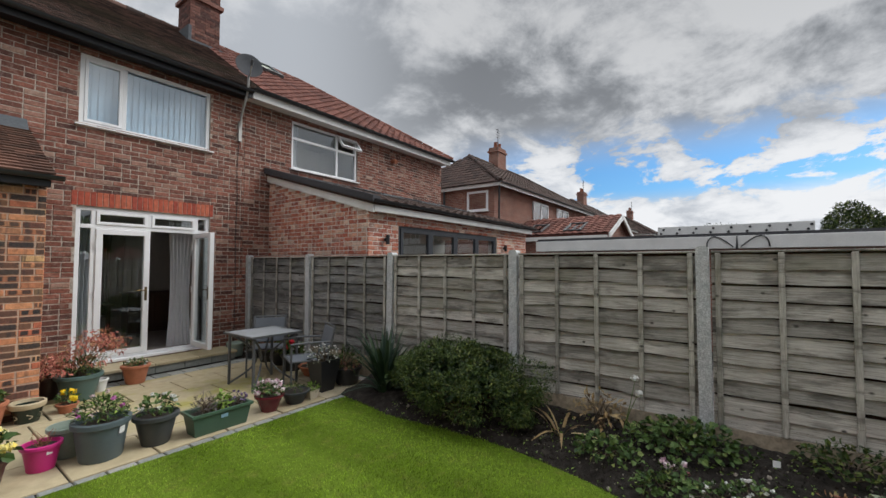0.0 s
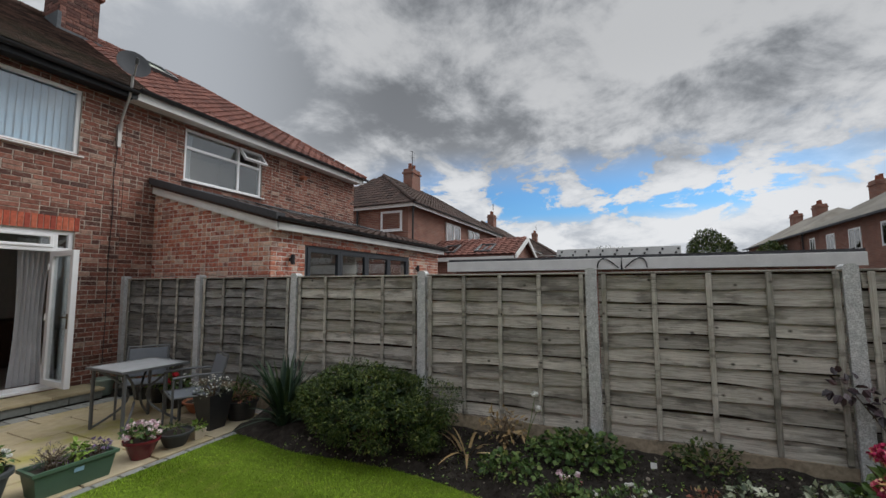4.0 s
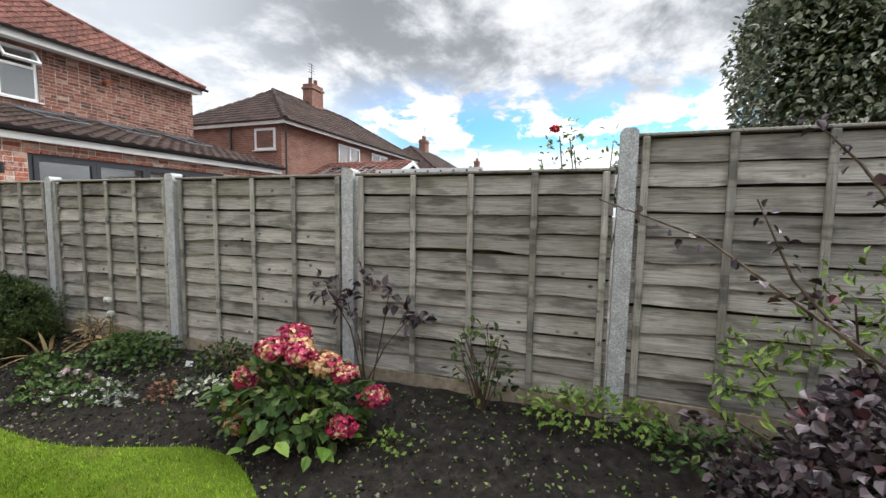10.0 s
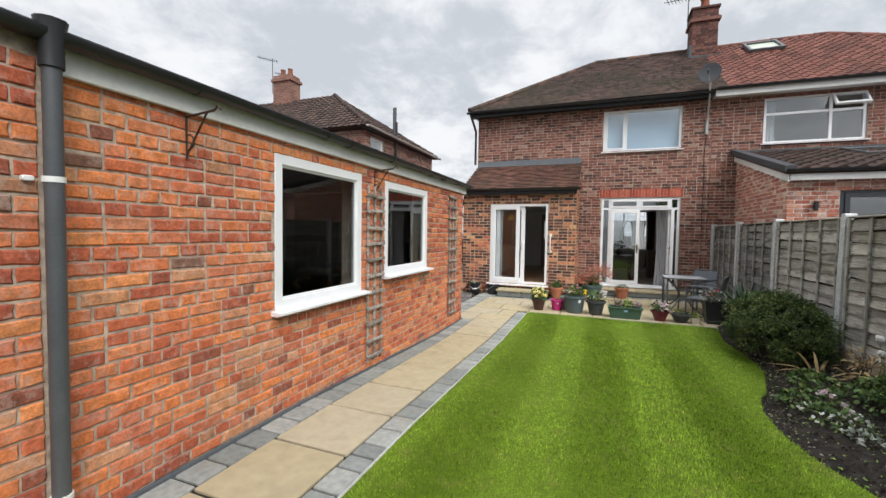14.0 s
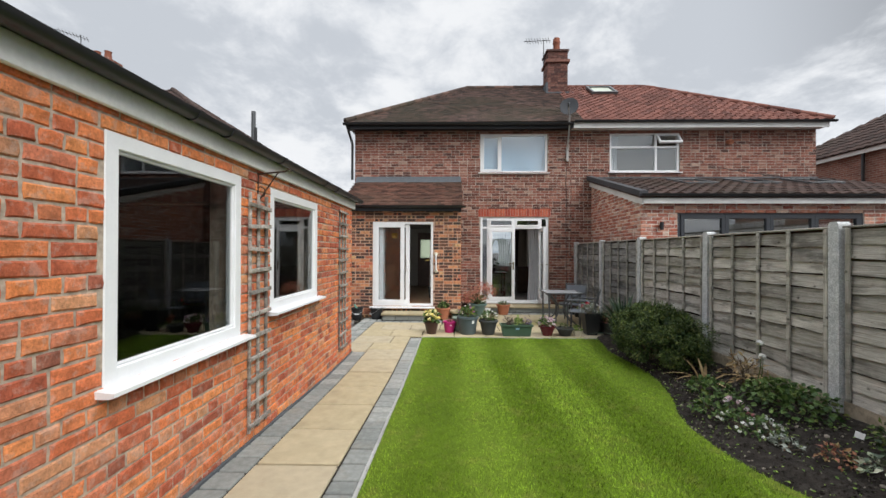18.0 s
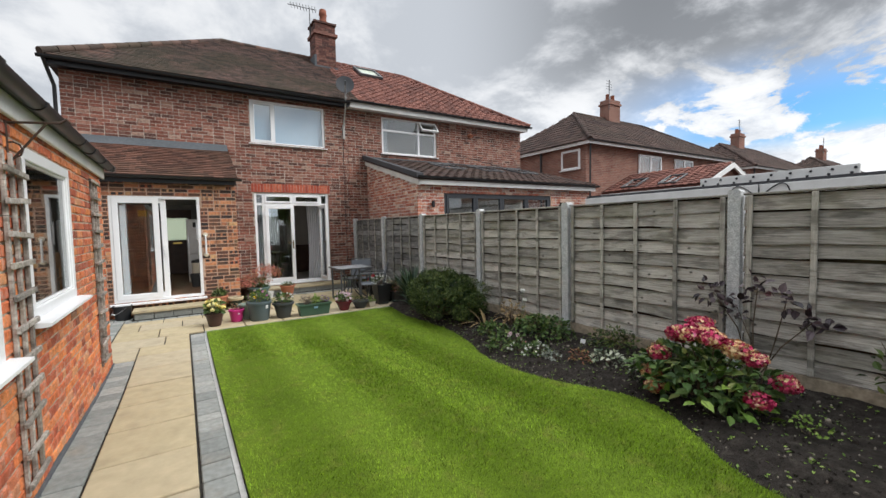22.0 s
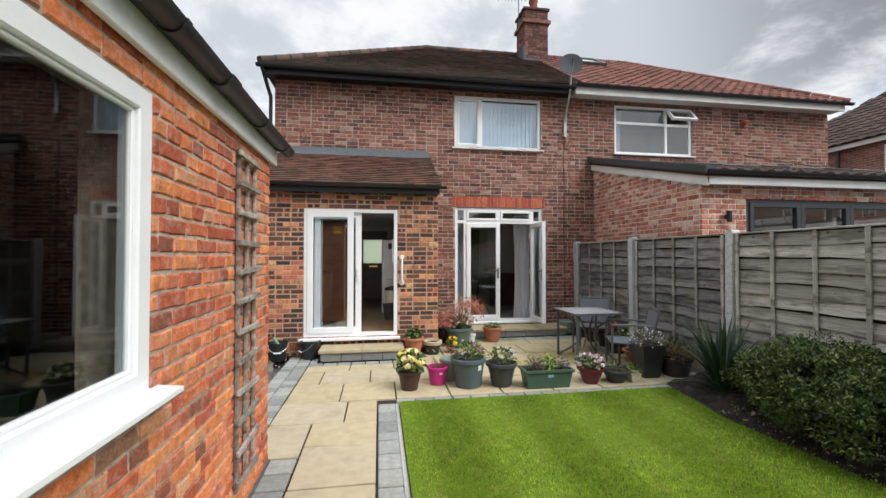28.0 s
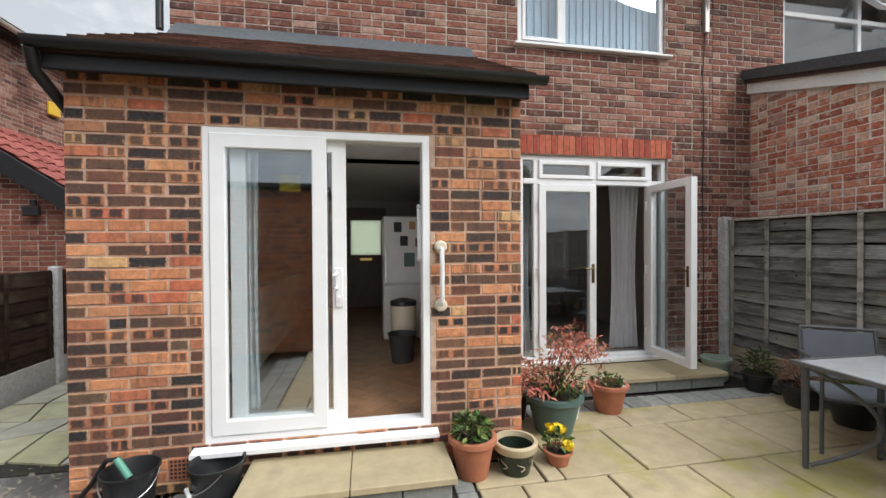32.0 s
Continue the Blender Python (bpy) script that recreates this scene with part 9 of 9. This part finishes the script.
# ---- buckets by the kitchen wall ----
def bucket(label, x, y, r, h, yaw):
    b = thing("bucket", label, "bucket", "black buckets", at=pose(x, y, -0.02, 0, 0, yaw))
    part("pail", MB().lathe([(r * 0.72, 0), (r * 0.74, 0.01), (r * 0.97, h * 0.93), (r * 1.05, h * 0.95), (r * 1.06, h), (r, h), (r * 0.93, h * 0.9), (r * 0.7, 0.02), (0.004, 0.02)], 28, cap=False), M_BLACK_PLASTIC, b, smooth=40)
    part("water", MB().lathe([(r * 0.84, h * 0.55), (0.003, h * 0.55)], 28, cap=False), M_POT_GLAZE, b)
    part("handle", MB().tube([(r * 1.04 * math.cos(a * math.pi / 12), -r * 1.02 * math.sin(a * math.pi / 12) * 0.9 - 0.01, h * 0.93 - 0.12 * math.sin(a * math.pi / 12)) for a in range(13)], 0.004, 6), M_STEEL, b, "wire handle")
    part("grip", MB().tube([(-0.05, -r * 0.95 - 0.012, h * 0.93 - 0.12), (0.05, -r * 0.95 - 0.012, h * 0.93 - 0.12)], 0.012, 8), M_TAG_WHITE, b, "white plastic grip", smooth=40)
    return b


bucket("black plastic bucket with wire handle and hose end in it", -1.49, 6.285, 0.142, 0.28, 10)
bucket("black plastic bucket with wire handle beside the step", -1.02, 6.275, 0.15, 0.28, -60)
hz = thing("garden_hose", "black hose with a green connector hanging out of the bucket", "hose")
part("hose", MB().tube([(-1.84, 6.36, 0.02), (-1.72, 6.33, 0.16), (-1.62, 6.29, 0.31), (-1.54, 6.26, 0.33), (-1.50, 6.28, 0.24), (-1.48, 6.29, 0.12)], 0.014, 8), M_BLACK_PLASTIC, hz, smooth=40)
part("connector", MB().tube([(-1.55, 6.26, 0.33), (-1.47, 6.23, 0.23)], 0.02, 10), M_HOSE, hz, "green connector", smooth=40)

# ---- table and chairs ----
TB = pose(3.15, 5.57, 0, 0, 0, -1)
tab = thing("garden_table", "square grey metal garden table with a pale glass top", "table", at=TB)
part("tabletop", MB().cbox(-0.37, 0.37, -0.375, 0.375, 0.725, 0.737, 0.005), M_TABLETOP, tab, "pale speckled glass top")
part("rim", frame_ring(MB(), -0.385, 0.385, -0.39, 0.39, 0.03, 0.713, 0.741).moved(Matrix(((1, 0, 0, 0), (0, 0, 1, 0), (0, 1, 0, 0), (0, 0, 0, 1)))), M_GREY_METAL, tab)
for sx in (-1, 1):
    for sy in (-1, 1):
        part("leg", MB().cbox(sx * 0.32 - 0.017, sx * 0.32 + 0.017, sy * 0.33 - 0.017, sy * 0.33 + 0.017, 0.0, 0.715, 0.008), M_GREY_METAL, tab)
for sx, sy in ((-1, -1), (1, -1), (-1, 1), (1, 1)):
    pts_ = []
    for k in range(11):
        t = k / 10
        rr_ = 0.46 - 0.36 * math.sin(math.pi * t)
        pts_.append((sx * rr_ * 0.66, sy * rr_ * 0.68, 0.03 + 0.67 * t))
    part("curved_brace", MB().tube(pts_, 0.014, 8), M_GREY_METAL, tab, smooth=40)


def garden_chair(at, label):
    c_ = thing("garden_chair", label, "chair", "chairs round the garden table", at=at)
    part("seat", MB().cbox(-0.23, 0.23, -0.22, 0.24, 0.395, 0.41, 0.006), M_SLING, c_, "grey woven sling seat")
    bm_ = pose(0, 0.23, 0.42, -14)
    part("backrest", MB().cbox(-0.225, 0.225, -0.006, 0.006, 0.02, 0.41, 0.005).moved(bm_), M_SLING, c_, "grey woven sling back")
    for sx in (-1, 1):
        part("back_frame", MB().tube([(sx * 0.24, 0.23, 0.0), (sx * 0.24, 0.24, 0.42), (sx * 0.24, 0.34, 0.84)], 0.014, 8), M_GREY_METAL, c_, smooth=40)
        part("front_leg", MB().tube([(sx * 0.27, -0.24, 0.0), (sx * 0.27, -0.24, 0.62), (sx * 0.27, -0.21, 0.645)], 0.014, 8), M_GREY_METAL, c_, smooth=40)
        part("armrest", MB().tube([(sx * 0.27, -0.25, 0.645), (sx * 0.27, 0.0, 0.655), (sx * 0.255, 0.27, 0.64)], 0.015, 8), M_GREY_METAL, c_, smooth=40)
        part("seat_rail", MB().tube([(sx * 0.24, -0.25, 0.41), (sx * 0.24, 0.24, 0.40)], 0.012, 8), M_GREY_METAL, c_, smooth=40)
    part("front_rail", MB().tube([(-0.25, -0.24, 0.405), (0.25, -0.24, 0.405)], 0.012, 8), M_GREY_METAL, c_, smooth=40)
    part("top_rail", MB().tube([(-0.24, 0.34, 0.84), (0.24, 0.34, 0.84)], 0.012, 8), M_GREY_METAL, c_, smooth=40)
    return c_


garden_chair(pose(3.52, 6.08, 0, 0, 0, -36), "grey metal garden chair with sling seat behind the table")
garden_chair(pose(3.40, 4.93, 0, 0, 0, -113), "grey metal garden chair with sling seat pulled out from the table")

# ---- pieces of walls and paving, last ----
for n_, (cells_, mat_, wall_, m_, seed_) in enumerate(LATER):
    r_ = random.Random(1000 + n_)
    for c_ in cells_:
        brick_part(c_, mat_, wall_, m_, r_)


def paver(name, material, rect, z, rng, cache, h=0.04, c=0.006):
    x0, x1, y0, y1 = rect
    w, d = round(x1 - x0, 3), round(y1 - y0, 3)
    if (name, w, d) not in cache:
        cache[(name, w, d)] = MB().cbox(-w / 2 + 0.002, w / 2 - 0.002, -d / 2 + 0.002, d / 2 - 0.002, -h, 0, c).mesh(name, material)
    ob = part(name, cache[(name, w, d)], None, paving)
    ob.matrix_basis = pose((x0 + x1) / 2, (y0 + y1) / 2, z + rise((y0 + y1) / 2) * (x1 < 0.3) + rng.uniform(-0.003, 0.001), math.degrees(math.atan((rise(y1) - rise(y0)) / (y1 - y0))) + rng.uniform(-0.25, 0.25), rng.uniform(-0.25, 0.25), rng.uniform(-0.2, 0.2))


pv_cache, pv_rng = {}, random.Random(17)
for r_ in SLABS:
    paver("slab", M_SLAB, r_, 0.0, pv_rng, pv_cache)
for r_ in SETTS:
    paver("sett", M_SETT, r_, -0.001, pv_rng, pv_cache, c=0.007)
# crumbled stones along the broken edge of the drive
chips = MB()
for k in range(240):
    m_ = Matrix.Translation((pv_rng.uniform(-2.9, -1.3), 6.15 + pv_rng.gauss(0.35, 0.35), -0.026)) @ pose(0, 0, 0, pv_rng.uniform(0, 180), pv_rng.uniform(0, 180), 0) @ Matrix.Diagonal((pv_rng.uniform(0.006, 0.03), pv_rng.uniform(0.006, 0.022), pv_rng.uniform(0.004, 0.01), 1))
    chips.add([tuple(m_ @ Vector(p)) for p in iv], if_)
solo("rubble", chips, M_STONE, "loose stone chips along the broken edge of the drive", "rubble", kind="stuff")
# crazy paving: uneven stones of a jittered grid
cz = random.Random(23)
gx, gy = 4, 17
grid = {(i, j): (-3.60 + i * 0.41 + cz.uniform(-0.12, 0.12) * (0 < i < gx), 6.95 + j * 0.5 + cz.uniform(-0.15, 0.15)) for i in range(gx + 1) for j in range(gy + 1)}
for i in range(gx):
    for j in range(gy):
        q = [grid[(i, j)], grid[(i + 1, j)], grid[(i + 1, j + 1)], grid[(i, j + 1)]]
        cx, cy = sum(p[0] for p in q) / 4, sum(p[1] for p in q) / 4
        sh = [(cx + (p[0] - cx) * 0.955, cy + (p[1] - cy) * 0.96) for p in q]
        part("paving_stone", MB().prism(sh, -0.05, cz.uniform(-0.012, -0.006), "z"), M_CRAZY, passage)
